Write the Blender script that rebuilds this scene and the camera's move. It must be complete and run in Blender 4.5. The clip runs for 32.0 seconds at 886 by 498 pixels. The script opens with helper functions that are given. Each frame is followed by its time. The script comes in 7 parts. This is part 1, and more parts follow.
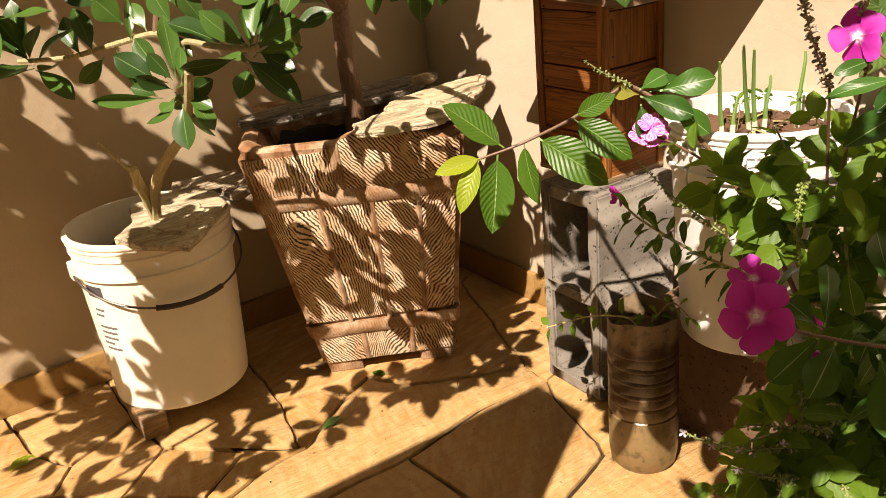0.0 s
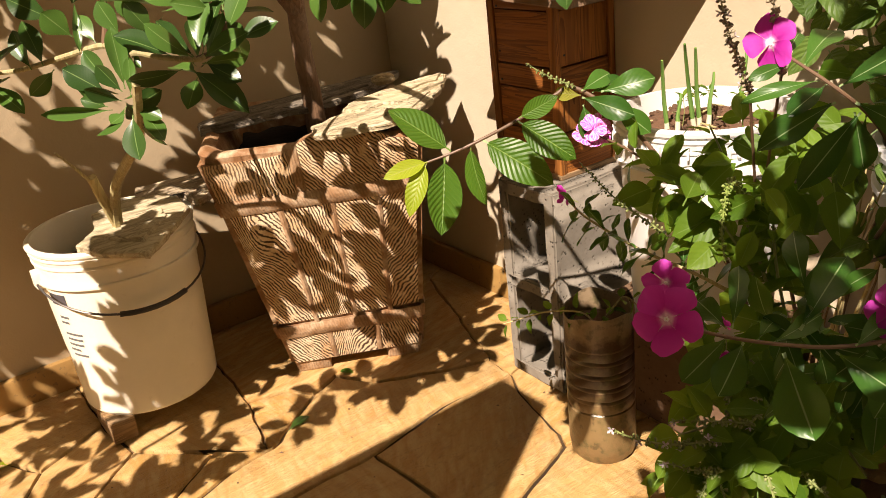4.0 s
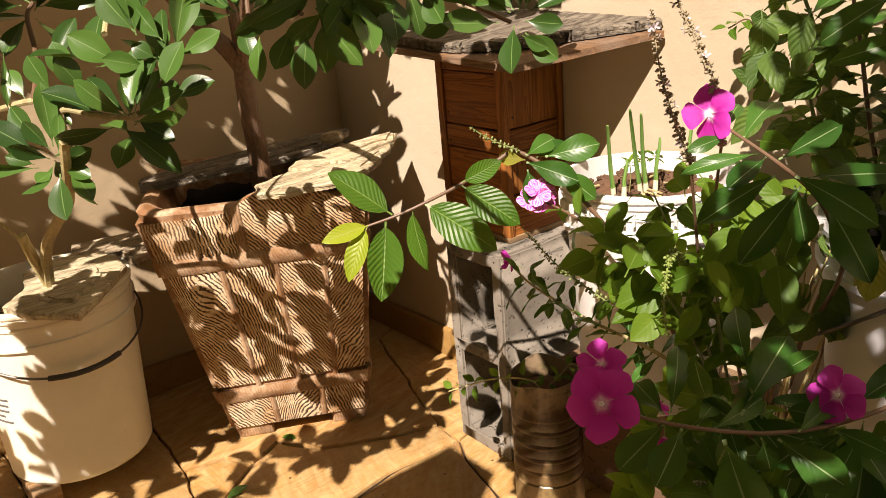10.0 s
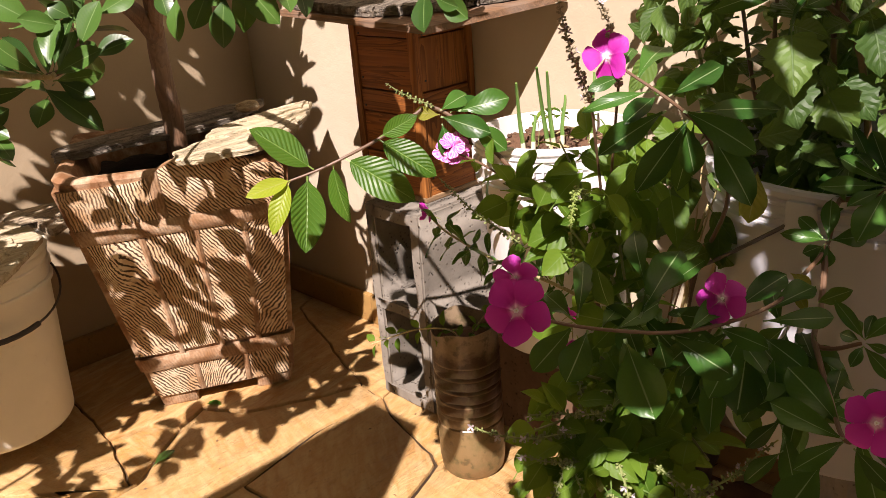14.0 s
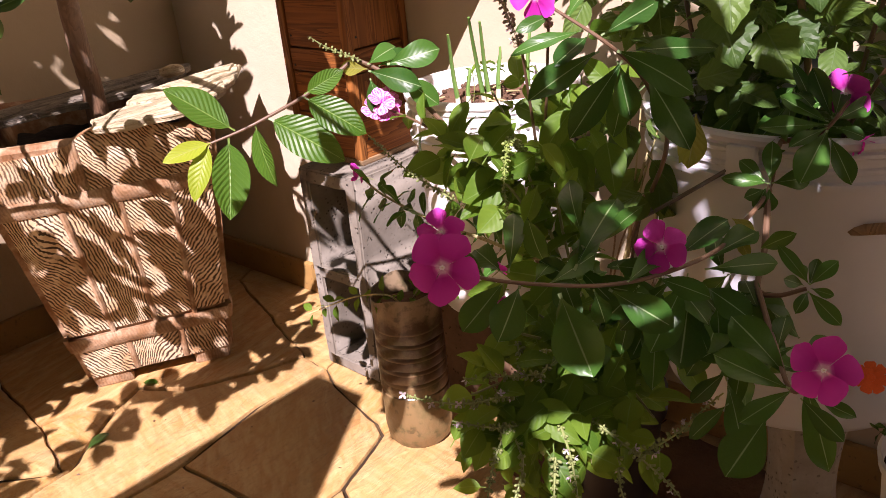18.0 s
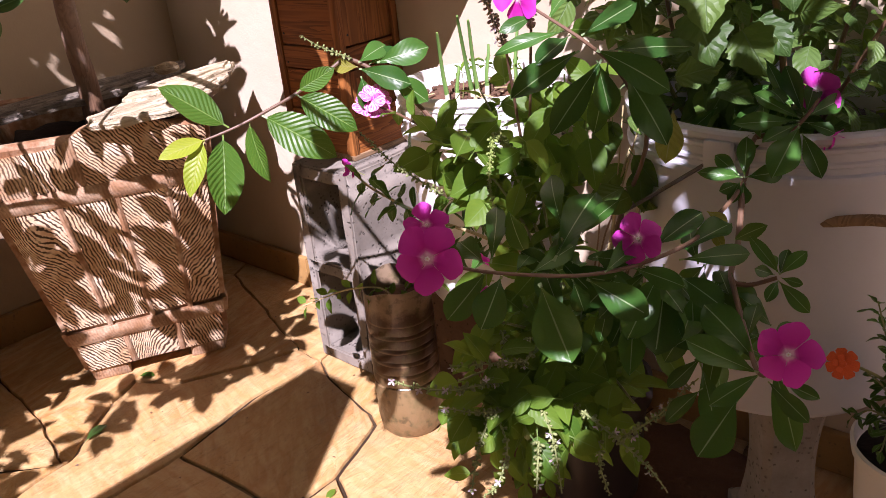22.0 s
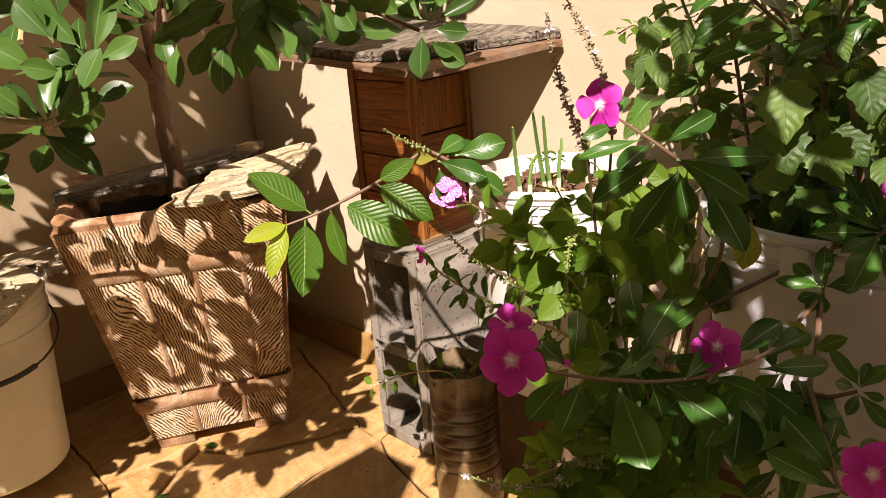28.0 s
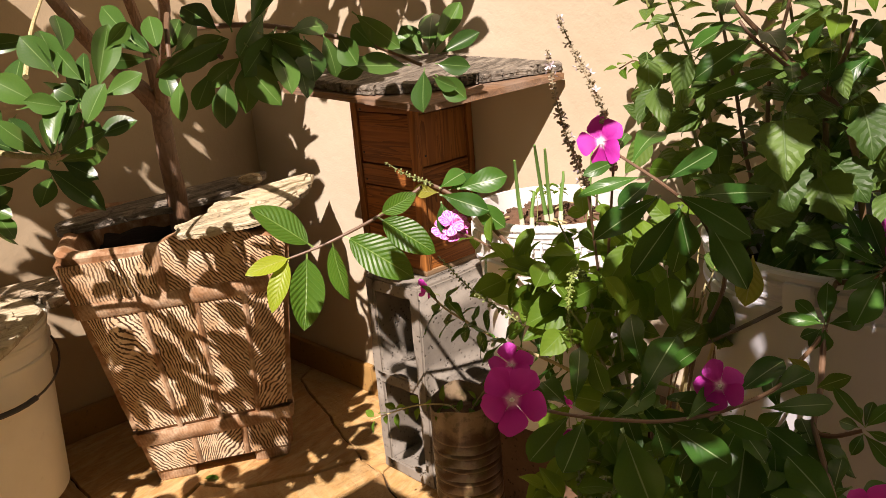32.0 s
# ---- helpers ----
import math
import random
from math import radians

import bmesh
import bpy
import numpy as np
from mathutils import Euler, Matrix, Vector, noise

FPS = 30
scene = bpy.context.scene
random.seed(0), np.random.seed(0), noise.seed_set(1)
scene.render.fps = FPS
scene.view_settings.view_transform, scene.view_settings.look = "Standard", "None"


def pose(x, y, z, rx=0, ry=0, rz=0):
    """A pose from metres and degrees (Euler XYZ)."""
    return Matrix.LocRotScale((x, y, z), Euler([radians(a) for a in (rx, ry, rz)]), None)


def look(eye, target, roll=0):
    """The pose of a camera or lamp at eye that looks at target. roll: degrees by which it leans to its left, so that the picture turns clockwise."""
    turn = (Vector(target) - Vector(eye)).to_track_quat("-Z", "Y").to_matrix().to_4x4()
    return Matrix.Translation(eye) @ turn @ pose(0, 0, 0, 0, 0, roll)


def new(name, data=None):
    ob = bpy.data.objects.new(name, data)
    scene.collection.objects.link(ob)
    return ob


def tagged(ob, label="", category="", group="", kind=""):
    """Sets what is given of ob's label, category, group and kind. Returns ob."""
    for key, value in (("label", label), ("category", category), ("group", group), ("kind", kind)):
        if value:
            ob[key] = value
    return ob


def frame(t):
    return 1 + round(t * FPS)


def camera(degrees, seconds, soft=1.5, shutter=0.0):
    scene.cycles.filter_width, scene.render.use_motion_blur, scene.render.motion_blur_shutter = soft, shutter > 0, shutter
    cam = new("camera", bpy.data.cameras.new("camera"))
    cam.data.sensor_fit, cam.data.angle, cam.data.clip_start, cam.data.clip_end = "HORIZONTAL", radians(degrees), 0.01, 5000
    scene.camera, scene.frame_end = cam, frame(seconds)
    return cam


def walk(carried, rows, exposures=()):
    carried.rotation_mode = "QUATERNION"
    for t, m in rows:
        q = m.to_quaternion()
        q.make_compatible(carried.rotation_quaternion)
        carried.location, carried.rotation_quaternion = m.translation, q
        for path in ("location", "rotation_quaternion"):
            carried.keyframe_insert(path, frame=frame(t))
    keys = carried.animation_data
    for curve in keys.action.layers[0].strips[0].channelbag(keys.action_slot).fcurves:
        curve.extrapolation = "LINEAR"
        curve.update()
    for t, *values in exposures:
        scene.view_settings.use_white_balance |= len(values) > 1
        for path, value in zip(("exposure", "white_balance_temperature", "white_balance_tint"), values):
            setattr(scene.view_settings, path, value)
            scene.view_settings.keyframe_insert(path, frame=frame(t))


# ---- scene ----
cam = camera(54.2, 32.0, soft=0.6)
PATH = [
    (0, (-0.0109, -0.0119, 0.87), (0.9985, 1.5393, 0.114), -5.6),
    (0.5, (-0.0005, -0.0144, 0.861), (1.0007, 1.539, 0.097), -6.0),
    (1, (0.0002, -0.0186, 0.86), (1.0027, 1.5314, 0.091), -6.1),
    (1.5, (0.0047, -0.0193, 0.859), (1.0023, 1.5292, 0.082), -6.3),
    (2, (0.008, -0.018, 0.859), (1.0076, 1.5279, 0.077), -6.2),
    (2.5, (0.0237, -0.0218, 0.871), (1.0051, 1.5297, 0.078), -6.6),
    (4.5, (0.0197, -0.0533, 0.888), (1.109, 1.4359, 0.118), -6.9),
    (5, (0.0248, -0.041, 0.889), (1.1878, 1.3932, 0.121), -6.5),
    (5.5, (0.0457, -0.0461, 0.891), (1.1875, 1.4168, 0.145), -6.2),
    (6, (0.0432, -0.048, 0.892), (1.1964, 1.419, 0.172), -6.2),
    (6.5, (0.0376, -0.0489, 0.89), (1.19, 1.4273, 0.189), -5.6),
    (7, (0.0485, -0.0457, 0.901), (1.2064, 1.4278, 0.201), -5.2),
    (7.5, (0.041, -0.0476, 0.909), (1.2114, 1.4194, 0.216), -4.7),
    (8, (0.0362, -0.0578, 0.912), (1.1558, 1.4602, 0.249), -4.9),
    (8.5, (0.0454, -0.0569, 0.908), (1.126, 1.5011, 0.27), -5.4),
    (9, (0.0504, -0.0568, 0.899), (1.1338, 1.5017, 0.269), -5.5),
    (9.5, (0.0564, -0.0501, 0.888), (1.1467, 1.4974, 0.244), -5.7),
    (10, (0.0624, -0.0347, 0.887), (1.1985, 1.4667, 0.211), -5.1),
    (10.5, (0.037, -0.0325, 0.884), (1.2172, 1.4275, 0.195), -4.3),
    (11, (-0.0043, -0.0387, 0.896), (1.2818, 1.3286, 0.204), -3.8),
    (11.5, (0.0153, -0.044, 0.914), (1.3091, 1.3153, 0.223), -3.8),
    (12, (0.0255, -0.0624, 0.909), (1.3161, 1.3164, 0.249), -4.3),
    (12.5, (0.0268, -0.0744, 0.899), (1.3211, 1.308, 0.254), -4.4),
    (13, (0.0247, -0.079, 0.881), (1.3133, 1.2988, 0.218), -4.5),
    (13.5, (0.0171, -0.081, 0.873), (1.3003, 1.2909, 0.186), -4.6),
    (14, (0.0137, -0.0773, 0.865), (1.2854, 1.2855, 0.141), -4.7),
    (14.5, (0.0125, -0.0789, 0.859), (1.2744, 1.2872, 0.124), -5.1),
    (16.5, (0.0255, -0.0796, 0.863), (1.2664, 1.2794, 0.079), -5.7),
    (17, (0.0274, -0.0736, 0.856), (1.2861, 1.2727, 0.079), -5.4),
    (17.5, (0.0485, -0.0629, 0.845), (1.3381, 1.2491, 0.06), -5.6),
    (18, (0.0571, -0.0629, 0.836), (1.3803, 1.2067, 0.036), -5.6),
    (18.5, (0.0598, -0.066, 0.838), (1.3848, 1.1888, 0.02), -5.6),
    (19, (0.0633, -0.0697, 0.843), (1.3865, 1.1741, 0.004), -5.4),
    (19.5, (0.045, -0.0677, 0.846), (1.3758, 1.1694, 0.008), -4.4),
    (20, (0.0341, -0.071, 0.848), (1.3561, 1.1762, 0.012), -4.1),
    (20.5, (0.034, -0.0746, 0.851), (1.3556, 1.1789, 0.025), -4.2),
    (21, (0.0354, -0.0744, 0.852), (1.3582, 1.1808, 0.03), -4.4),
    (21.5, (0.0418, -0.0826, 0.845), (1.3642, 1.179, 0.033), -5.1),
    (22, (0.0425, -0.0868, 0.845), (1.3682, 1.1724, 0.033), -5.7),
    (22.5, (0.0363, -0.08, 0.85), (1.366, 1.1728, 0.038), -5.3),
    (23, (0.0276, -0.075, 0.858), (1.3525, 1.1935, 0.061), -5.1),
    (23.5, (0.0176, -0.0666, 0.871), (1.3093, 1.2501, 0.099), -5.4),
    (24, (0.0149, -0.0635, 0.874), (1.3024, 1.2697, 0.123), -5.5),
    (24.5, (0.0146, -0.0657, 0.872), (1.3013, 1.2767, 0.137), -5.5),
    (25, (0.0172, -0.0688, 0.868), (1.3023, 1.2833, 0.146), -5.3),
    (25.5, (0.02, -0.0683, 0.87), (1.3018, 1.2861, 0.148), -5.2),
    (27.5, (0.0112, -0.0756, 0.877), (1.3064, 1.2976, 0.216), -4.6),
    (28, (0.0177, -0.0802, 0.875), (1.3139, 1.2996, 0.228), -4.7),
    (28.5, (0.0192, -0.0764, 0.873), (1.3223, 1.301, 0.235), -4.5),
    (29, (0.0184, -0.0758, 0.874), (1.324, 1.3034, 0.249), -4.4),
    (29.5, (0.0207, -0.0811, 0.88), (1.3179, 1.3103, 0.261), -4.6),
    (30, (0.0256, -0.0846, 0.885), (1.3149, 1.3148, 0.267), -4.6),
    (30.5, (0.0264, -0.0766, 0.877), (1.3318, 1.3126, 0.272), -4.5),
    (31, (0.0257, -0.0724, 0.88), (1.3392, 1.311, 0.279), -4.5),
    (31.5, (0.0267, -0.078, 0.882), (1.3382, 1.313, 0.296), -4.7),
    (32, (0.0219, -0.0795, 0.883), (1.3291, 1.3158, 0.295), -4.7),
]
EXPOSURES = [(0, 0.98, 7250, 21), (5, 1.0, 7250, 21), (9, 0.95, 7050, 21), (11, 0.99, 7050, 22), (13, 1.03, 6600, 25), (16.5, 1.13, 6350, 32), (18, 1.27, 6100, 37), (20, 1.26, 5750, 40), (22.5, 1.26, 5600, 40), (24, 1.05, 5700, 37), (25.5, 1.05, 6600, 28), (28, 1.05, 6850, 25), (32, 0.97, 6700, 25)]
walk(cam, [(t, look(eye, target, roll)) for t, eye, target, roll in PATH], EXPOSURES)

# ---- world, sun, walls that shade ----
SUN_WAY = Vector((0.75, 0.47, -0.95)).normalized()
world = bpy.data.worlds.new("sky")
scene.world = world
world.use_nodes = True
wn = world.node_tree.nodes
sky = wn.new("ShaderNodeTexSky")
sky.sky_type = "NISHITA"
sky.sun_disc = False
sky.sun_elevation = math.asin(-SUN_WAY.z)
sky.sun_rotation = math.atan2(-SUN_WAY.x, -SUN_WAY.y)
wn["Background"].inputs[1].default_value = 0.0038
world.node_tree.links.new(sky.outputs[0], wn["Background"].inputs[0])
sun = new("sun", bpy.data.lights.new("sun", "SUN"))
sun.data.energy, sun.data.angle, sun.data.color = 5.0, radians(0.35), (1.0, 0.93, 0.82)
sun.matrix_world = look((0, 0, 4), Vector((0, 0, 4)) + SUN_WAY)


# ---- materials ----
class Nodes:
    """A small helper to wire a procedural material."""

    def __init__(self, name, rough=0.6, metal=0.0, spec=0.5):
        self.m = bpy.data.materials.new(name)
        self.m.use_nodes = True
        self.t = self.m.node_tree
        self.b = self.t.nodes["Principled BSDF"]
        self.b.inputs["Roughness"].default_value = rough
        self.b.inputs["Metallic"].default_value = metal
        self.b.inputs["Specular IOR Level"].default_value = spec
        self.co = self.n("ShaderNodeTexCoord").outputs["Object"]

    def n(self, kind, **ins):
        node = self.t.nodes.new(kind)
        for k, v in ins.items():
            self.set(node.inputs[k.replace("_", " ")], v)
        return node

    def set(self, socket, v):
        if isinstance(v, bpy.types.NodeSocket):
            self.t.links.new(v, socket)
        else:
            socket.default_value = v

    def noise(self, scale, detail=4.0, co=None, rough=0.55, warp=0.0):
        x = self.n("ShaderNodeTexNoise", Vector=co or self.co, Scale=scale, Detail=detail, Roughness=rough, Distortion=warp)
        return x.outputs["Fac"]

    def stretch(self, sx, sy, sz, co=None, rz=0.0):
        x = self.n("ShaderNodeMapping", Vector=co or self.co)
        x.inputs["Scale"].default_value = (sx, sy, sz)
        x.inputs["Rotation"].default_value = (0, 0, rz)
        return x.outputs[0]

    def ramp(self, fac, *stops):
        x = self.n("ShaderNodeValToRGB", Fac=fac)
        e = x.color_ramp.elements
        e.remove(e[1])
        for k, (p, c) in enumerate(stops):
            q = e[0] if k == 0 else e.new(p)
            q.position, q.color = p, (*c, 1) if len(c) == 3 else (c[0], c[0], c[0], 1)
        return x.outputs[0]

    def mix(self, fac, a, b, how="MIX"):
        x = self.n("ShaderNodeMix")
        x.data_type, x.blend_type = "RGBA", how
        self.set(x.inputs[0], fac)
        for s, v in ((x.inputs[6], a), (x.inputs[7], b)):
            self.set(s, v if isinstance(v, bpy.types.NodeSocket) else (*v, 1))
        return x.outputs[2]

    def math(self, how, a, b=0.0, c=0.0):
        x = self.n("ShaderNodeMath")
        x.operation = how
        for s, v in zip(x.inputs, (a, b, c)):
            self.set(s, v)
        return x.outputs[0]

    def color(self, v):
        self.set(self.b.inputs["Base Color"], v if isinstance(v, bpy.types.NodeSocket) else (*v, 1))

    def rough(self, v):
        self.set(self.b.inputs["Roughness"], v)

    def bump(self, height, strength=0.3, dist=0.005):
        x = self.n("ShaderNodeBump", Strength=strength, Distance=dist, Height=height)
        self.set(self.b.inputs["Normal"], x.outputs[0])
        return x.outputs[0]

    def random(self):
        return self.n("ShaderNodeObjectInfo").outputs["Random"]

    def island(self):
        return self.n("ShaderNodeNewGeometry").outputs["Random Per Island"]


def plain(name, color, rough=0.5, metal=0.0, vary=0.12, scale=30.0, bump=0.1, dist=0.002):
    m = Nodes(name, rough, metal)
    f = m.noise(scale, 6)
    g = m.noise(scale / 8, 3)
    dark = tuple(c * (1 - vary) for c in color)
    m.color(m.mix(g, m.mix(f, dark, color), tuple(min(1, c * (1 + vary * 0.6)) for c in color)))
    m.bump(f, bump, dist)
    return m.m


def wall_paint(name, low, high):
    m = Nodes(name, 0.85, spec=0.25)
    blot = m.noise(2.2, 5)
    fine = m.noise(240, 4)
    lump = m.noise(34, 3)
    c = m.mix(m.ramp(blot, (0.3, (0,)), (0.75, (1,))), low, high)
    stain = m.ramp(m.noise(9, 8, rough=0.7), (0.60, (0,)), (0.8, (1,)))
    c = m.mix(m.math("MULTIPLY", stain, 0.3), c, (0.38, 0.29, 0.18))
    chips = m.ramp(m.noise(70, 6, rough=0.7), (0.70, (0,)), (0.73, (1,)))
    m.color(m.mix(m.math("MULTIPLY", chips, 0.35), c, (0.33, 0.26, 0.17)))
    m.bump(m.math("ADD", m.math("MULTIPLY", lump, 1.2), m.math("MULTIPLY", fine, 0.35)), 0.3, 0.004)
    return m.m


def flagstone():
    m = Nodes("yellow_quartzite", 0.55, spec=0.4)
    r = m.random()
    rot = m.n("ShaderNodeVectorRotate", Vector=m.co)
    rot.rotation_type = "Z_AXIS"
    m.set(rot.inputs["Angle"], m.math("MULTIPLY", r, 6.28))
    v = rot.outputs[0]
    band = m.noise(1.0, 7, m.stretch(14, 60, 20, v), 0.62, 0.6)
    cloud = m.noise(5.5, 5, v, 0.6, 0.4)
    fine = m.noise(210, 5, v)
    base = m.ramp(m.math("ADD", m.math("MULTIPLY", r, 0.55), m.math("MULTIPLY", cloud, 0.45)),
                  (0.15, (0.40, 0.195, 0.050)), (0.4, (0.46, 0.26, 0.080)), (0.6, (0.48, 0.30, 0.115)), (0.85, (0.42, 0.215, 0.065)))
    c = m.mix(m.ramp(band, (0.42, (0,)), (0.62, (1,))), base, (0.53, 0.36, 0.165))
    rust = m.ramp(m.noise(7, 8, v, 0.7), (0.56, (0,)), (0.72, (1,)))
    c = m.mix(m.math("MULTIPLY", rust, 0.45), c, (0.33, 0.14, 0.045))
    dirt = m.ramp(m.noise(38, 7), (0.56, (0,)), (0.74, (1,)))
    c = m.mix(m.math("MULTIPLY", dirt, 0.3), c, (0.20, 0.125, 0.06))
    # split ledges that wander over the stone
    sheet = m.noise(1.0, 6, m.stretch(6, 34, 9, m.co, 0.30), 0.6, 0.9)
    ledge = m.math("FRACT", m.math("MULTIPLY", sheet, 9.0))
    edge = m.math("MULTIPLY", m.ramp(ledge, (0.0, (1,)), (0.09, (0,))), m.ramp(m.noise(9, 4), (0.38, (0,)), (0.52, (1,))))
    c = m.mix(m.math("MULTIPLY", edge, 0.75), c, (0.16, 0.08, 0.03))
    grit = m.ramp(m.noise(320, 4, rough=0.7), (0.56, (0,)), (0.70, (1,)))
    m.color(m.mix(m.math("MULTIPLY", grit, 0.25), c, (0.17, 0.09, 0.035)))
    m.rough(m.math("ADD", 0.36, m.math("MULTIPLY", fine, 0.35)))
    h = m.math("ADD", m.math("MULTIPLY", band, 1.0), m.math("MULTIPLY", fine, 0.5))
    m.bump(m.math("ADD", h, m.math("MULTIPLY", ledge, 0.8)), 0.5, 0.003)
    return m.m


def joint_sand():
    m = Nodes("joint_sand", 0.95, spec=0.2)
    f = m.noise(170, 6, rough=0.7)
    c = m.mix(m.ramp(m.noise(3.1, 3), (0.44, (0,)), (0.56, (1,))), (0.045, 0.028, 0.015), (0.25, 0.165, 0.085))
    m.color(m.mix(m.ramp(f, (0.45, (0,)), (0.65, (0.7,))), c, (0.035, 0.02, 0.01)))
    m.bump(f, 0.7, 0.004)
    return m.m


def skirting_stone():
    m = Nodes("skirting_stone", 0.6, spec=0.35)
    r = m.random()
    v = m.noise(16, 7, warp=0.5)
    c = m.mix(v, (0.28, 0.155, 0.045), (0.40, 0.25, 0.085))
    pits = m.ramp(m.noise(90, 6), (0.60, (0,)), (0.68, (1,)))
    c = m.mix(m.math("MULTIPLY", r, 0.4), c, (0.30, 0.17, 0.06))
    m.color(m.mix(m.math("MULTIPLY", pits, 0.7), c, (0.16, 0.10, 0.05)))
    m.bump(m.noise(60, 6), 0.4, 0.004)
    return m.m


def grooved_concrete():
    """Brown painted concrete cast as wooden boards; grain and knots run as dark grooves."""
    m = Nodes("cast_wood_concrete", 0.7, spec=0.35)
    uv = m.n("ShaderNodeUVMap").outputs[0]
    def given(name):
        a = m.n("ShaderNodeAttribute")
        a.attribute_name = name
        return a.outputs["Fac"]
    seed, slant, kx, kz, swirl, flat = [given(k) for k in ("board", "slant", "knot_x", "knot_z", "swirl", "plain")]
    sh = m.n("ShaderNodeCombineXYZ", X=m.math("MULTIPLY", seed, 37.0), Y=m.math("MULTIPLY", seed, 11.0))
    p = m.n("ShaderNodeVectorMath")
    m.set(p.inputs[0], uv), m.set(p.inputs[1], sh.outputs[0])
    p = p.outputs[0]
    s = m.n("ShaderNodeSeparateXYZ", Vector=uv)
    x, z = s.outputs[0], s.outputs[1]
    line = m.math("DIVIDE", m.math("ADD", x, m.math("MULTIPLY", z, slant)), m.math("SQRT", m.math("ADD", 1.0, m.math("MULTIPLY", slant, slant))))
    # the grain parts round a knot on the board
    dx = m.math("DIVIDE", m.math("SUBTRACT", x, kx), 0.026)
    dz = m.math("DIVIDE", m.math("SUBTRACT", z, kz), 0.062)
    ring = m.math("POWER", 2.718, m.math("MULTIPLY", m.math("ADD", m.math("MULTIPLY", dx, dx), m.math("MULTIPLY", dz, dz)), -1.0))
    ph = m.math("ADD", m.math("MULTIPLY", line, 182), m.math("MULTIPLY", ring, swirl))
    ph = m.math("ADD", ph, m.math("MULTIPLY", m.noise(7.0, 1, p, 0.4), 1.1))
    ph = m.math("ADD", ph, m.math("MULTIPLY", m.noise(40, 3, p), 2.6))
    w = m.math("ADD", m.math("SINE", m.math("MULTIPLY", ph, 6.283)), m.math("MULTIPLY", m.math("SUBTRACT", m.noise(190, 5, p), 0.5), 3.2))
    groove = m.ramp(m.math("MULTIPLY_ADD", w, 0.5, 0.5), (0.57, (0,)), (0.70, (1,)))
    groove = m.math("MULTIPLY", groove, m.ramp(m.noise(42, 3, p), (0.33, (0.1,)), (0.44, (1,))))
    groove = m.math("MULTIPLY", groove, m.math("SUBTRACT", 1.0, flat))
    wear = m.noise(24, 7, rough=0.65)
    big = m.noise(7, 4)
    top = m.mix(m.ramp(wear, (0.35, (0,)), (0.7, (1,))), (0.54, 0.345, 0.175), (0.88, 0.73, 0.52))
    top = m.mix(m.math("MULTIPLY", m.ramp(big, (0.45, (0,)), (0.7, (1,))), 0.35), top, (0.40, 0.21, 0.09))
    top = m.mix(m.math("MULTIPLY", flat, m.ramp(wear, (0.42, (0.97,)), (0.66, (0.5,)))), top, (0.20, 0.090, 0.034))
    speck = m.ramp(m.noise(130, 6, rough=0.7), (0.60, (0,)), (0.68, (1,)))
    top = m.mix(m.math("MULTIPLY", speck, 0.55), top, (0.12, 0.05, 0.02))
    m.color(m.mix(m.math("MULTIPLY", groove, 0.95), top, (0.045, 0.019, 0.008)))
    h = m.math("SUBTRACT", m.math("MULTIPLY", wear, 0.4), groove)
    m.bump(h, 0.8, 0.004)
    return m.m


def concrete(name="grey_concrete", a=(0.13, 0.115, 0.092), b=(0.30, 0.272, 0.225)):
    m = Nodes(name, 0.9, spec=0.2)
    f = m.noise(26, 8, rough=0.65)
    pit = m.n("ShaderNodeTexVoronoi", Vector=m.co, Scale=120.0)
    holes = m.ramp(pit.outputs["Distance"], (0.12, (0,)), (0.3, (1,)))
    keep = m.ramp(m.noise(45, 3), (0.45, (1,)), (0.6, (0,)))
    holes = m.math("MAXIMUM", holes, keep)
    c = m.mix(f, a, b)
    m.color(m.mix(holes, tuple(x * 0.55 for x in a), c))
    m.bump(m.math("ADD", m.math("MULTIPLY", f, 0.6), m.math("MULTIPLY", holes, 0.6)), 0.7, 0.004)
    return m.m


def wood(name, a, b, along="z", rough=0.65, weather=0.0, size=1.0):
    m = Nodes(name, rough, spec=0.3)
    r = m.random()
    sh = m.n("ShaderNodeVectorMath")
    m.set(sh.inputs[0], m.co)
    cx = m.n("ShaderNodeCombineXYZ", X=m.math("MULTIPLY", r, 3.0), Y=m.math("MULTIPLY", r, 5.0), Z=m.math("MULTIPLY", r, 9.0))
    m.set(sh.inputs[1], cx.outputs[0])
    k = {"x": (6, 90, 90), "y": (90, 6, 90), "z": (90, 90, 6)}[along]
    st = m.stretch(*[q / size for q in k], co=sh.outputs[0])
    ring = m.noise(0.45, 3, st, 0.5, 0.8)
    lines = m.math("FRACT", m.math("MULTIPLY", ring, 9.0))
    fib = m.noise(2.2, 6, st, 0.6)
    c = m.mix(m.ramp(lines, (0.1, (0,)), (0.8, (1,))), b, a)
    c = m.mix(m.math("MULTIPLY", fib, 0.5), c, tuple(x * 0.55 for x in a))
    tone = m.math("ADD", 0.75, m.math("MULTIPLY", r, 0.5))
    c = m.mix(1.0, c, m.n("ShaderNodeCombineColor", Red=tone, Green=tone, Blue=tone).outputs[0], "MULTIPLY")
    if weather:
        g = m.ramp(m.noise(14, 6), (0.4, (0,)), (0.65, (1,)))
        c = m.mix(m.math("MULTIPLY", g, weather), c, (0.24, 0.21, 0.18))
    m.color(c)
    m.bump(m.math("ADD", lines, m.math("MULTIPLY", fib, 1.5)), 0.3, 0.002)
    return m.m


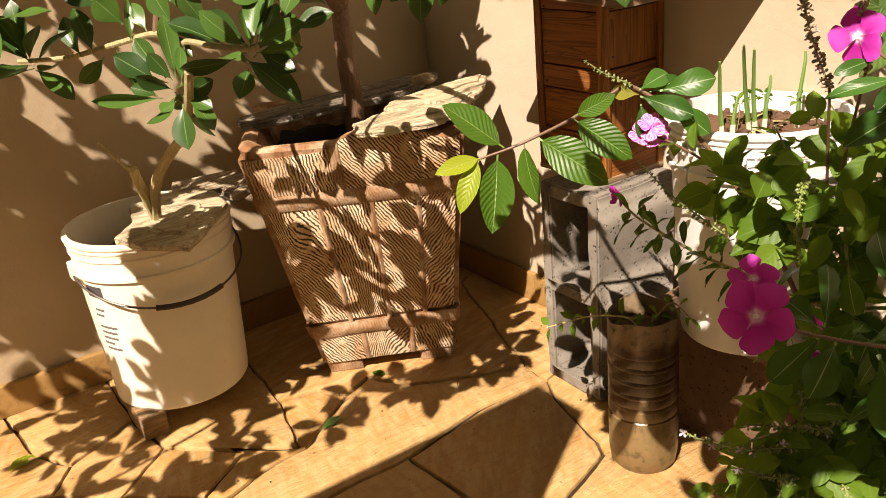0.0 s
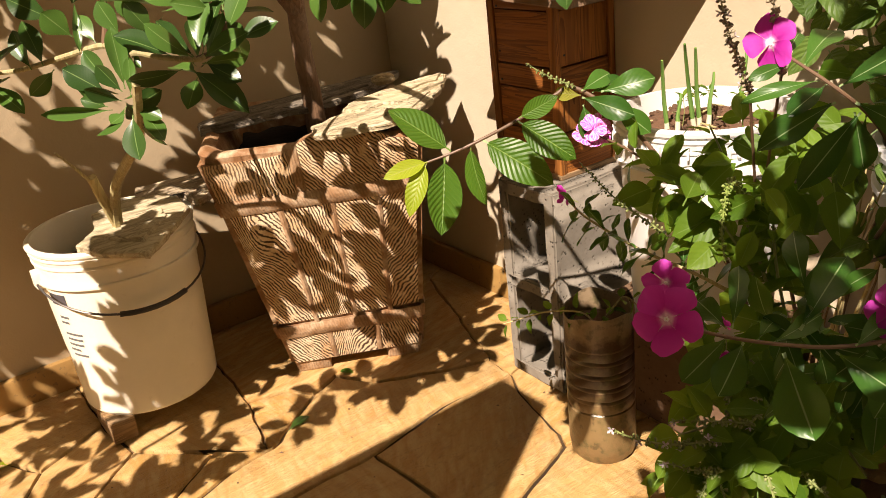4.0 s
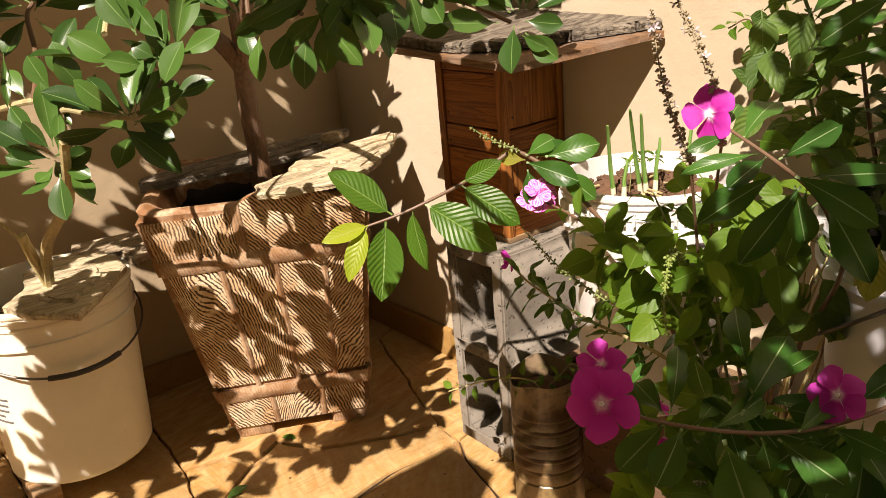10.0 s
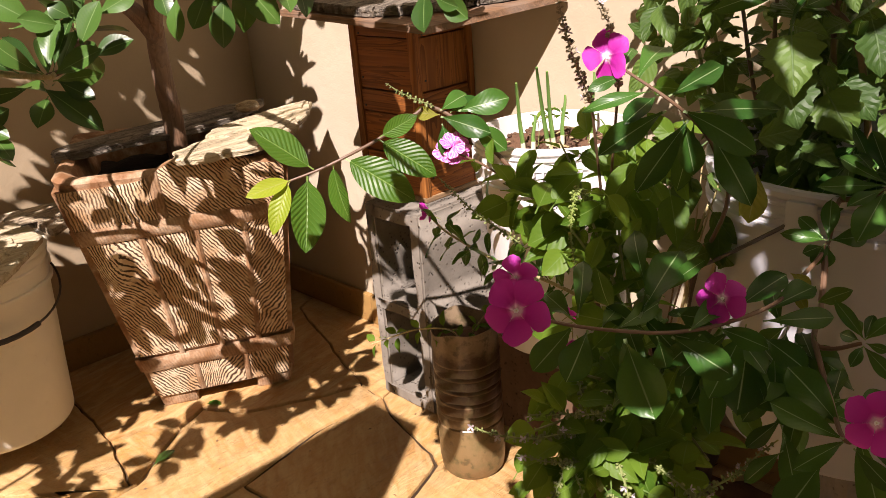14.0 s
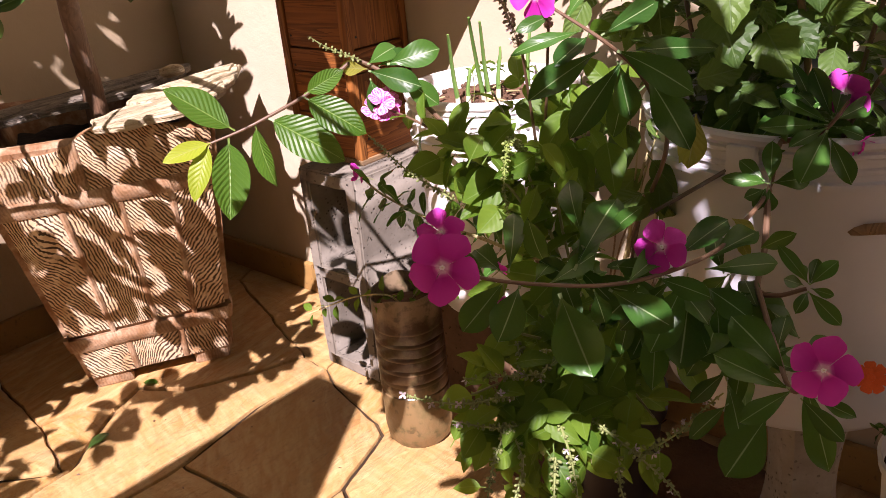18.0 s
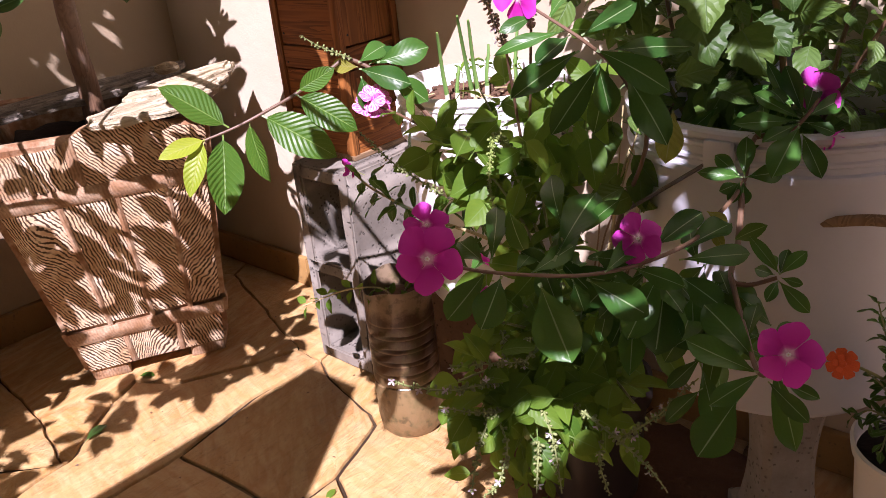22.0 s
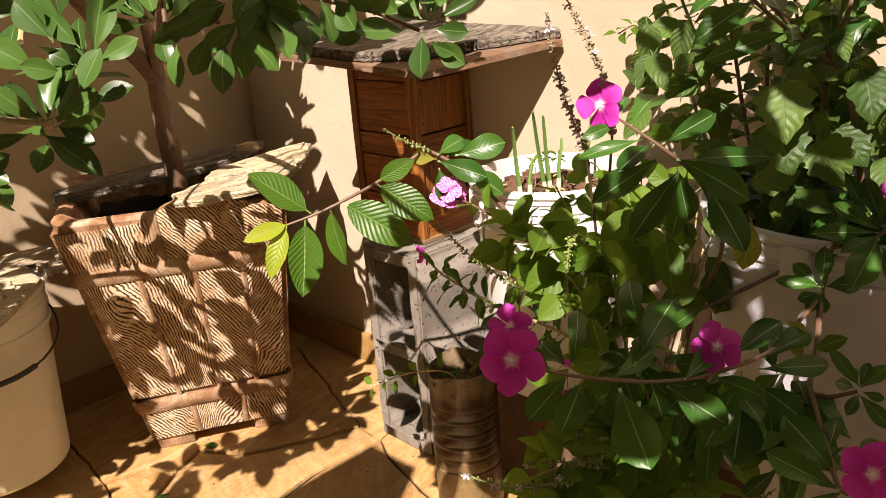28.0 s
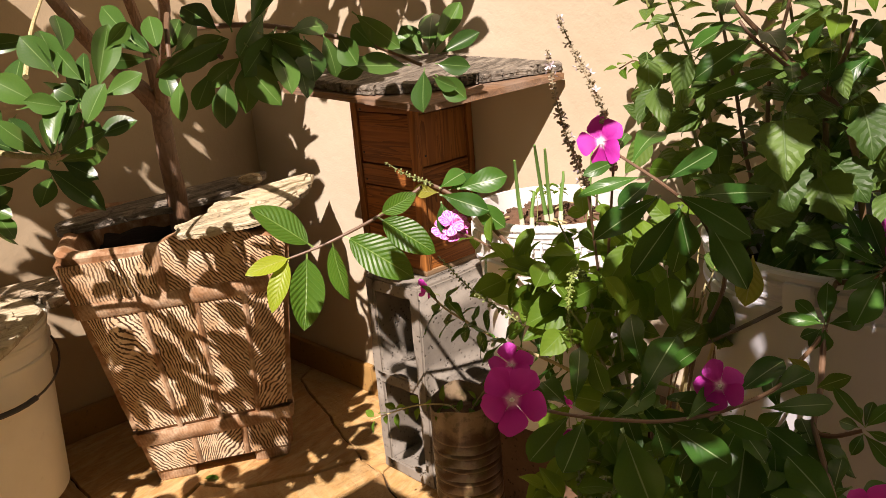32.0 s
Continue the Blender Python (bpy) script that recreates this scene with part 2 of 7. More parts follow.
def slate(name, a, b):
    m = Nodes(name, 0.75, spec=0.3)
    lay = m.noise(1.0, 7, m.stretch(14, 60, 160), 0.6, 0.5)
    # brown streaks along the stone, darkened to paint in its shadow marks
    shadow_streak = m.ramp(m.noise(1.0, 5, m.stretch(26, 110, 60), 0.6, 0.6), (0.53, (0,)), (0.58, (1,)))
    f = m.noise(40, 7, rough=0.65)
    c = m.mix(m.ramp(lay, (0.35, (0,)), (0.65, (1,))), a, b)
    c = m.mix(m.math("MULTIPLY", m.ramp(f, (0.5, (0,)), (0.7, (1,))), 0.5), c, tuple(x * 0.5 for x in a))
    c = m.mix(m.math("MULTIPLY", shadow_streak, 0.5), c, tuple(x * 0.55 for x in a))
    m.color(c)
    m.bump(m.math("ADD", m.math("SUBTRACT", lay, m.math("MULTIPLY", shadow_streak, 0.35)), m.math("MULTIPLY", f, 0.6)), 0.9, 0.007)
    return m.m


def pail_plastic(name, color, dirt=0.35):
    m = Nodes(name, 0.32, spec=0.5)
    g = m.noise(9, 6, rough=0.6)
    scuff = m.ramp(m.noise(55, 7, rough=0.7), (0.6, (0,)), (0.8, (1,)))
    c = m.mix(m.ramp(g, (0.4, (0,)), (0.75, (1,))), color, tuple(x * 0.9 for x in color))
    c = m.mix(m.math("MULTIPLY", scuff, dirt), c, (0.45, 0.38, 0.28))
    m.color(c)
    m.rough(m.math("ADD", 0.28, m.math("MULTIPLY", g, 0.25)))
    m.b.inputs["Subsurface Weight"].default_value = 0.15
    m.b.inputs["Subsurface Radius"].default_value = (0.01, 0.01, 0.008)
    m.bump(m.noise(8, 3), 0.08, 0.004)
    return m.m


def leaf_material(name, dark, light, vein, veins=9.0, gloss=0.3, ribs=0.3, slope=0.5, trans=0.35, vein_w=0.08, back=None, side_tone=0.3, shine=0.3):
    """Leaf blade: midrib and side veins from the blade's own coordinates, and light that shines through it."""
    m = Nodes(name, gloss, spec=shine)
    uv = m.n("ShaderNodeSeparateXYZ", Vector=m.n("ShaderNodeUVMap").outputs[0])
    u = m.math("ABSOLUTE", m.math("SUBTRACT", uv.outputs[0], 0.5))
    v = uv.outputs[1]
    wave = m.math("FRACT", m.math("MULTIPLY", m.math("SUBTRACT", v, m.math("MULTIPLY", u, slope)), veins))
    tri = m.math("ABSOLUTE", m.math("SUBTRACT", wave, 0.5))
    side = m.ramp(tri, (0.0, (1,)), (vein_w, (0,)))
    mid = m.ramp(u, (0.010, (1,)), (0.026, (0,)))
    r = m.n("ShaderNodeObjectInfo").outputs["Random"]
    isl = m.island()
    tone = m.math("FRACT", m.math("ADD", r, isl))
    blot = m.noise(40, 4)
    c = m.mix(m.math("ADD", m.math("MULTIPLY", tone, 0.75), m.math("MULTIPLY", blot, 0.25)), dark, light)
    c = m.mix(m.math("MULTIPLY", side, side_tone), c, vein)
    c = m.mix(m.math("MULTIPLY", mid, 0.8), c, vein)
    spots = m.ramp(m.noise(190, 3), (0.70, (0,)), (0.76, (1,)))
    c = m.mix(m.math("MULTIPLY", spots, 0.25), c, tuple(x * 0.5 for x in dark))
    m.color(c)
    h = m.math("ADD", m.math("MULTIPLY", tri, 1.0), m.math("MULTIPLY", mid, -0.6))
    n = m.bump(h, ribs, 0.004)
    tr = m.n("ShaderNodeBsdfTranslucent")
    m.set(tr.inputs["Color"], m.mix(0.4, c, (0.30, 0.40, 0.03)) if back is None else (*back, 1))
    mx = m.n("ShaderNodeMixShader", Fac=trans)
    m.t.links.new(m.b.outputs[0], mx.inputs[1])
    m.t.links.new(tr.outputs[0], mx.inputs[2])
    m.t.links.new(mx.outputs[0], m.t.nodes["Material Output"].inputs[0])
    return m.m


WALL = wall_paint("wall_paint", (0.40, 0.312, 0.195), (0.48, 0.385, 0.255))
# the same paint lightened, sun on the east wall put into the colour
SUNLIT_WALL = wall_paint("sunlit_wall_paint", (0.46, 0.385, 0.265), (0.56, 0.48, 0.36))
# paint of the unseen south wall, kept pale to bounce light on the plants
SHADE_WALL_PAINT = plain("shade_wall_paint", (0.68, 0.67, 0.64), 0.8, vary=0.06, scale=14, bump=0.3)
STONE = flagstone()
SKIRT = skirting_stone()
MORTAR = joint_sand()
POTMAT = grooved_concrete()
CONCRETE = concrete()
# brown concrete with the shade under the bucket put into its colour
CONCRETE_SHADED = concrete("shaded_concrete", (0.075, 0.042, 0.024), (0.20, 0.125, 0.075))
CONCRETE_WARM = concrete("stained_concrete", (0.17, 0.145, 0.11), (0.42, 0.39, 0.33))
BOXWOOD = wood("box_wood", (0.32, 0.115, 0.024), (0.14, 0.045, 0.010), "x", 0.6)
BOXWOODV = wood("box_wood_upright", (0.35, 0.135, 0.03), (0.16, 0.055, 0.012), "z", 0.6)
BOARDWOOD = wood("lid_board_wood", (0.27, 0.15, 0.075), (0.15, 0.085, 0.045), "y", 0.8, 0.35)
OLDWOOD = wood("old_wood", (0.30, 0.19, 0.09), (0.17, 0.10, 0.045), "x", 0.8, 0.4)
SLATE = slate("weathered_slate", (0.27, 0.20, 0.125), (0.54, 0.45, 0.31))
SLATE_DARK = slate("dark_slate", (0.10, 0.082, 0.062), (0.27, 0.235, 0.18))
SLATE_PALE = slate("pale_slate", (0.44, 0.36, 0.22), (0.62, 0.54, 0.37))
PEBBLE = slate("pebble", (0.38, 0.28, 0.15), (0.50, 0.42, 0.28))
CREAM = pail_plastic("cream_plastic", (0.82, 0.77, 0.63))
WHITE = pail_plastic("white_plastic", (0.68, 0.68, 0.66), 0.15)
# white plastic with shade put into its colour, greyer and bluer
SHADED_WHITE = pail_plastic("shaded_white_plastic", (0.52, 0.53, 0.56), 0.3)
DARKPRINT = plain("dark_print", (0.06, 0.06, 0.07), 0.5, bump=0.0)
GREYPRINT = plain("label_print", (0.12, 0.12, 0.12), 0.5, bump=0.0)
LABELTAN = plain("label_tan", (0.36, 0.29, 0.20), 0.55, vary=0.25, bump=0.0)
WIRE = plain("handle_wire", (0.10, 0.09, 0.085), 0.45, 0.7, 0.3, 80)
GRIP = plain("black_grip", (0.03, 0.025, 0.022), 0.5, 0, 0.3, 60)
SOIL = plain("dark_soil", (0.13, 0.066, 0.034), 0.95, vary=0.6, scale=90, bump=0.9, dist=0.006)
CLOD = plain("soil_clods", (0.12, 0.065, 0.035), 0.95, vary=0.5, scale=120, bump=0.6, dist=0.003)
# soil coloured near black so that it also stands in for shade
SHADE_BLACK_SOIL = plain("shade_black_soil", (0.010, 0.007, 0.005), 0.95, vary=0.5, scale=90, bump=0.8, dist=0.005)
DARKPOT = plain("dark_plastic_pot", (0.035, 0.028, 0.025), 0.5, vary=0.4, scale=20, bump=0.1)
BARK = wood("smooth_bark", (0.26, 0.15, 0.085), (0.16, 0.09, 0.05), "z", 0.6, 0.35)
PALEBARK = wood("pale_bark", (0.55, 0.47, 0.24), (0.40, 0.32, 0.14), "z", 0.65, 0.1)
STEM = plain("brown_stem", (0.13, 0.075, 0.042), 0.5, vary=0.5, scale=60)
GREENSTEM = plain("green_stem", (0.20, 0.22, 0.07), 0.45, vary=0.4, scale=60)
FICUS = leaf_material("ficus_leaf", (0.013, 0.042, 0.010), (0.075, 0.165, 0.028), (0.15, 0.24, 0.08), 14, 0.30, 0.02, 0.35, 0.10, 0.02, side_tone=0.08, shine=0.4)
GUAVA = leaf_material("guava_leaf", (0.040, 0.120, 0.010), (0.085, 0.200, 0.022), (0.22, 0.36, 0.09), 11, 0.36, 0.45, 0.55, 0.38, 0.05, side_tone=0.30)
GUAVA_Y = leaf_material("guava_young_leaf", (0.270, 0.375, 0.022), (0.360, 0.435, 0.030), (0.413, 0.450, 0.112), 9, 0.4, 0.25, 0.55, 0.45, 0.12)
VINCA = leaf_material("vinca_leaf", (0.012, 0.056, 0.010), (0.058, 0.160, 0.024), (0.30, 0.42, 0.20), 8, 0.30, 0.05, 0.6, 0.26, 0.014, side_tone=0.08, shine=0.22)
BASIL = leaf_material("basil_leaf", (0.045, 0.130, 0.010), (0.19, 0.32, 0.035), (0.20, 0.33, 0.08), 6, 0.42, 0.10, 0.7, 0.5, 0.08, side_tone=0.08, shine=0.2)
SHRUB = leaf_material("shrub_leaf", (0.030, 0.075, 0.016), (0.130, 0.225, 0.045), (0.13, 0.21, 0.081), 6, 0.45, 0.4, 0.7, 0.35, 0.07, side_tone=0.2)
YELLOWLEAF = leaf_material("yellowed_leaf", (0.245, 0.252, 0.035), (0.322, 0.308, 0.049), (0.350, 0.350, 0.140), 7, 0.5, 0.4, 0.6, 0.4, 0.06)
ONION_WHITE = plain("onion_white", (0.62, 0.62, 0.45), 0.45, vary=0.2, scale=60)
ONION = leaf_material("onion_leaf", (0.10, 0.23, 0.05), (0.24, 0.40, 0.10), (0.225, 0.338, 0.150), 3, 0.35, 0.1, 0.1, 0.35, 0.02)


def petal_material():
    m = Nodes("magenta_petal", 0.5, spec=0.3)
    uv = m.n("ShaderNodeSeparateXYZ", Vector=m.n("ShaderNodeUVMap").outputs[0])
    c = m.ramp(uv.outputs[1], (0.08, (0.88, 0.84, 0.84)), (0.16, (0.60, 0.16, 0.48)), (0.24, (0.44, 0.015, 0.27)), (0.40, (0.52, 0.020, 0.37)), (1.0, (0.68, 0.07, 0.53)))
    m.color(m.mix(m.math("MULTIPLY", m.noise(120, 4), 0.35), c, (0.42, 0.05, 0.36)))
    m.bump(m.noise(90, 3), 0.2, 0.002)
    tr = m.n("ShaderNodeBsdfTranslucent", Color=(0.75, 0.03, 0.5, 1))
    mx = m.n("ShaderNodeMixShader", Fac=0.3)
    m.t.links.new(m.b.outputs[0], mx.inputs[1])
    m.t.links.new(tr.outputs[0], mx.inputs[2])
    m.t.links.new(mx.outputs[0], m.t.nodes["Material Output"].inputs[0])
    return m.m


def streaked_petal():
    m = Nodes("pink_petal", 0.5, spec=0.3)
    uv = m.n("ShaderNodeUVMap").outputs[0]
    s = m.ramp(m.noise(1.0, 4, m.stretch(9, 2, 1, uv)), (0.42, (0,)), (0.6, (1,)))
    m.color(m.mix(s, (0.70, 0.06, 0.45), (0.86, 0.46, 0.74)))
    return m.m


PETAL = petal_material()
PINKPETAL = streaked_petal()
ORANGE = plain("orange_petal", (0.75, 0.12, 0.01), 0.6, vary=0.5, scale=120)
WHITEPETAL = plain("whitish_floret", (0.46, 0.40, 0.43), 0.6, vary=0.3, scale=120)
SEEDPOD = plain("basil_calyx", (0.20, 0.24, 0.08), 0.6, vary=0.5, scale=200)
DRYPOD = plain("dry_calyx", (0.30, 0.25, 0.16), 0.7, vary=0.5, scale=200)
LIMEPOD = plain("fresh_calyx", (0.20, 0.27, 0.06), 0.55, vary=0.4, scale=200)


def bottle_plastic():
    m = Nodes("murky_bottle_plastic", 0.3, spec=0.5)
    s = m.n("ShaderNodeSeparateXYZ", Vector=m.co)
    g = m.noise(22, 7, rough=0.65)
    v = m.math("ADD", s.outputs[2], m.math("MULTIPLY", m.math("SUBTRACT", g, 0.5), 0.09))
    c = m.ramp(m.math("MULTIPLY", v, 3.7), (0.02, (0.17, 0.105, 0.045)), (0.30, (0.21, 0.145, 0.065)), (0.40, (0.16, 0.10, 0.045)), (0.48, (0.075, 0.038, 0.017)), (0.62, (0.045, 0.021, 0.010)), (0.80, (0.065, 0.032, 0.016)), (0.86, (0.22, 0.155, 0.09)), (1.0, (0.27, 0.20, 0.125)))
    spots = m.ramp(m.noise(70, 6), (0.54, (0,)), (0.64, (1,)))
    c = m.mix(m.math("MULTIPLY", spots, 0.6), c, (0.035, 0.025, 0.012))
    # thin lighter lines along the ribs
    rib = m.math("FRACT", m.math("DIVIDE", m.math("ADD", s.outputs[2], m.math("MULTIPLY", m.math("SUBTRACT", m.noise(14, 3), 0.5), 0.006)), 0.023))
    rib_line = m.math("MULTIPLY", m.ramp(rib, (0.0, (1,)), (0.16, (0,))), m.ramp(s.outputs[2], (0.09, (0,)), (0.10, (1,)), (0.205, (1,)), (0.22, (0,))))
    c = m.mix(m.math("MULTIPLY", rib_line, 0.6), c, (0.30, 0.22, 0.12))
    mould = m.ramp(m.noise(34, 7, rough=0.7), (0.50, (0,)), (0.62, (1,)))
    c = m.mix(m.math("MULTIPLY", mould, 0.45), c, (0.10, 0.095, 0.035))
    m.color(c)
    m.bump(m.math("ADD", g, m.math("MULTIPLY", m.noise(90, 5), 0.5)), 0.4, 0.004)
    return m.m


BOTTLE = bottle_plastic()


# ---- builders ----
def mesh_of(bm, name, smooth=0.6):
    me = bpy.data.meshes.new(name)
    bmesh.ops.recalc_face_normals(bm, faces=bm.faces)
    bm.to_mesh(me)
    bm.free()
    if smooth:
        me.shade_smooth()
        me.set_sharp_from_angle(angle=smooth)
    return me


def part(name, bm, material, parent=None, label="", m=None, smooth=0.6):
    me = bm if isinstance(bm, bpy.types.Mesh) else mesh_of(bm, name, smooth)
    if material and not me.materials:
        me.materials.append(material)
    ob = new(name, me)
    if m is not None:
        ob.matrix_basis = m
    if parent is not None:
        ob.parent = parent
    return tagged(ob, label)


def thing(name, m, label, category, group="", kind=""):
    ob = new(name)
    ob.empty_display_size = 0.05
    ob.matrix_basis = m
    return tagged(ob, label, category, group, kind)


def box(x0, x1, y0, y1, z0, z1, bevel=0.0, cuts=0, jitter=0.0, seed=1):
    bm = bmesh.new()
    bmesh.ops.create_cube(bm, size=1, matrix=Matrix.Translation(((x0 + x1) / 2, (y0 + y1) / 2, (z0 + z1) / 2)) @ Matrix.Diagonal((x1 - x0, y1 - y0, z1 - z0, 1)))
    if bevel:
        bmesh.ops.bevel(bm, geom=bm.edges, offset=bevel, segments=2, affect="EDGES", profile=0.6)
    if cuts:
        bmesh.ops.subdivide_edges(bm, edges=bm.edges, cuts=cuts, use_grid_fill=True)
    if jitter:
        rnd = random.Random(seed)
        off = Vector((rnd.random(), rnd.random(), rnd.random())) * 9
        for v in bm.verts:
            v.co += noise.noise_vector(v.co * 14 + off) * jitter
    return bm


def lathe(profile, steps=48, wobble=0.0, cap=False):
    """A surface turned round z from (radius, z) pairs."""
    bm = bmesh.new()
    rings = []
    for r, z in profile:
        ring = []
        for k in range(steps):
            a = 2 * math.pi * k / steps
            q = r * (1 + wobble * math.sin(2 * a + 1))
            ring.append(bm.verts.new((q * math.cos(a), q * math.sin(a), z)))
        rings.append(ring)
    for a, b in zip(rings, rings[1:]):
        for k in range(steps):
            bm.faces.new((a[k], a[(k + 1) % steps], b[(k + 1) % steps], b[k]))
    if cap:
        bm.faces.new(rings[0][::-1])
        bm.faces.new(rings[-1])
    return bm


def tube(points, radius, sides=8, bm=None):
    """A tapered tube along points; radius is one number or one per point."""
    bm = bm or bmesh.new()
    pts = [Vector(p) for p in points]
    rad = radius if isinstance(radius, (list, tuple)) else [radius] * len(pts)
    up, rings = None, []
    for k, p in enumerate(pts):
        d = (pts[min(k + 1, len(pts) - 1)] - pts[max(k - 1, 0)]).normalized()
        if up is None:
            up = d.orthogonal().normalized()
        up = (up - d * up.dot(d)).normalized()
        w = d.cross(up)
        rings.append([bm.verts.new(p + (up * math.cos(a) + w * math.sin(a)) * rad[k]) for a in (2 * math.pi * j / sides for j in range(sides))])
    for a, b in zip(rings, rings[1:]):
        for k in range(sides):
            bm.faces.new((a[k], a[(k + 1) % sides], b[(k + 1) % sides], b[k]))
    bm.faces.new(rings[0][::-1])
    bm.faces.new(rings[-1])
    return bm


def curve_points(points, steps=6):
    """A smooth line through a few points."""
    p = [Vector(q) for q in points]
    p = [p[0] * 2 - p[1]] + p + [p[-1] * 2 - p[-2]]
    out = []
    for k in range(1, len(p) - 2):
        for s in range(steps):
            t = s / steps
            a, b, c, d = p[k - 1:k + 3]
            out.append(0.5 * (2 * b + (c - a) * t + (2 * a - 5 * b + 4 * c - d) * t * t + (3 * b - a - 3 * c + d) * t ** 3))
    return out + [p[-2]]


def taper(n, a, b):
    return [a + (b - a) * k / (n - 1) for k in range(n)]


def shard(outline, thick, seed=1, rough=0.0022, layers=3):
    """A broken stone slab: an uneven outline, split into thin ledges at its rim. Local z is up, the base at 0."""
    rnd = random.Random(seed)
    pts = [Vector(p) for p in outline]
    fine = []
    for a, b in zip(pts, pts[1:] + pts[:1]):
        n = max(2, int((b - a).length / 0.018))
        for k in range(n):
            q = a.lerp(b, k / n)
            fine.append(q + Vector((rnd.uniform(-1, 1), rnd.uniform(-1, 1))) * rough)
    mid = sum(fine, Vector((0, 0))) / len(fine)
    bm = bmesh.new()
    rings = []
    for k in range(layers):
        z = thick * k / (layers - 1)
        s = 1 - rnd.uniform(0, 0.03) - (0.02 if k == layers - 1 else 0)
        for zz in ((z - thick * 0.12, z + thick * 0.12) if 0 < k < layers - 1 else (z,)):
            rings.append([bm.verts.new((*(mid + (q - mid) * (s + rnd.uniform(-0.008, 0.008))), zz + noise.noise(Vector((q.x * 30, q.y * 30, k + seed))) * thick * 0.05)) for q in fine])
    n = len(fine)
    for a, b in zip(rings, rings[1:]):
        for k in range(n):
            bm.faces.new((a[k], a[(k + 1) % n], b[(k + 1) % n], b[k]))
    for ring, flip in ((rings[0], True), (rings[-1], False)):
        c = bm.verts.new((*mid, ring[0].co.z))
        inner = [bm.verts.new(v.co.lerp(c.co, 0.5) + Vector((0, 0, noise.noise(v.co * 25) * thick * 0.06))) for v in ring]
        for k in range(n):
            f = (ring[k], ring[(k + 1) % n], inner[(k + 1) % n], inner[k])
            bm.faces.new(f[::-1] if flip else f)
            g = (inner[k], inner[(k + 1) % n], c)
            bm.faces.new(g[::-1] if flip else g)
    return bm


# ---- the setting ----
WX, WY = 1.128, 1.725
floor = part("floor", box(-3.2, WX + 0.15, -2.2, WY + 0.15, -0.1, -0.007), MORTAR)
tagged(floor, "irregular yellow stone paving with dark sandy joints", "floor", kind="structure")
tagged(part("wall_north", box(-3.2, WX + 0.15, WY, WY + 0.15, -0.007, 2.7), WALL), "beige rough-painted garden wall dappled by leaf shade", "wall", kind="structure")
tagged(part("wall_east", box(WX, WX + 0.15, -2.2, WY - 0.001, -0.007, 2.7), SUNLIT_WALL), "cream painted garden wall meeting the other wall, its paint lightened to look sunlit", "wall", kind="structure")
# added out of view: blocks the sun from the near plants
tagged(part("wall_south", box(-1.6, 0.40, -0.72, -0.57, -0.007, 2.07), SHADE_WALL_PAINT), "unseen plain wall added to shade the plants nearest the camera", "wall", kind="structure")
# added out of view: its end casts the wedge-shaped floor shadow
tagged(part("wall_west", box(-1.6, -0.378, 0.17, 0.293, -0.007, 1.6), WALL), "unseen low wall added to cast the wedge of shade on the floor", "wall", kind="structure")

skirting = thing("baseboard", pose(0, 0, 0), "yellow stone skirting pieces along the wall foot", "baseboard", kind="structure")
rnd = random.Random(4)
x = -2.4
while x < WX - 0.05:
    w = min(rnd.uniform(0.36, 0.46), WX - 0.022 - x)
    part("skirting_stone", box(x + 0.0015, x + w - 0.0015, WY - 0.017, WY - 0.0005, 0.0, 0.066, 0.003, 2, 0.002, int(x * 50)), SKIRT, skirting)
    x += w
y = WY - 0.018
while y > -0.5:
    w = rnd.uniform(0.33, 0.42)
    part("skirting_stone", box(WX - 0.015, WX - 0.0005, y - w + 0.0015, y - 0.0015, 0.0, 0.066, 0.003, 2, 0.002, int(y * 50)), SKIRT, skirting)
    y -= w


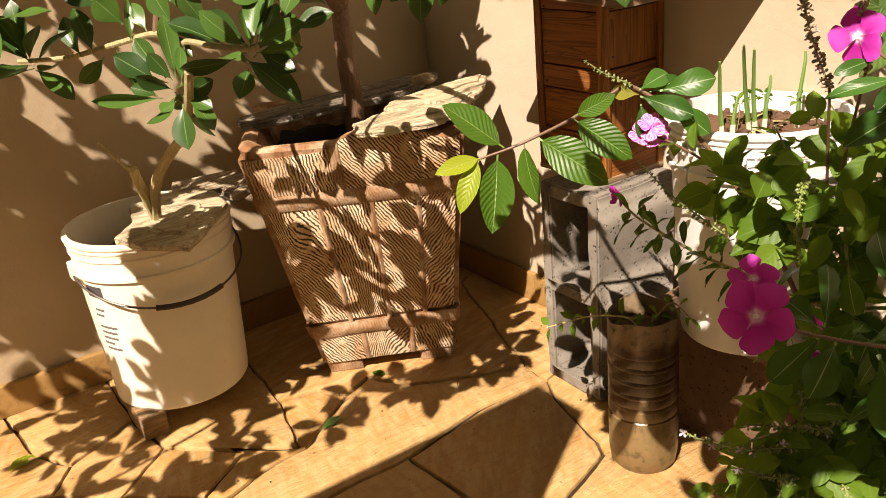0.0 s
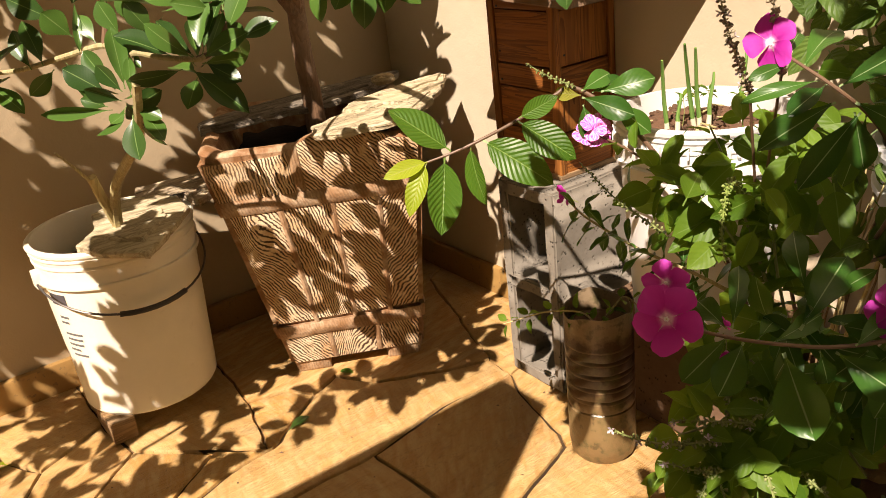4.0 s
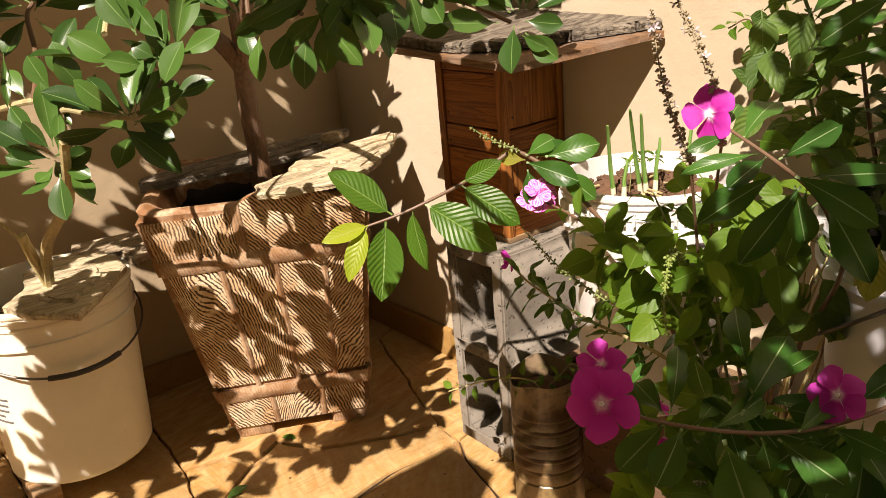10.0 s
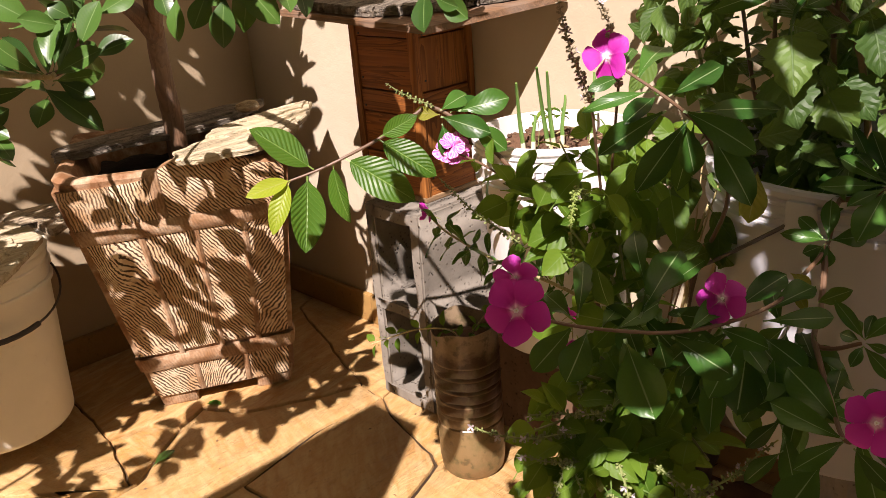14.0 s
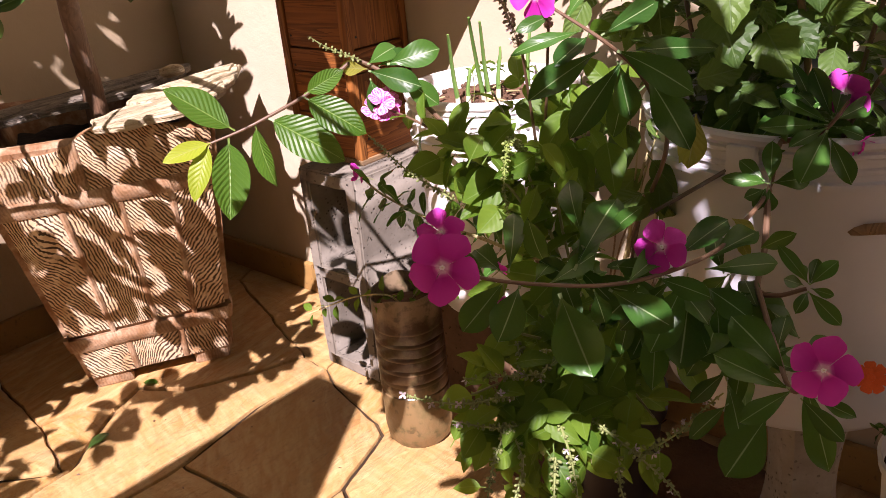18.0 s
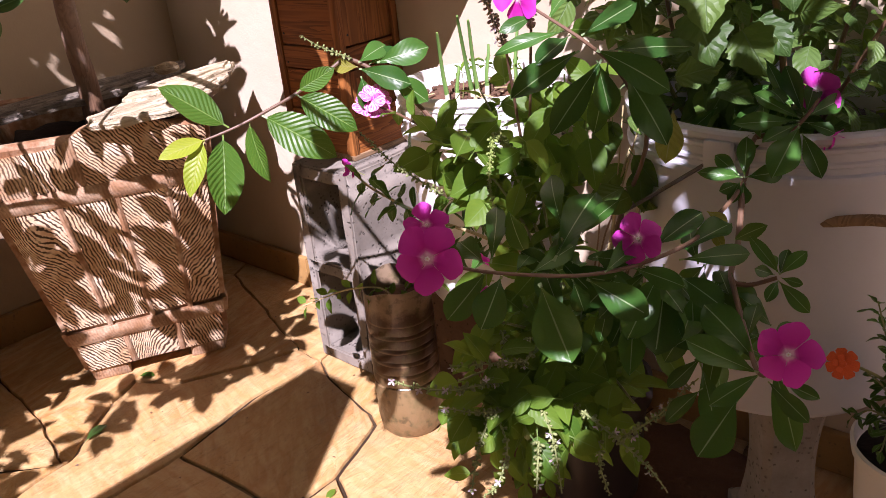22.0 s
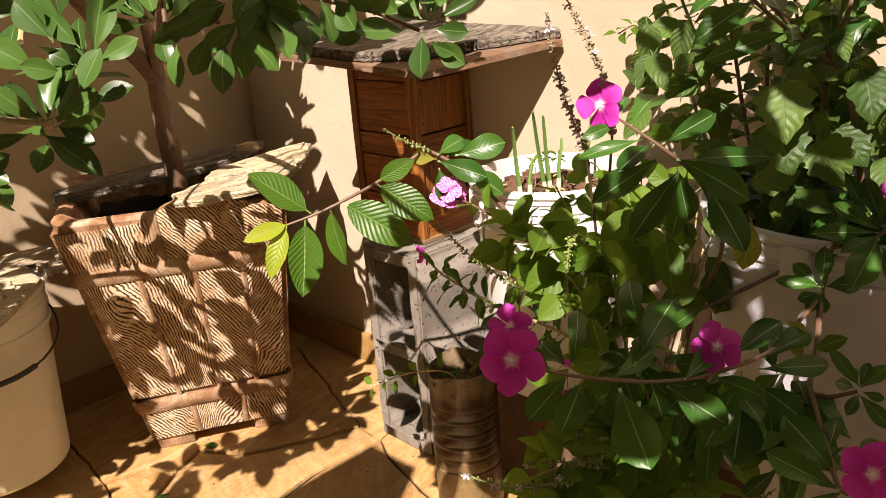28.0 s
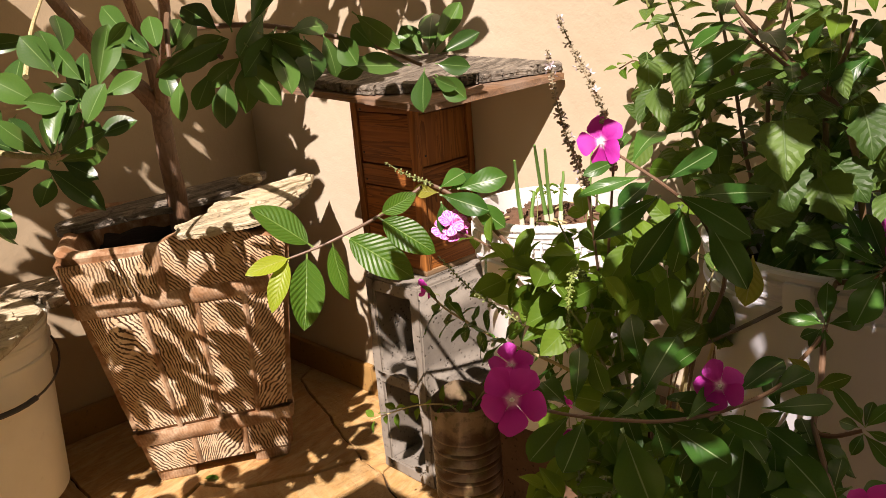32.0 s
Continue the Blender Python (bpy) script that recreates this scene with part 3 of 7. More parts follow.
# ---- white paint pail, shared shape ----
def pail(name, at, turn, plastic, label, r_top, r_base, height, handle_drop=0.5, handle_turn=0.0, soil=None, grip=True, group="", ribs=0, collar=0.066, lug=0.060):
    t = thing(name, pose(*at, 0, 0, turn), label, "bucket", group)
    k = (r_top - r_base) / height
    def r(z):
        return r_base + k * z
    h, w = height, 0.0028
    c = collar
    prof = [(0.0, 0.004), (r_base - 0.012, 0.004), (r_base - 0.003, 0.0), (r_base + 0.001, 0.006), (r(0.1), 0.1), (r(h - c - 0.010), h - c - 0.010),
            (r(h - c) + 0.0005, h - c - 0.003), (r(h - c) + 0.0065, h - c - 0.002), (r(h - c) + 0.0070, h - c + 0.002), (r(h - c) + 0.0065, h - c + 0.0045), (r(h - c) + 0.002, h - c + 0.006),
            (r(h - 0.034) + 0.001, h - 0.034), (r(h - 0.03) + 0.0035, h - 0.032), (r(h - 0.03) + 0.0035, h - 0.029), (r(h - 0.02) + 0.001, h - 0.027), (r(h) + 0.001, h - 0.019), (r(h) + 0.0035, h - 0.017),
            (r(h) + 0.0035, h - 0.014), (r(h) + 0.001, h - 0.012), (r(h) + 0.0055, h - 0.008), (r(h) + 0.006, h - 0.003), (r(h) + 0.003, h), (r(h) - 0.004, h),
            (r(h) - 0.005, h - 0.03), (r(0.1) - w, 0.1), (r_base - w, 0.012), (0.0, 0.01)]
    body = part("body", lathe(prof, 64), plastic, t, smooth=0.5)
    # ribs under the rim
    rib = mesh_of(box(-0.0015, 0.0015, -0.004, 0.0025, -0.008, 0.008), "rim_rib")
    for j in range(ribs):
        a = 2 * math.pi * j / ribs
        part("rim_rib", rib, plastic, body, m=Matrix.Rotation(a, 4, "Z") @ Matrix.Translation((0, -(r(h) + 0.002), h - 0.030)))
    # bail handle with lugs
    zl = h - lug
    rl = r(zl) + 0.004
    pts = []
    for j in range(25):
        a = math.pi * j / 24
        s = math.sin(a)
        pts.append(((rl + 0.006 + 0.008 * s) * math.cos(a), -(rl + 0.010) * s, zl - handle_drop * s * 0.16))
    hd = Matrix.Rotation(handle_turn, 4, "Z")
    bail = part("handle", tube(pts, 0.0021, 7), WIRE, t, "thin dark wire handle hanging down", m=hd)
    if grip:
        part("handle_grip", tube(pts[9:16], 0.0052, 8), GRIP, bail, "black plastic grip")
    for sgn in (-1, 1):
        part("handle_lug", box(sgn * rl - 0.008, sgn * rl + 0.008, -0.014, 0.014, zl - 0.015, zl + 0.016, 0.003), plastic, t, m=hd)
    if soil:
        z, mat = soil
        bm = lathe([(r(z) - w - 0.0005, z - 0.012), (r(z) * 0.8, z + 0.002), (r(z) * 0.5, z + 0.006), (r(z) * 0.2, z - 0.002), (0.0005, z + 0.004)], 40)
        for v in bm.verts:
            v.co.z += noise.noise(v.co * 45) * 0.010
        part("soil", bm, mat, t, "dark crumbly potting soil")
    return t


def label_bars(t, rows, r_at, mat, ang0, name="print_bar"):
    """Unreadable print: thin curved bars on a pail's side. rows: (z, start, length, height) in metres along the side."""
    for z, s, ln, hh in rows:
        bm = bmesh.new()
        rr = r_at(z) + 0.0006
        n = 5
        va = []
        for j in range(n + 1):
            a = ang0 + (s + ln * j / n) / rr
            va.append([bm.verts.new((rr * math.cos(a), rr * math.sin(a), z)), bm.verts.new((r_at(z + hh) * math.cos(a) + 0.0006 * math.cos(a), (r_at(z + hh) + 0.0006) * math.sin(a), z + hh))])
        for a, b in zip(va, va[1:]):
            bm.faces.new((a[0], b[0], b[1], a[1]))
        part(name, bm, mat, t)


cream_pail = pail("paint_bucket", (0.362, 1.530, 0.045), 0, CREAM, "cream-white plastic paint bucket used as a planter, standing on wood offcuts", 0.143, 0.124, 0.335, 0.38, radians(2), (0.27, SOIL))
pail_white = pail("paint_bucket", (1.0, 0.715, 0.222), 0, WHITE, "bright white plastic paint bucket of soil planted with onions", 0.120, 0.098, 0.333, 0.3, radians(60), (0.305, SOIL), False, ribs=60)
pail("paint_bucket", (0.957, 0.250, 0.270), 0, SHADED_WHITE, "white plastic bucket in shade with wire handle, full of shrubs", 0.168, 0.142, 0.324, 0.85, radians(180), (0.27, SHADE_BLACK_SOIL), False, collar=0.046, lug=0.024)

# ---- cast planter ----
def cast_planter():
    t = thing("planter", pose(0.783, 1.455, 0, 0, 0, -28), "brown cast concrete planter moulded like wooden boards, on short feet", "planter")
    hb, ht, H, lean = 0.131, 0.200, 0.498, -0.048
    def half(z):
        return hb + (ht - hb) * (z / H)
    def build(z0, z1, x0, x1, out, seed, plainness, nx=4, nz=10, deep=0.012, arch=0.0, grain=(0.3, 0, 0, 0)):
        """One board or band on the front of a tapered side; x in shares of the half width."""
        bm = bmesh.new()
        uvl = bm.loops.layers.uv.new("UVMap")
        fl = bm.faces.layers.float.new("board")
        fp = bm.faces.layers.float.new("plain")
        grain_layers = [bm.faces.layers.float.new(k) for k in ("slant", "knot_x", "knot_z", "swirl")]
        front, back = [], []
        for i in range(nz + 1):
            z = z0 + (z1 - z0) * i / nz
            front.append([])
            back.append([])
            for j in range(nx + 1):
                s = x0 + (x1 - x0) * j / nx
                h = half(z)
                edge = min(1, min(j, nx - j, i, nz - i) * 0.9 + 0.35)
                wob = noise.noise(Vector((s * 9 + seed, z * 30, 0))) * 0.0014
                rise = arch * math.exp(-((s - 0.26) / 0.42) ** 4) * (z - z0) / (z1 - z0)
                front[i].append(bm.verts.new((s * h, -(h + out * edge + wob), z + rise)))
                back[i].append(bm.verts.new((s * h, -(h - deep), z + rise)))
        def face(vs, uv, smoothed=plainness):
            f = bm.faces.new(vs)
            f[fl], f[fp] = seed * 0.137 % 1.0, smoothed
            for lay, q in zip(grain_layers, grain):
                f[lay] = q
            for lp, c in zip(f.loops, uv):
                lp[uvl].uv = c
        for i in range(nz):
            for j in range(nx):
                q = [(i, j), (i, j + 1), (i + 1, j + 1), (i + 1, j)]
                face([front[a][b] for a, b in q], [(front[a][b].co.x, front[a][b].co.z) for a, b in q])
        rim = [(i, 0) for i in range(nz + 1)] + [(nz, j) for j in range(1, nx + 1)] + [(i, nx) for i in range(nz - 1, -1, -1)] + [(0, j) for j in range(nx - 1, 0, -1)]
        for a, b in zip(rim, rim[1:] + rim[:1]):
            vs = [front[a[0]][a[1]], front[b[0]][b[1]], back[b[0]][b[1]], back[a[0]][a[1]]]
            face(vs, [(v.co.x, v.co.z) for v in vs], 1.0)
        for v in bm.verts:
            v.co.x += lean * v.co.z
        return bm
    def core():
        bm = bmesh.new()
        uvl = bm.loops.layers.uv.new("UVMap")
        fl = bm.faces.layers.float.new("board")
        fp = bm.faces.layers.float.new("plain")
        rings = []
        prof = [(0.026, 0.0, 0), (0.10, 0.0, 0), (0.2, 0.0, 0), (0.3, 0.0, 0), (0.42, 0.0, 0), (0.488, 0.003, 0), (0.497, -0.004, 0), (0.500, -0.014, 0), (0.496, -0.026, 0), (0.47, -0.032, 0), (0.40, -0.036, 0), (0.39, -0.15, 0)]
        for z, o, _ in prof:
            h = half(min(z, 0.49)) + o - 0.006
            ring = []
            c = 0.028 if h > 0.06 else 0.01
            for sx, sy in ((-1, -1), (1, -1), (1, 1), (-1, 1)):
                for k in range(5):
                    a = {(-1, -1): 180, (1, -1): 270, (1, 1): 0, (-1, 1): 90}[(sx, sy)] + 90 * k / 4
                    px, py = sx * (h - c) + c * math.cos(radians(a)), sy * (h - c) + c * math.sin(radians(a))
                    top = 0.012 * math.sin(px * 24 + 1.0) if z > 0.46 else 0.0
                    ring.append(bm.verts.new((px + lean * z, py, z + top * (1 if py < 0 else 0.4))))
            rings.append(ring)
        n = len(rings[0])
        for a, b in zip(rings, rings[1:]):
            for k in range(n):
                f = bm.faces.new((a[k], a[(k + 1) % n], b[(k + 1) % n], b[k]))
                f[fl], f[fp] = 0.31, 0.95
                for lp in f.loops:
                    lp[uvl].uv = (lp.vert.co.x + lp.vert.co.y, lp.vert.co.z)
        bm.faces.new(rings[0][::-1])
        f = bm.faces.new(rings[-1])
        return bm
    part("body", core(), POTMAT, t)
    sides = [(0, 1), (90, 1), (180, 1), (270, 1)]
    for deg, _ in sides:
        rot = Matrix.Rotation(radians(deg), 4, "Z")
        sd = 1 + deg // 90 * 17
        def put(nm, bm, lab=""):
            if deg:
                for v in bm.verts:
                    v.co.x -= lean * v.co.z
                    v.co = rot @ v.co
                    v.co.x += lean * v.co.z
            part(nm, bm, POTMAT, t, lab)
        edges = (-0.93, -0.46, -0.40, 0.05, 0.11, 0.52, 0.58, 0.93)
        grains = ((0.55, -0.135, 0.315, 4.0), (0.16, 0.005, 0.165, 3.6), (0.62, 0.02, 0.33, 0.0), (-0.75, 0.10, 0.20, 2.5))
        for k in range(4):
            put("board", build(0.128, 0.372, edges[2 * k], edges[2 * k + 1] + 0.004, 0.001, sd + k, 0.0, 5, 8, grain=grains[(k + deg // 90) % 4]))
        for k in range(3):
            put("board_strip", build(0.120, 0.372, edges[2 * k + 1], edges[2 * k + 2], 0.0055, sd + 5 + k, 0.85, 2, 8))
        put("band", build(0.372, 0.402, -0.97, 0.97, 0.0085, sd + 8, 0.8, 8, 3), "raised brown band")
        put("band", build(0.092, 0.120, -0.97, 0.97, 0.0085, sd + 9, 0.8, 8, 3), "raised brown band")
        up = (-0.97, -0.55, -0.22, -0.12, 0.60, 0.97)
        for k in range(5):
            put("rim_board", build(0.402, 0.476, up[k], up[k + 1] - 0.005, 0.004 + 0.002 * (k % 2), sd + 10 + k, (0.2, 0.0, 0.7, 0.0, 0.0)[k], 8 if k == 3 else 4, 4, 0.02, 0.030 if deg == 0 else 0.006, ((0.1, 0, 0, 0), (0.12, 0, 0, 0), (0, 0, 0, 0), (0.75, 0, 0, 0), (0.9, 0, 0, 0))[k]))
        lo = (-0.93, -0.36, -0.28, 0.30, 0.38, 0.93)
        for k in range(5):
            put("foot_board", build(0.030, 0.092, lo[k], lo[k + 1] - 0.004, 0.001 if k % 2 == 0 else 0.005, sd + 16 + k, 0.0 if k % 2 == 0 else 0.85, 4, 3, grain=((0.8, 0, 0, 0), (0, 0, 0, 0), (-0.6, 0.0, 0.05, 3.0), (0, 0, 0, 0), (0.3, 0, 0, 0))[k]))
    for sx in (-1, 1):
        for sy in (-1, 1):
            bm = box(sx * 0.100 - 0.035, sx * 0.100 + 0.035, sy * 0.100 - 0.035, sy * 0.100 + 0.035, 0.0, 0.046, 0.008, 1, 0.002, 3)
            for v in bm.verts:
                v.co.x -= sx * 0.010 * (1 - v.co.z / 0.046)
                v.co.y -= sy * 0.010 * (1 - v.co.z / 0.046)
            uvl = bm.loops.layers.uv.new("UVMap")
            fp = bm.faces.layers.float.new("plain")
            for f in bm.faces:
                f[fp] = 0.8
                for lp in f.loops:
                    lp[uvl].uv = (lp.vert.co.x, lp.vert.co.z)
            part("foot", bm, POTMAT, t)
    # soil set high and near black in place of the shadowed hollow
    bm = box(-0.149, 0.149, -0.149, 0.149, 0.400, 0.440, 0, 9)
    for v in bm.verts:
        if v.co.z > 0.42:
            v.co.z += noise.noise(v.co * 30) * 0.010
        v.co.x += lean * 0.42
    part("soil", bm, SHADE_BLACK_SOIL, t, "soil inside, blackened to stand in for the shade under the shards")
    return t


cast_planter()

# ---- hollow concrete block, stood on end ----
def hollow_block(at, turn, label, upright=True, material=CONCRETE):
    L, H, W, web = 0.39, 0.19, 0.142, 0.025
    m = pose(*at, 0, 0, turn)
    t = thing("concrete_block", m, label, "block", "concrete blocks")
    # stood on end: x is its 0.19 height (hollow direction), y its width, z its length
    bm = bmesh.new()
    holes = ((web, L / 2 - web / 2), (L / 2 + web / 2, L - web))
    ys = (0.0, web, W - web, W)
    zs = (0.0, holes[0][0], holes[0][1], holes[1][0], holes[1][1], L)
    for i in range(3):
        for k in range(5):
            if i == 1 and k in (1, 3):
                continue
            b = box(0, H, ys[i], ys[i + 1], zs[k], zs[k + 1])
            b.verts.ensure_lookup_table()
            me = bpy.data.meshes.new("tmp")
            b.to_mesh(me)
            b.free()
            bm.from_mesh(me)
            bpy.data.meshes.remove(me)
    bmesh.ops.remove_doubles(bm, verts=bm.verts, dist=0.0005)
    seen = {}
    for f in list(bm.faces):
        key = tuple(round(c, 4) for c in f.calc_center_median())
        seen.setdefault(key, []).append(f)
    bmesh.ops.delete(bm, geom=[f for g in seen.values() if len(g) > 1 for f in g], context="FACES_ONLY")
    bmesh.ops.remove_doubles(bm, verts=bm.verts, dist=0.0005)
    bmesh.ops.recalc_face_normals(bm, faces=bm.faces)
    sharp = [e for e in bm.edges if len(e.link_faces) == 2 and e.calc_face_angle(0) > 0.5]
    bmesh.ops.bevel(bm, geom=sharp, offset=0.0035, segments=2, affect="EDGES")
    bmesh.ops.triangulate(bm, faces=[f for f in bm.faces if len(f.verts) > 4])
    bmesh.ops.subdivide_edges(bm, edges=[e for e in bm.edges if e.calc_length() > 0.03], cuts=3, use_grid_fill=True)
    for v in bm.verts:
        v.co += noise.noise_vector(v.co * 45) * 0.0022 + noise.noise_vector(v.co * 160) * 0.0008
    if not upright:
        for v in bm.verts:
            v.co = Vector((v.co.z, v.co.y, v.co.x))
    part("block_body", bm, material, t, smooth=0.9)
    return t


hollow_block((0.929, 0.961, 0.0), 0, "grey hollow concrete block stood on end against the wall")
hollow_block((1.122, 0.535, 0.0), 90, "brown concrete block lying flat under the white bucket, darkened for the shade there", upright=False, material=CONCRETE_SHADED)

# ---- tall wooden box on the block ----
def wooden_box():
    t = thing("wooden_box", pose(0.988, 0.998, 0.392), "tall orange-brown wooden slat box standing on a concrete block", "box")
    s, h = 0.136, 0.330
    rows = (0.0, 0.078, 0.150, 0.190, 0.282, 0.330)
    for side in range(4):
        m = Matrix.Diagonal((1, 1.2, 1, 1)) @ Matrix.Translation((s / 2, s / 2, 0)) @ Matrix.Rotation(radians(90 * side), 4, "Z") @ Matrix.Translation((-s / 2, -s / 2, 0))
        for k in range(5):
            z0, z1 = rows[k], rows[k + 1]
            up = k in (1, 3)
            part("slat", box(0.012, s - 0.012, 0.002 if k % 2 else 0.0, 0.012, z0 + 0.0012, z1 - 0.0012, 0.0015, 1, 0.0008, 7 * k + side), BOXWOODV if side == 0 and up else BOXWOOD, t, m=m)
        part("corner_post", box(-0.002, 0.0115, -0.002, 0.0115, 0, h, 0.0015, 1, 0.0008, side), BOXWOODV, t, m=m)
        for z in (0.04, 0.16, 0.21, 0.287):
            part("nail", lathe([(0.0004, -0.0005), (0.0022, 0), (0.0016, 0.001), (0.0003, 0.0012)], 8), GRIP, t, m=m @ pose(0.02, -0.0005, z, 90))
    part("bottom_board", box(-0.003, s + 0.003, -0.003, s * 1.2 + 0.003, -0.002, 0.008, 0.002), OLDWOOD, t)
    return t


wooden_box()
lid_pose = Matrix(((0.233, 0.001, 0, 0.885), (-0.078, 0.360, 0, 0.858), (0.021, 0.018, 1, 0.7015), (0, 0, 0, 1)))
def on_lid(bm, m):
    bmesh.ops.transform(bm, matrix=m, verts=bm.verts)
    return bm


tagged(part("lid_board", on_lid(box(0, 1, 0, 1, 0, 0.010, 0, 4, 0.0015, 9), lid_pose), BOARDWOOD), "thin brown wooden board laid on the tall box", "board")
tagged(part("slate_slab", on_lid(shard([(0.03, 0.95), (0.02, 0.42), (0.22, 0.20), (0.42, 0.17), (0.70, 0.10), (1.02, 0.02), (0.99, 0.5), (0.96, 0.96), (0.5, 1.02)], 0.014, 3, 0.015, 4), lid_pose @ Matrix.Translation((0, 0, 0.0125))), SLATE_DARK, smooth=0.3), "grey-brown split stone slab lying on the board", "stone slab", "stone shards")

# ---- stone shards over the planter and the bucket ----
def laid_shard(outline, z, tilt, thick, seed, material, label, splits=(), layers=3, rough=0.0022):
    """A shard whose outline is given on the plan; it rests at height z at its first corner and carries thinner split layers."""
    x0, y0 = outline[0]
    pts = [Vector((x - x0, y - y0)) for x, y in outline]
    ob = tagged(part("stone_shard", shard(pts, thick, seed, rough, layers), material, m=pose(x0, y0, z, *tilt, 0), smooth=0.3), label, "stone slab", "stone shards")
    if not splits:
        mid = sum(pts, Vector((0, 0))) / len(pts)
        far = max(pts, key=lambda q: (q - mid).length)
        splits = [(thick * 0.97 + lift, 0.0038, [c + (q - c) * (0.88 - share) for q in pts]) for share, lift, c in ((0.30, 0.0, mid.lerp(far, 0.30)), (0.52, 0.0035, mid.lerp(far, 0.52)))]
    else:
        splits = [(up, h, [Vector((x - x0, y - y0)) for x, y in line]) for up, h, line in splits]
    for up, h, line in splits:
        part("split_layer", shard(line, h, seed + 7, rough, 2), material, ob, m=pose(0, 0, up), smooth=0.3)
    return ob


# the dark slate puts leaf shade into this shard's colour
laid_shard([(0.553, 1.506), (0.598, 1.491), (0.699, 1.487), (0.764, 1.465), (0.860, 1.460), (0.918, 1.479), (1.039, 1.548), (1.056, 1.580), (0.985, 1.598), (0.890, 1.600), (0.757, 1.596), (0.683, 1.597), (0.598, 1.578), (0.572, 1.570)],
           0.496, (0, -0.5), 0.012, 11, SLATE_DARK, "long weathered split-stone shard across the planter, darkened for leaf shade",
           ((0.0115, 0.005, [(0.70, 1.50), (0.80, 1.482), (0.93, 1.500), (1.03, 1.556), (0.96, 1.585), (0.84, 1.560), (0.74, 1.530)]),
            (0.0115, 0.004, [(0.566, 1.512), (0.60, 1.500), (0.66, 1.520), (0.69, 1.560), (0.60, 1.566)])), 4, 0.004)
laid_shard([(0.690, 1.316), (0.668, 1.262), (0.701, 1.229), (0.741, 1.226), (0.787, 1.212), (0.812, 1.216), (0.870, 1.232), (0.930, 1.280), (0.990, 1.332), (1.072, 1.420), (1.012, 1.436), (0.990, 1.420), (0.951, 1.417), (0.930, 1.405), (0.894, 1.418), (0.816, 1.394), (0.780, 1.352), (0.725, 1.325)],
           0.501, (1, -0.5), 0.011, 12, SLATE_PALE, "long pale split-stone shard across the planter",
           ((0.0105, 0.006, [(0.770, 1.346), (0.789, 1.316), (0.847, 1.322), (0.870, 1.300), (0.921, 1.312), (0.950, 1.335), (1.012, 1.350), (1.056, 1.404), (0.998, 1.418), (0.938, 1.400), (0.881, 1.402), (0.804, 1.378)]),
            (0.0160, 0.005, [(0.860, 1.372), (0.898, 1.345), (0.942, 1.352), (0.965, 1.362), (1.005, 1.362), (1.044, 1.398), (0.983, 1.402)]),
            (0.0105, 0.004, [(0.800, 1.250), (0.850, 1.242), (0.905, 1.280), (0.960, 1.322), (0.930, 1.318), (0.870, 1.285), (0.830, 1.288)])), 4, 0.0045)
laid_shard([(0.276, 1.422), (0.304, 1.352), (0.357, 1.288), (0.430, 1.375), (0.485, 1.450), (0.500, 1.560), (0.409, 1.600), (0.343, 1.570), (0.325, 1.480)], 0.3805, (0.5, 0), 0.013, 13, SLATE_PALE, "pale flat stone slab lying over the bucket's rim", layers=4)
laid_shard([(0.420, 1.565), (0.450, 1.650), (0.516, 1.640), (0.583, 1.624), (0.565, 1.545), (0.548, 1.486), (0.508, 1.455), (0.506, 1.545)], 0.381, (0.5, -1), 0.013, 14, SLATE, "brown flat stone on the bucket touching the planter")


def pebble(at, sx, sy, sz, seed, label):
    bm = bmesh.new()
    bmesh.ops.create_icosphere(bm, subdivisions=3, radius=1)
    for v in bm.verts:
        v.co = Vector((v.co.x * sx, v.co.y * sy, v.co.z * sz)) * (1 + 0.18 * noise.noise(v.co * 1.7 + Vector((seed, 0, 0))))
    return tagged(part("pebble", bm, PEBBLE, m=pose(*at, 0, 0, -20)), label, "stone", "pebbles")


pebble((0.940, 1.462, 0.5275), 0.026, 0.014, 0.012, 3, "ochre pebble resting on the stone shard")

# wood offcuts under the bucket
tagged(part("wood_offcut", box(0.245, 0.290, 1.428, 1.54, 0.0, 0.044, 0.002, 2, 0.0015, 4), OLDWOOD), "short wood offcut propping up the bucket", "wood", "wood offcuts")
tagged(part("wood_offcut", box(0.405, 0.45, 1.50, 1.62, 0.0, 0.044, 0.002, 2, 0.0015, 5), OLDWOOD), "short wood offcut propping up the bucket", "wood", "wood offcuts")


# ---- cut bottles as planters ----
def bottle(at, h, seed, label):
    t = thing("bottle_planter", pose(*at, 0, 0, 40 * seed), label, "planter")
    prof = [(0.001, 0.006), (0.034, 0.004), (0.046, 0.0), (0.052, 0.008), (0.0545, 0.03)]
    z = 0.095
    prof.append((0.0545, z))
    while z < h - 0.07:
        prof += [(0.0528, z + 0.002), (0.0545, z + 0.006), (0.0548, z + 0.016), (0.0542, z + 0.021)]
        z += 0.023
    prof += [(0.054, h - 0.03), (0.0535, h), (0.0528, h), (0.0525, h - 0.03), (0.050, 0.10)]
    bm = lathe(prof, 40, 0.012)
    for v in bm.verts:
        a = math.atan2(v.co.y, v.co.x)
        v.co.z += (0.006 * math.sin(2 * a + seed) + 0.003 * math.sin(5 * a)) * max(0, (v.co.z - 0.06) / h)
    part("body", bm, BOTTLE, t)
    deep = 0.032
    bm = lathe([(0.0518, h - deep), (0.03, h - deep + 0.006), (0.001, h - deep + 0.002)], 24)
    part("soil", bm, SOIL, t)
    return t


bottle((0.866, 0.803, 0.0), 0.262, 1, "cut plastic bottle filled with soil, murky and stained, holding a seedling")

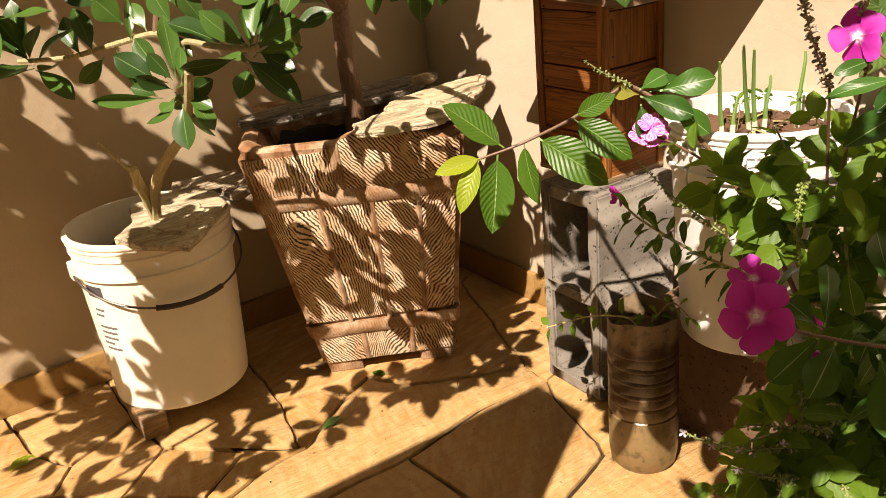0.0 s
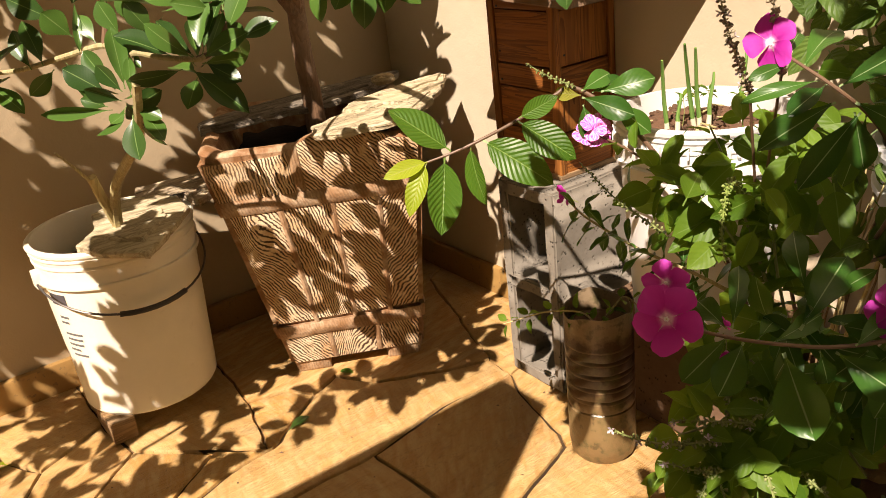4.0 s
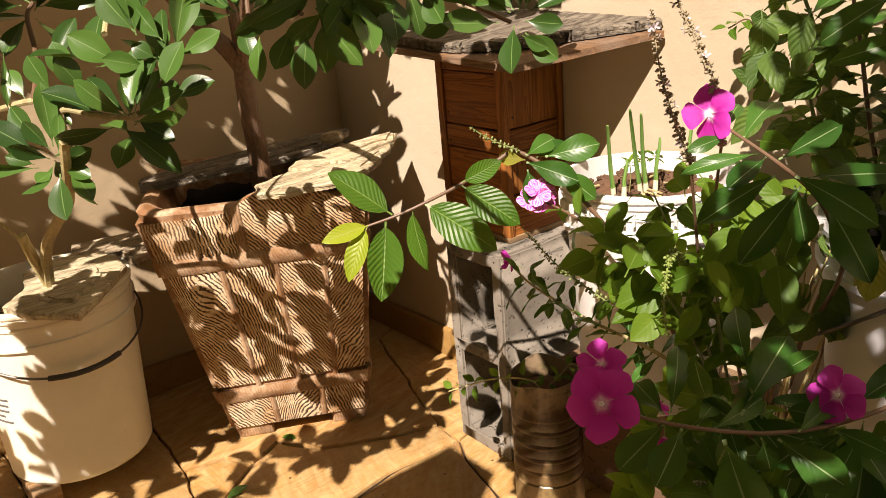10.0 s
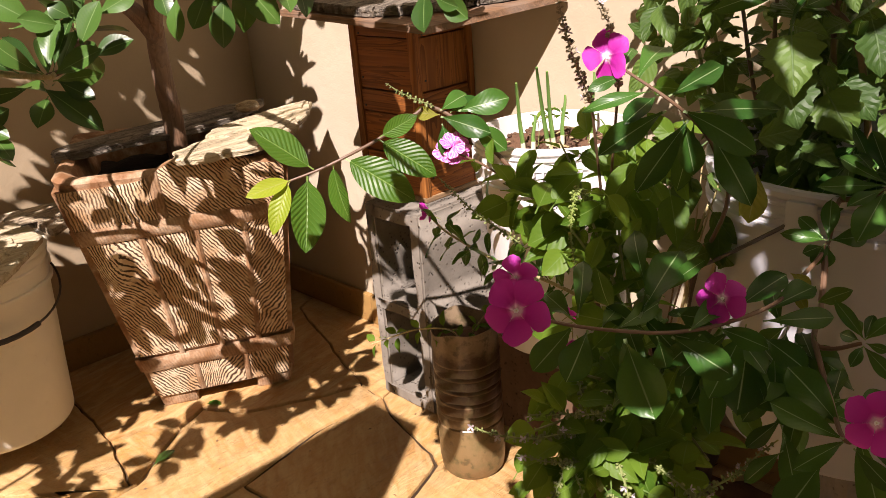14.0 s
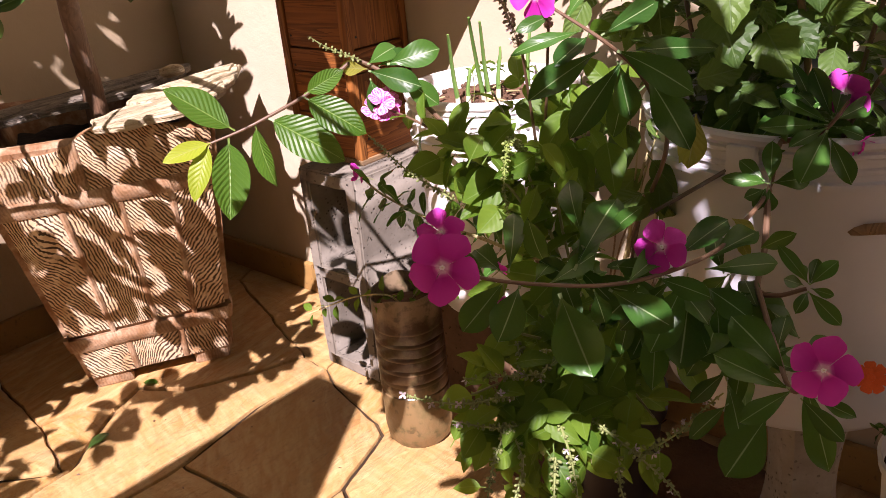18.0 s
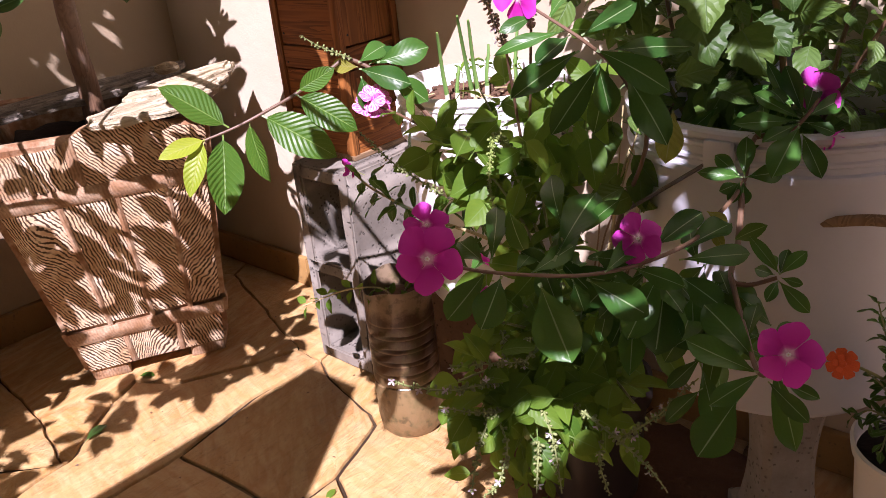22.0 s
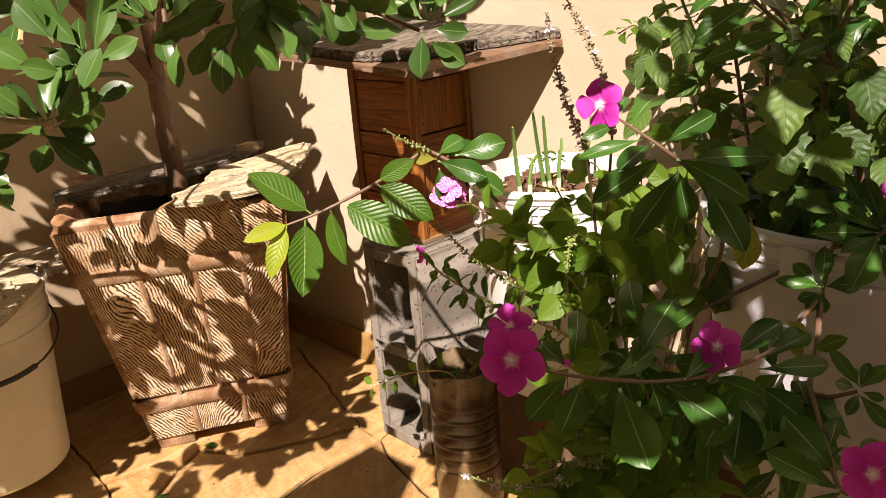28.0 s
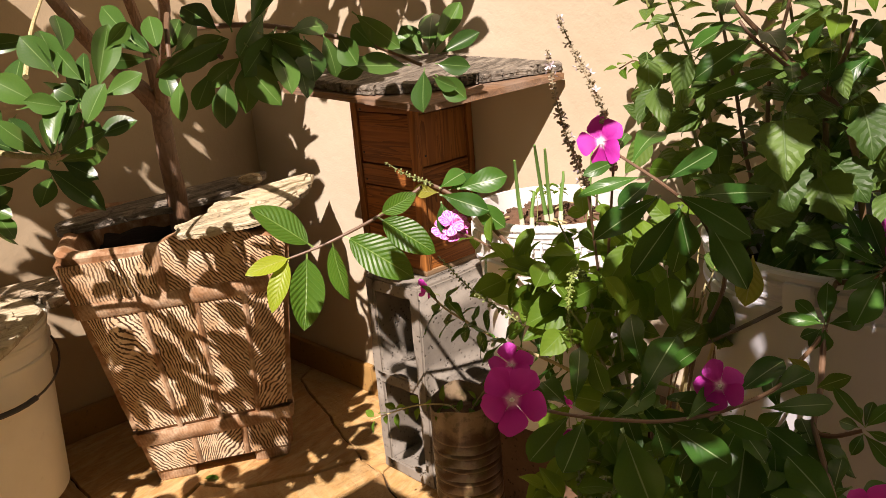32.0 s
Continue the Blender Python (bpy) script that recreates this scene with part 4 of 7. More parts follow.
# ---- stone paving: near stones placed to fit the camera's view, random mosaic beyond ----
def mosaic(seeds, x0, x1, y0, y1):
    """Each seed's cell, cut from the rectangle by the bisectors to the other seeds."""
    cells = []
    for i, a in enumerate(seeds):
        poly = [Vector(p) for p in ((x0, y0), (x1, y0), (x1, y1), (x0, y1))]
        for j, b in enumerate(seeds):
            if i == j or (a - b).length > 1.4:
                continue
            mid, d = (a + b) / 2, (b - a).normalized()
            out = []
            for p, q in zip(poly, poly[1:] + poly[:1]):
                sp, sq = (p - mid).dot(d), (q - mid).dot(d)
                if sp <= 0:
                    out.append(p)
                if sp * sq < 0:
                    out.append(p.lerp(q, sp / (sp - sq)))
            poly = out
            if len(poly) < 3:
                break
        if len(poly) >= 3:
            cells.append(poly)
    return cells


SPOT = {
    "a": (0.911, 1.090), "b": (0.912, 1.160), "c": (0.800, 1.206), "d": (0.713, 1.255), "e": (0.660, 1.340), "f": (0.594, 1.312), "g": (0.461, 1.211), "h": (0.376, 1.197),
    "i": (0.295, 1.171), "j": (0.433, 1.058), "k": (0.577, 1.062), "l": (0.750, 1.096), "m": (0.883, 1.030), "n": (0.862, 0.963), "o": (0.843, 0.886), "p": (0.825, 0.851),
    "q": (0.690, 0.802), "r": (0.625, 0.804), "s": (0.588, 0.856), "t": (0.585, 0.930), "u": (0.666, 0.750), "v": (0.630, 0.660), "w": (0.592, 0.700), "x": (0.120, 1.100),
    "y": (0.120, 1.050), "z": (0.200, 0.880),
}
SPOT.update({
    "A": (0.561, 1.368), "B": (0.490, 1.380), "C": (0.494, 1.435), "D": (0.520, 1.724), "E": (0.990, 1.724), "F": (1.060, 1.568), "G": (0.958, 1.281), "H": (0.921, 1.173),
    "I": (0.451, 1.220), "J": (0.347, 1.300), "K": (0.368, 1.274), "L": (0.263, 1.386), "M": (0.246, 1.518), "N": (0.250, 1.724), "O": (0.161, 1.294), "P": (0.267, 1.200),
    "Q": (0.067, 1.378), "R": (0.115, 1.448), "S": (0.071, 1.534), "T": (0.050, 1.724), "U": (-0.050, 1.200), "V": (-0.300, 1.250), "W": (-0.300, 1.550), "X": (-0.300, 1.724),
    "Y": (0.150, 0.700), "Z": (-0.300, 0.700),
})
SPOT.update({"1": (0.980, 0.810), "2": (1.127, 0.830), "3": (1.127, 1.130), "4": (1.000, 1.110), "5": (1.127, 1.600), "6": (1.127, 1.724), "7": (0.700, 0.500), "8": (1.000, 0.500), "9": (1.127, 0.500), "0": (0.150, 0.500), "+": (-0.300, 0.500)})
# each word walks round one stone
STONES = "abcdefghixyjkl klamnopqrst ktswYzyj qrswvu pquv781 amnop1234 abHGF534 gfABI bcdefABCDEFGH MLJIBCDN MLOQR LOPKJ KPihgIJ OPixUQ MRSTN SRQUVW SWXT UxyzYZV 1892 vwY07 YZ+0 F56E"


def paving():
    rnd = random.Random(21)
    cells = [[Vector(SPOT[k]) for k in word] for word in STONES.split()]
    for x0, x1, y0, y1 in ((-1.6, -0.3, -0.56, WY - 0.001), (-0.3, WX - 0.001, -0.56, 0.5)):
        seeds = []
        for _ in range(900):
            p = Vector((rnd.uniform(x0, x1), rnd.uniform(y0, y1)))
            if all((p - q).length > 0.26 for q in seeds):
                seeds.append(p)
        cells += mosaic(seeds, x0, x1, y0, y1)
    for number, poly in enumerate(cells):
        wide = 0.0042 if number < 3 else 0.0026
        c = sum(poly, Vector((0, 0))) / len(poly)
        if sum(a.x * b.y - a.y * b.x for a, b in zip(poly, poly[1:] + poly[:1])) < 0:
            poly = poly[::-1]
        fine = []
        for p, q in zip(poly, poly[1:] + poly[:1]):
            n = max(1, int((q - p).length / 0.018))
            for k in range(n):
                s = p.lerp(q, k / n)
                w = noise.noise_vector(Vector((s.x * 16, s.y * 16, 0))) * 0.005 + noise.noise_vector(Vector((s.x * 60, s.y * 60, 3))) * 0.0025
                fine.append(s + Vector((w.x, w.y)))
        n = len(fine)
        side = []
        for k in range(n):
            d = fine[(k + 1) % n] - fine[k - 1]
            side.append(Vector((-d.y, d.x)).normalized())
        top = rnd.uniform(-0.0015, 0.0015)
        bm = bmesh.new()
        rings = []
        for inset, z in ((0.0, -0.012), (0.0, top - 0.003), (0.0012, top - 0.0008), (0.0035, top)):
            ring = []
            for p, d in zip(fine, side):
                gap = wide + 0.0022 * noise.noise(Vector((p.x * 5, p.y * 5, 7))) + 0.0012 * noise.noise(Vector((p.x * 70, p.y * 70, 1)))
                ring.append(bm.verts.new((*(p + d * (max(0.0006, gap) + inset) - c), z + 0.0008 * noise.noise(Vector((p.x * 40, p.y * 40, 2))))))
            rings.append(ring)
        for a, b in zip(rings, rings[1:]):
            for k in range(n):
                bm.faces.new((a[k], a[(k + 1) % n], b[(k + 1) % n], b[k]))
        bm.faces.new(rings[-1])
        part("paving_stone", bm, STONE, floor, m=pose(c.x, c.y, 0), smooth=0.5)


paving()

tagged(part("wood_plank", box(0.962, 1.122, 0.60, 0.83, 0.192, 0.222, 0.003, 2, 0.002, 6), OLDWOOD), "dark old wooden plank under the white bucket", "wood")

# ---- leaves, stems, flowers ----
def leaf_profile(kind, v):
    """Half width, as a share of the blade's greatest half width, at v from base to tip."""
    if kind == "ficus":
        return max(0.04, math.sin(math.pi * v ** 1.30) ** 0.78)
    if kind == "vinca":
        return max(0.06, math.sin(math.pi * min(1, v) ** 1.5) ** 0.72)
    if kind == "basil":
        return max(0.05, math.sin(math.pi * v ** 0.78) ** 0.85)
    if kind == "grape":
        return max(0.25 * (1 - v), math.sin(math.pi * v ** 0.62) ** 0.8 * (1 + 0.13 * math.sin(v * 26)))
    return max(0.04, math.sin(math.pi * v ** 0.9) ** 0.72)


def leaf_mesh(kind, length, width, mat, fold=0.25, curl=0.2, wave=0.0, seed=0, nl=9, stalk=0.1):
    """A blade along +y from the origin, its upper side to +z, with a short stalk."""
    bm = bmesh.new()
    uvl = bm.loops.layers.uv.new("UVMap")
    cols = (-1, -0.55, 0, 0.55, 1)
    rows = []
    s0 = stalk * length
    for i in range(nl + 1):
        v = i / nl
        w = leaf_profile(kind, min(0.995, max(0.006, v))) * width / 2
        if i == nl:
            w *= 0.3 if kind == "ficus" else 0.1
        y = s0 + v * length
        drop = -curl * length * v * v
        row = []
        for c in cols:
            z = drop + abs(c) * w * fold + wave * width * math.sin(v * 9 + seed + (2 if c > 0 else 0)) * abs(c) ** 2
            row.append((bm.verts.new((c * w, y, z)), (c / 2 + 0.5, v)))
        rows.append(row)
    for a, b in zip(rows, rows[1:]):
        for j in range(4):
            q = (a[j], a[j + 1], b[j + 1], b[j])
            f = bm.faces.new([x[0] for x in q])
            for lp, x in zip(f.loops, q):
                lp[uvl].uv = x[1]
    t = 0.016 * length
    st = [bm.verts.new(p) for p in ((-t, 0, 0), (t, 0, 0), (t * 0.8, s0 * 1.1, 0.001), (-t * 0.8, s0 * 1.1, 0.001))]
    f = bm.faces.new(st)
    for lp in f.loops:
        lp[uvl].uv = (0.5, 0.4)
    me = bpy.data.meshes.new(kind + "_leaf")
    bm.to_mesh(me)
    bm.free()
    me.shade_smooth()
    me.materials.append(mat)
    return me


LEAF = {
    "ficus": [leaf_mesh("ficus", 1, 0.47, FICUS, f, c, wv, k) for k, (f, c, wv) in enumerate(((0.3, 0.1, 0.02), (0.15, 0.25, 0.03), (0.5, -0.1, 0.02), (0.2, 0.0, 0.04), (0.42, 0.16, 0.03)))],
    "guava": [leaf_mesh("guava", 1, 0.52, GUAVA, f, c, 0.02, k, 12) for k, (f, c) in enumerate(((0.22, 0.15), (0.3, 0.05)))],
    "guava_young": [leaf_mesh("guava", 1, 0.42, GUAVA_Y, f, c, 0.02, k, 12) for k, (f, c) in enumerate(((0.35, 0.2), (0.25, 0.1)))],
    "vinca": [leaf_mesh("vinca", 1, w, VINCA, f, c, wv, k, 12, 0.06) for k, (f, c, w, wv) in enumerate(((0.30, 0.12, 0.36, 0.09), (0.15, 0.30, 0.34, 0.07), (0.50, 0.05, 0.38, 0.12), (0.22, 0.42, 0.36, 0.10), (0.40, -0.12, 0.36, 0.08), (0.10, 0.18, 0.35, 0.13)))],
    "basil": [leaf_mesh("basil", 1, w, BASIL, f, c, wv, k, 8, 0.22) for k, (f, c, w, wv) in enumerate(((0.35, 0.25, 0.56, 0.04), (0.2, 0.4, 0.6, 0.03), (0.5, 0.1, 0.52, 0.05)))],
    "shrub": [leaf_mesh("basil", 1, w, SHRUB, f, c, wv, k, 8, 0.2) for k, (f, c, w, wv) in enumerate(((0.3, 0.25, 0.6, 0.05), (0.2, 0.4, 0.66, 0.04), (0.4, 0.1, 0.56, 0.06)))],
    "grape": [leaf_mesh("grape", 1, 0.95, SHRUB, 0.2, 0.3, 0.05, 1, 16, 0.3)],
    "yellow": [leaf_mesh("vinca", 1, 0.4, YELLOWLEAF, 0.3, 0.4, 0.05, 2, 9, 0.06)],
}


def aim(base, way, up, size, spin=0.0):
    """The pose of a blade at base that runs along way with its upper side towards up."""
    y = Vector(way).normalized()
    x = y.cross(Vector(up))
    if x.length < 1e-4:
        x = y.orthogonal()
    x.normalize()
    z = x.cross(y)
    m = Matrix((x, y, z)).transposed().to_4x4()
    return Matrix.Translation(base) @ m @ Matrix.Rotation(spin, 4, "Y") @ Matrix.Diagonal((size, size, size, 1))


def leaf(plant, kind, m, rnd):
    me = rnd.choice(LEAF[kind])
    return part("leaf", me, None, plant, m=plant.matrix_basis.inverted() @ m)


UP = Vector((0, 0, 1))
# roughly where the camera stands; leaves and flowers are turned to it
CAMERA_SPOT = Vector((0.06, -0.07, 0.86))


def to_camera(p, dx=0.0, dy=0.0, dz=0.0):
    return (CAMERA_SPOT - Vector(p)).normalized() + Vector((dx, dy, dz))


LEAF_WIDTH = {"ficus": 0.47, "guava": 0.52, "guava_young": 0.42, "vinca": 0.36, "basil": 0.56, "shrub": 0.6, "grape": 0.95, "yellow": 0.4}


def blades(plant, kind, rnd, rows, roll=0.35):
    """Leaves by base, tip and width, each a part of its plant, placed to fit the camera's view and turned to it."""
    for bx, by, bz, ex, ey, ez, w in rows:
        b, way = Vector((bx, by, bz)), Vector((ex - bx, ey - by, ez - bz))
        n = way.length * (1.12 if kind == "ficus" else 1.03)
        w *= 1.14 if kind == "ficus" else 1.0
        m = aim(b, way, to_camera(b, 0, 0, 0.15), n, rnd.uniform(-roll, roll))
        leaf(plant, kind, m @ Matrix.Diagonal((1.12 * w / (n * LEAF_WIDTH[kind]), 1, 1, 1)), rnd)


def cluster(plant, kind, rnd, centre, spread, n, size, hang=0.3):
    """Loose leaves round a centre, each hanging a little."""
    for _ in range(n):
        p = Vector([rnd.gauss(c, s * 0.6) for c, s in zip(centre, spread)])
        way = Vector((rnd.uniform(-1, 0.5), rnd.uniform(-1, 0.7), rnd.uniform(-0.7, 0.6) - hang))
        leaf(plant, kind, aim(p, way, to_camera(p, rnd.uniform(-0.6, 0.6), rnd.uniform(-0.6, 0.6), 0.5), size * rnd.uniform(0.7, 1.15), rnd.uniform(-0.4, 0.4)), rnd)


def rosette(plant, kind, at, axis, n, size, rnd, lo=35, hi=95, out=None, turn=None):
    """Leaves round a shoot's tip, the inner ones upright, the outer ones spread."""
    ax = Vector(axis).normalized()
    u = ax.orthogonal().normalized()
    w = ax.cross(u)
    a = rnd.uniform(0, 6)
    ms = []
    for k in range(n):
        a += 2.4
        t = radians(lo + (hi - lo) * k / max(1, n - 1) + rnd.uniform(-9, 9))
        way = ax * math.cos(t) + (u * math.cos(a) + w * math.sin(a)) * math.sin(t)
        ms.append(aim(Vector(at) - ax * size * 0.35 * k / n, way, ax + UP * 0.3, size * rnd.uniform(0.72, 1.1), rnd.uniform(-0.3, 0.3)))
    if out is None:
        for m in ms:
            leaf(plant, kind, m, rnd)
    else:
        out.extend((kind, m) for m in ms)


def leafy(plant, kind, pts, gap, size, rnd, start=0.1, tilt=65, droop=0.25, taper_to=0.6, out=None, every=2):
    """Opposite pairs of leaves up a stem, each pair crossing the last."""
    line = curve_points(pts, 8)
    total = sum((b - a).length for a, b in zip(line, line[1:]))
    want, run, k = total * start, 0.0, 0
    for a, b in zip(line, line[1:]):
        seg = (b - a).length
        while run + seg >= want:
            p = a.lerp(b, (want - run) / max(seg, 1e-6))
            d = (b - a).normalized()
            u = d.orthogonal().normalized()
            w = d.cross(u)
            s = size * (1 - (1 - taper_to) * (want / total)) * rnd.uniform(0.75, 1.15)
            base = k * math.pi / 2 + rnd.uniform(-0.5, 0.5)
            for j in range(every):
                ang = base + j * 2 * math.pi / every
                side = u * math.cos(ang) + w * math.sin(ang)
                t = radians(tilt + rnd.uniform(-18, 18))
                way = d * math.cos(t) + side * math.sin(t) - UP * droop * rnd.uniform(0.4, 1.6)
                m = aim(p, way, UP + d * 0.3 + side * -0.2, s, rnd.uniform(-0.5, 0.5))
                if out is None:
                    leaf(plant, kind, m, rnd)
                else:
                    out.append((kind, m))
            k += 1
            want += gap * rnd.uniform(0.8, 1.2)
        run += seg


def joined(name, plant, items, rnd, label=""):
    """Many blades as one mesh."""
    vs, fs, uv, mats, mi, n = [], [], [], [], [], 0
    for kind, m in items:
        me = rnd.choice(LEAF[kind])
        if me.materials[0] not in mats:
            mats.append(me.materials[0])
        idx = mats.index(me.materials[0])
        vs += [m @ v.co for v in me.vertices]
        src = me.uv_layers[0].data
        for p in me.polygons:
            fs.append([n + i for i in p.vertices])
            mi.append(idx)
            uv += [tuple(src[i].uv) for i in p.loop_indices]
        n += len(me.vertices)
    me = bpy.data.meshes.new(name)
    me.from_pydata(vs, [], fs)
    lay = me.uv_layers.new(name="UVMap")
    lay.data.foreach_set("uv", [c for q in uv for c in q])
    for mat in mats:
        me.materials.append(mat)
    me.polygons.foreach_set("material_index", mi)
    me.shade_smooth()
    ob = part(name, me, None, plant, label, m=plant.matrix_basis.inverted())
    ob["kind"] = "stuff"
    return ob


def stem(plant, name, pts, r0, r1, mat, steps=6, sides=8, knots=0.0):
    line = curve_points(pts, steps)
    rad = [r * (1 + knots * abs(math.sin(k * 1.9))) for k, r in enumerate(taper(len(line), r0, r1))]
    return part(name, tube(line, rad, sides), mat, plant, m=plant.matrix_basis.inverted())


def petal_mesh():
    bm = bmesh.new()
    uvl = bm.loops.layers.uv.new("UVMap")
    rows = []
    for i in range(8):
        v = i / 7
        w = (0.10 + 0.55 * math.sin(math.pi * 0.5 * min(1, v * 1.25)) ** 1.3) * (1.0 if v < 0.8 else 1 - 2.1 * (v - 0.8)) * 0.73
        row = []
        for c in (-1, -0.6, -0.2, 0.2, 0.6, 1):
            x = c * w + 0.12 * v * (1 - abs(c)) + 0.06 * v
            y = 0.06 + v * (1 - 0.10 * c * c * v + 0.03 * c)
            z = 0.10 * v * v - 0.14 * v ** 3 + 0.05 * c * v + 0.03 * math.sin(5 * c + 5 * v)
            row.append((bm.verts.new((x, y, z)), (c / 2 + 0.5, v)))
        rows.append(row)
    for a, b in zip(rows, rows[1:]):
        for j in range(5):
            q = (a[j], a[j + 1], b[j + 1], b[j])
            f = bm.faces.new([x[0] for x in q])
            for lp, x in zip(f.loops, q):
                lp[uvl].uv = x[1]
    me = bpy.data.meshes.new("petal")
    bm.to_mesh(me)
    bm.free()
    me.shade_smooth()
    me.materials.append(PETAL)
    return me


PETAL_MESH = petal_mesh()
PINK_PETAL_MESH = PETAL_MESH.copy()
PINK_PETAL_MESH.materials[0] = PINKPETAL
PALE_EYE = plain("flower_eye", (0.90, 0.88, 0.90), 0.6, vary=0.1)
GOLD = plain("flower_throat", (0.75, 0.68, 0.50), 0.6, vary=0.2)
EYE_MESH = mesh_of(lathe([(0.0001, 0.012), (0.05, 0.018), (0.085, 0.004), (0.0002, -0.02)], 10), "flower_eye")
EYE_MESH.materials.append(PALE_EYE)
THROAT_MESH = mesh_of(lathe([(0.0001, 0.026), (0.025, 0.024), (0.025, 0.0), (0.0002, -0.02)], 8), "throat")
THROAT_MESH.materials.append(GOLD)
TUBE_MESH = mesh_of(tube([(0, 0, 0), (0.02, 0, -0.4), (0.06, 0.0, -1.1)], [0.05, 0.06, 0.04], 6), "flower_tube")
TUBE_MESH.materials.append(GREENSTEM)


def vinca_flower(plant, at, face, size, spin, cup=0.0, squash=1.0):
    """Five broad petals round a pale eye; face is where the flower looks."""
    z = Vector(face).normalized()
    x = z.orthogonal().normalized()
    m = Matrix((x, z.cross(x), z)).transposed().to_4x4()
    m = Matrix.Translation(at) @ m @ Matrix.Rotation(spin, 4, "Z") @ Matrix.Diagonal((size, size * squash, size, 1))
    f = part("flower", EYE_MESH, None, plant, "magenta five-petalled periwinkle flower with pale eye", m=plant.matrix_basis.inverted() @ m)
    part("flower_throat", THROAT_MESH, None, f)
    part("flower_tube", TUBE_MESH, None, f)
    for k in range(5):
        part("petal", PETAL_MESH, None, f, m=Matrix.Rotation(2 * math.pi * k / 5, 4, "Z") @ Matrix.Rotation(cup + 0.30 * math.sin(k * 2.3 + spin), 4, "X") @ Matrix.Rotation(0.26, 4, "Y"))
    return f


def spike(plant, pts, mat, r, rnd, gap=0.006, florets=0.0, label=""):
    """A basil flower spike: a thin stem, whorls of small cupped calyces, and a few pale florets."""
    line = curve_points(pts, 10)
    bm = tube(line, taper(len(line), 0.0012, 0.0006), 5)
    fl = bmesh.new()
    run, want = 0.0, 0.0
    total = sum((b - a).length for a, b in zip(line, line[1:]))
    for a, b in zip(line, line[1:]):
        seg = (b - a).length
        while run + seg >= want:
            p = a.lerp(b, (want - run) / max(seg, 1e-6))
            d = (b - a).normalized()
            u = d.orthogonal().normalized()
            w = d.cross(u)
            k0 = rnd.uniform(0, 6)
            grow = 1.05 - 0.6 * (want / total) ** 2
            for j in range(6):
                if rnd.random() < 0.14:
                    continue
                an = k0 + j * 1.047 + rnd.uniform(-0.3, 0.3)
                side = u * math.cos(an) + w * math.sin(an)
                s = r * grow * rnd.uniform(0.55, 1.15)
                base = p + d * rnd.uniform(-0.3, 0.3) * gap
                way = (side + d * rnd.uniform(0.0, 0.7) - UP * rnd.uniform(0.0, 0.5)).normalized()
                q = way.orthogonal().normalized()
                q2 = way.cross(q)
                tip = bm.verts.new(base + way * s * 0.2)
                rings = [[bm.verts.new(base + way * s * t + (q * math.cos(g) + q2 * math.sin(g)) * s * rr) for g in (0.3, 1.56, 2.8, 4.07, 5.33)] for t, rr in ((0.7, 0.38), (1.25, 0.46), (1.6, 0.22))]
                for g in range(5):
                    bm.faces.new((tip, rings[0][g], rings[0][(g + 1) % 5]))
                    for e0, e1 in zip(rings, rings[1:]):
                        bm.faces.new((e0[g], e0[(g + 1) % 5], e1[(g + 1) % 5], e1[g]))
                if rnd.random() < florets:
                    c = base + way * s * 1.4
                    for g in range(4):
                        dd = (way * 0.6 + (q * math.cos(g * 1.57) + q2 * math.sin(g * 1.57)) * 0.9).normalized()
                        o = dd.cross(way).normalized() * r * 0.42
                        fl.faces.new([fl.verts.new(c + x) for x in (-o * 0.3, dd * r * 0.9 - o * 0.8, dd * r * 1.4, dd * r * 0.9 + o * 0.8, o * 0.3)])
            want += gap * rnd.uniform(0.75, 1.3)
        run += seg
    s = part("flower_spike", bm, mat, plant, label, m=plant.matrix_basis.inverted(), smooth=1.2)
    if florets and len(fl.faces):
        part("blossom", fl, WHITEPETAL, s, "small whitish florets", smooth=0)["kind"] = "stuff"
    else:
        fl.free()
    return s


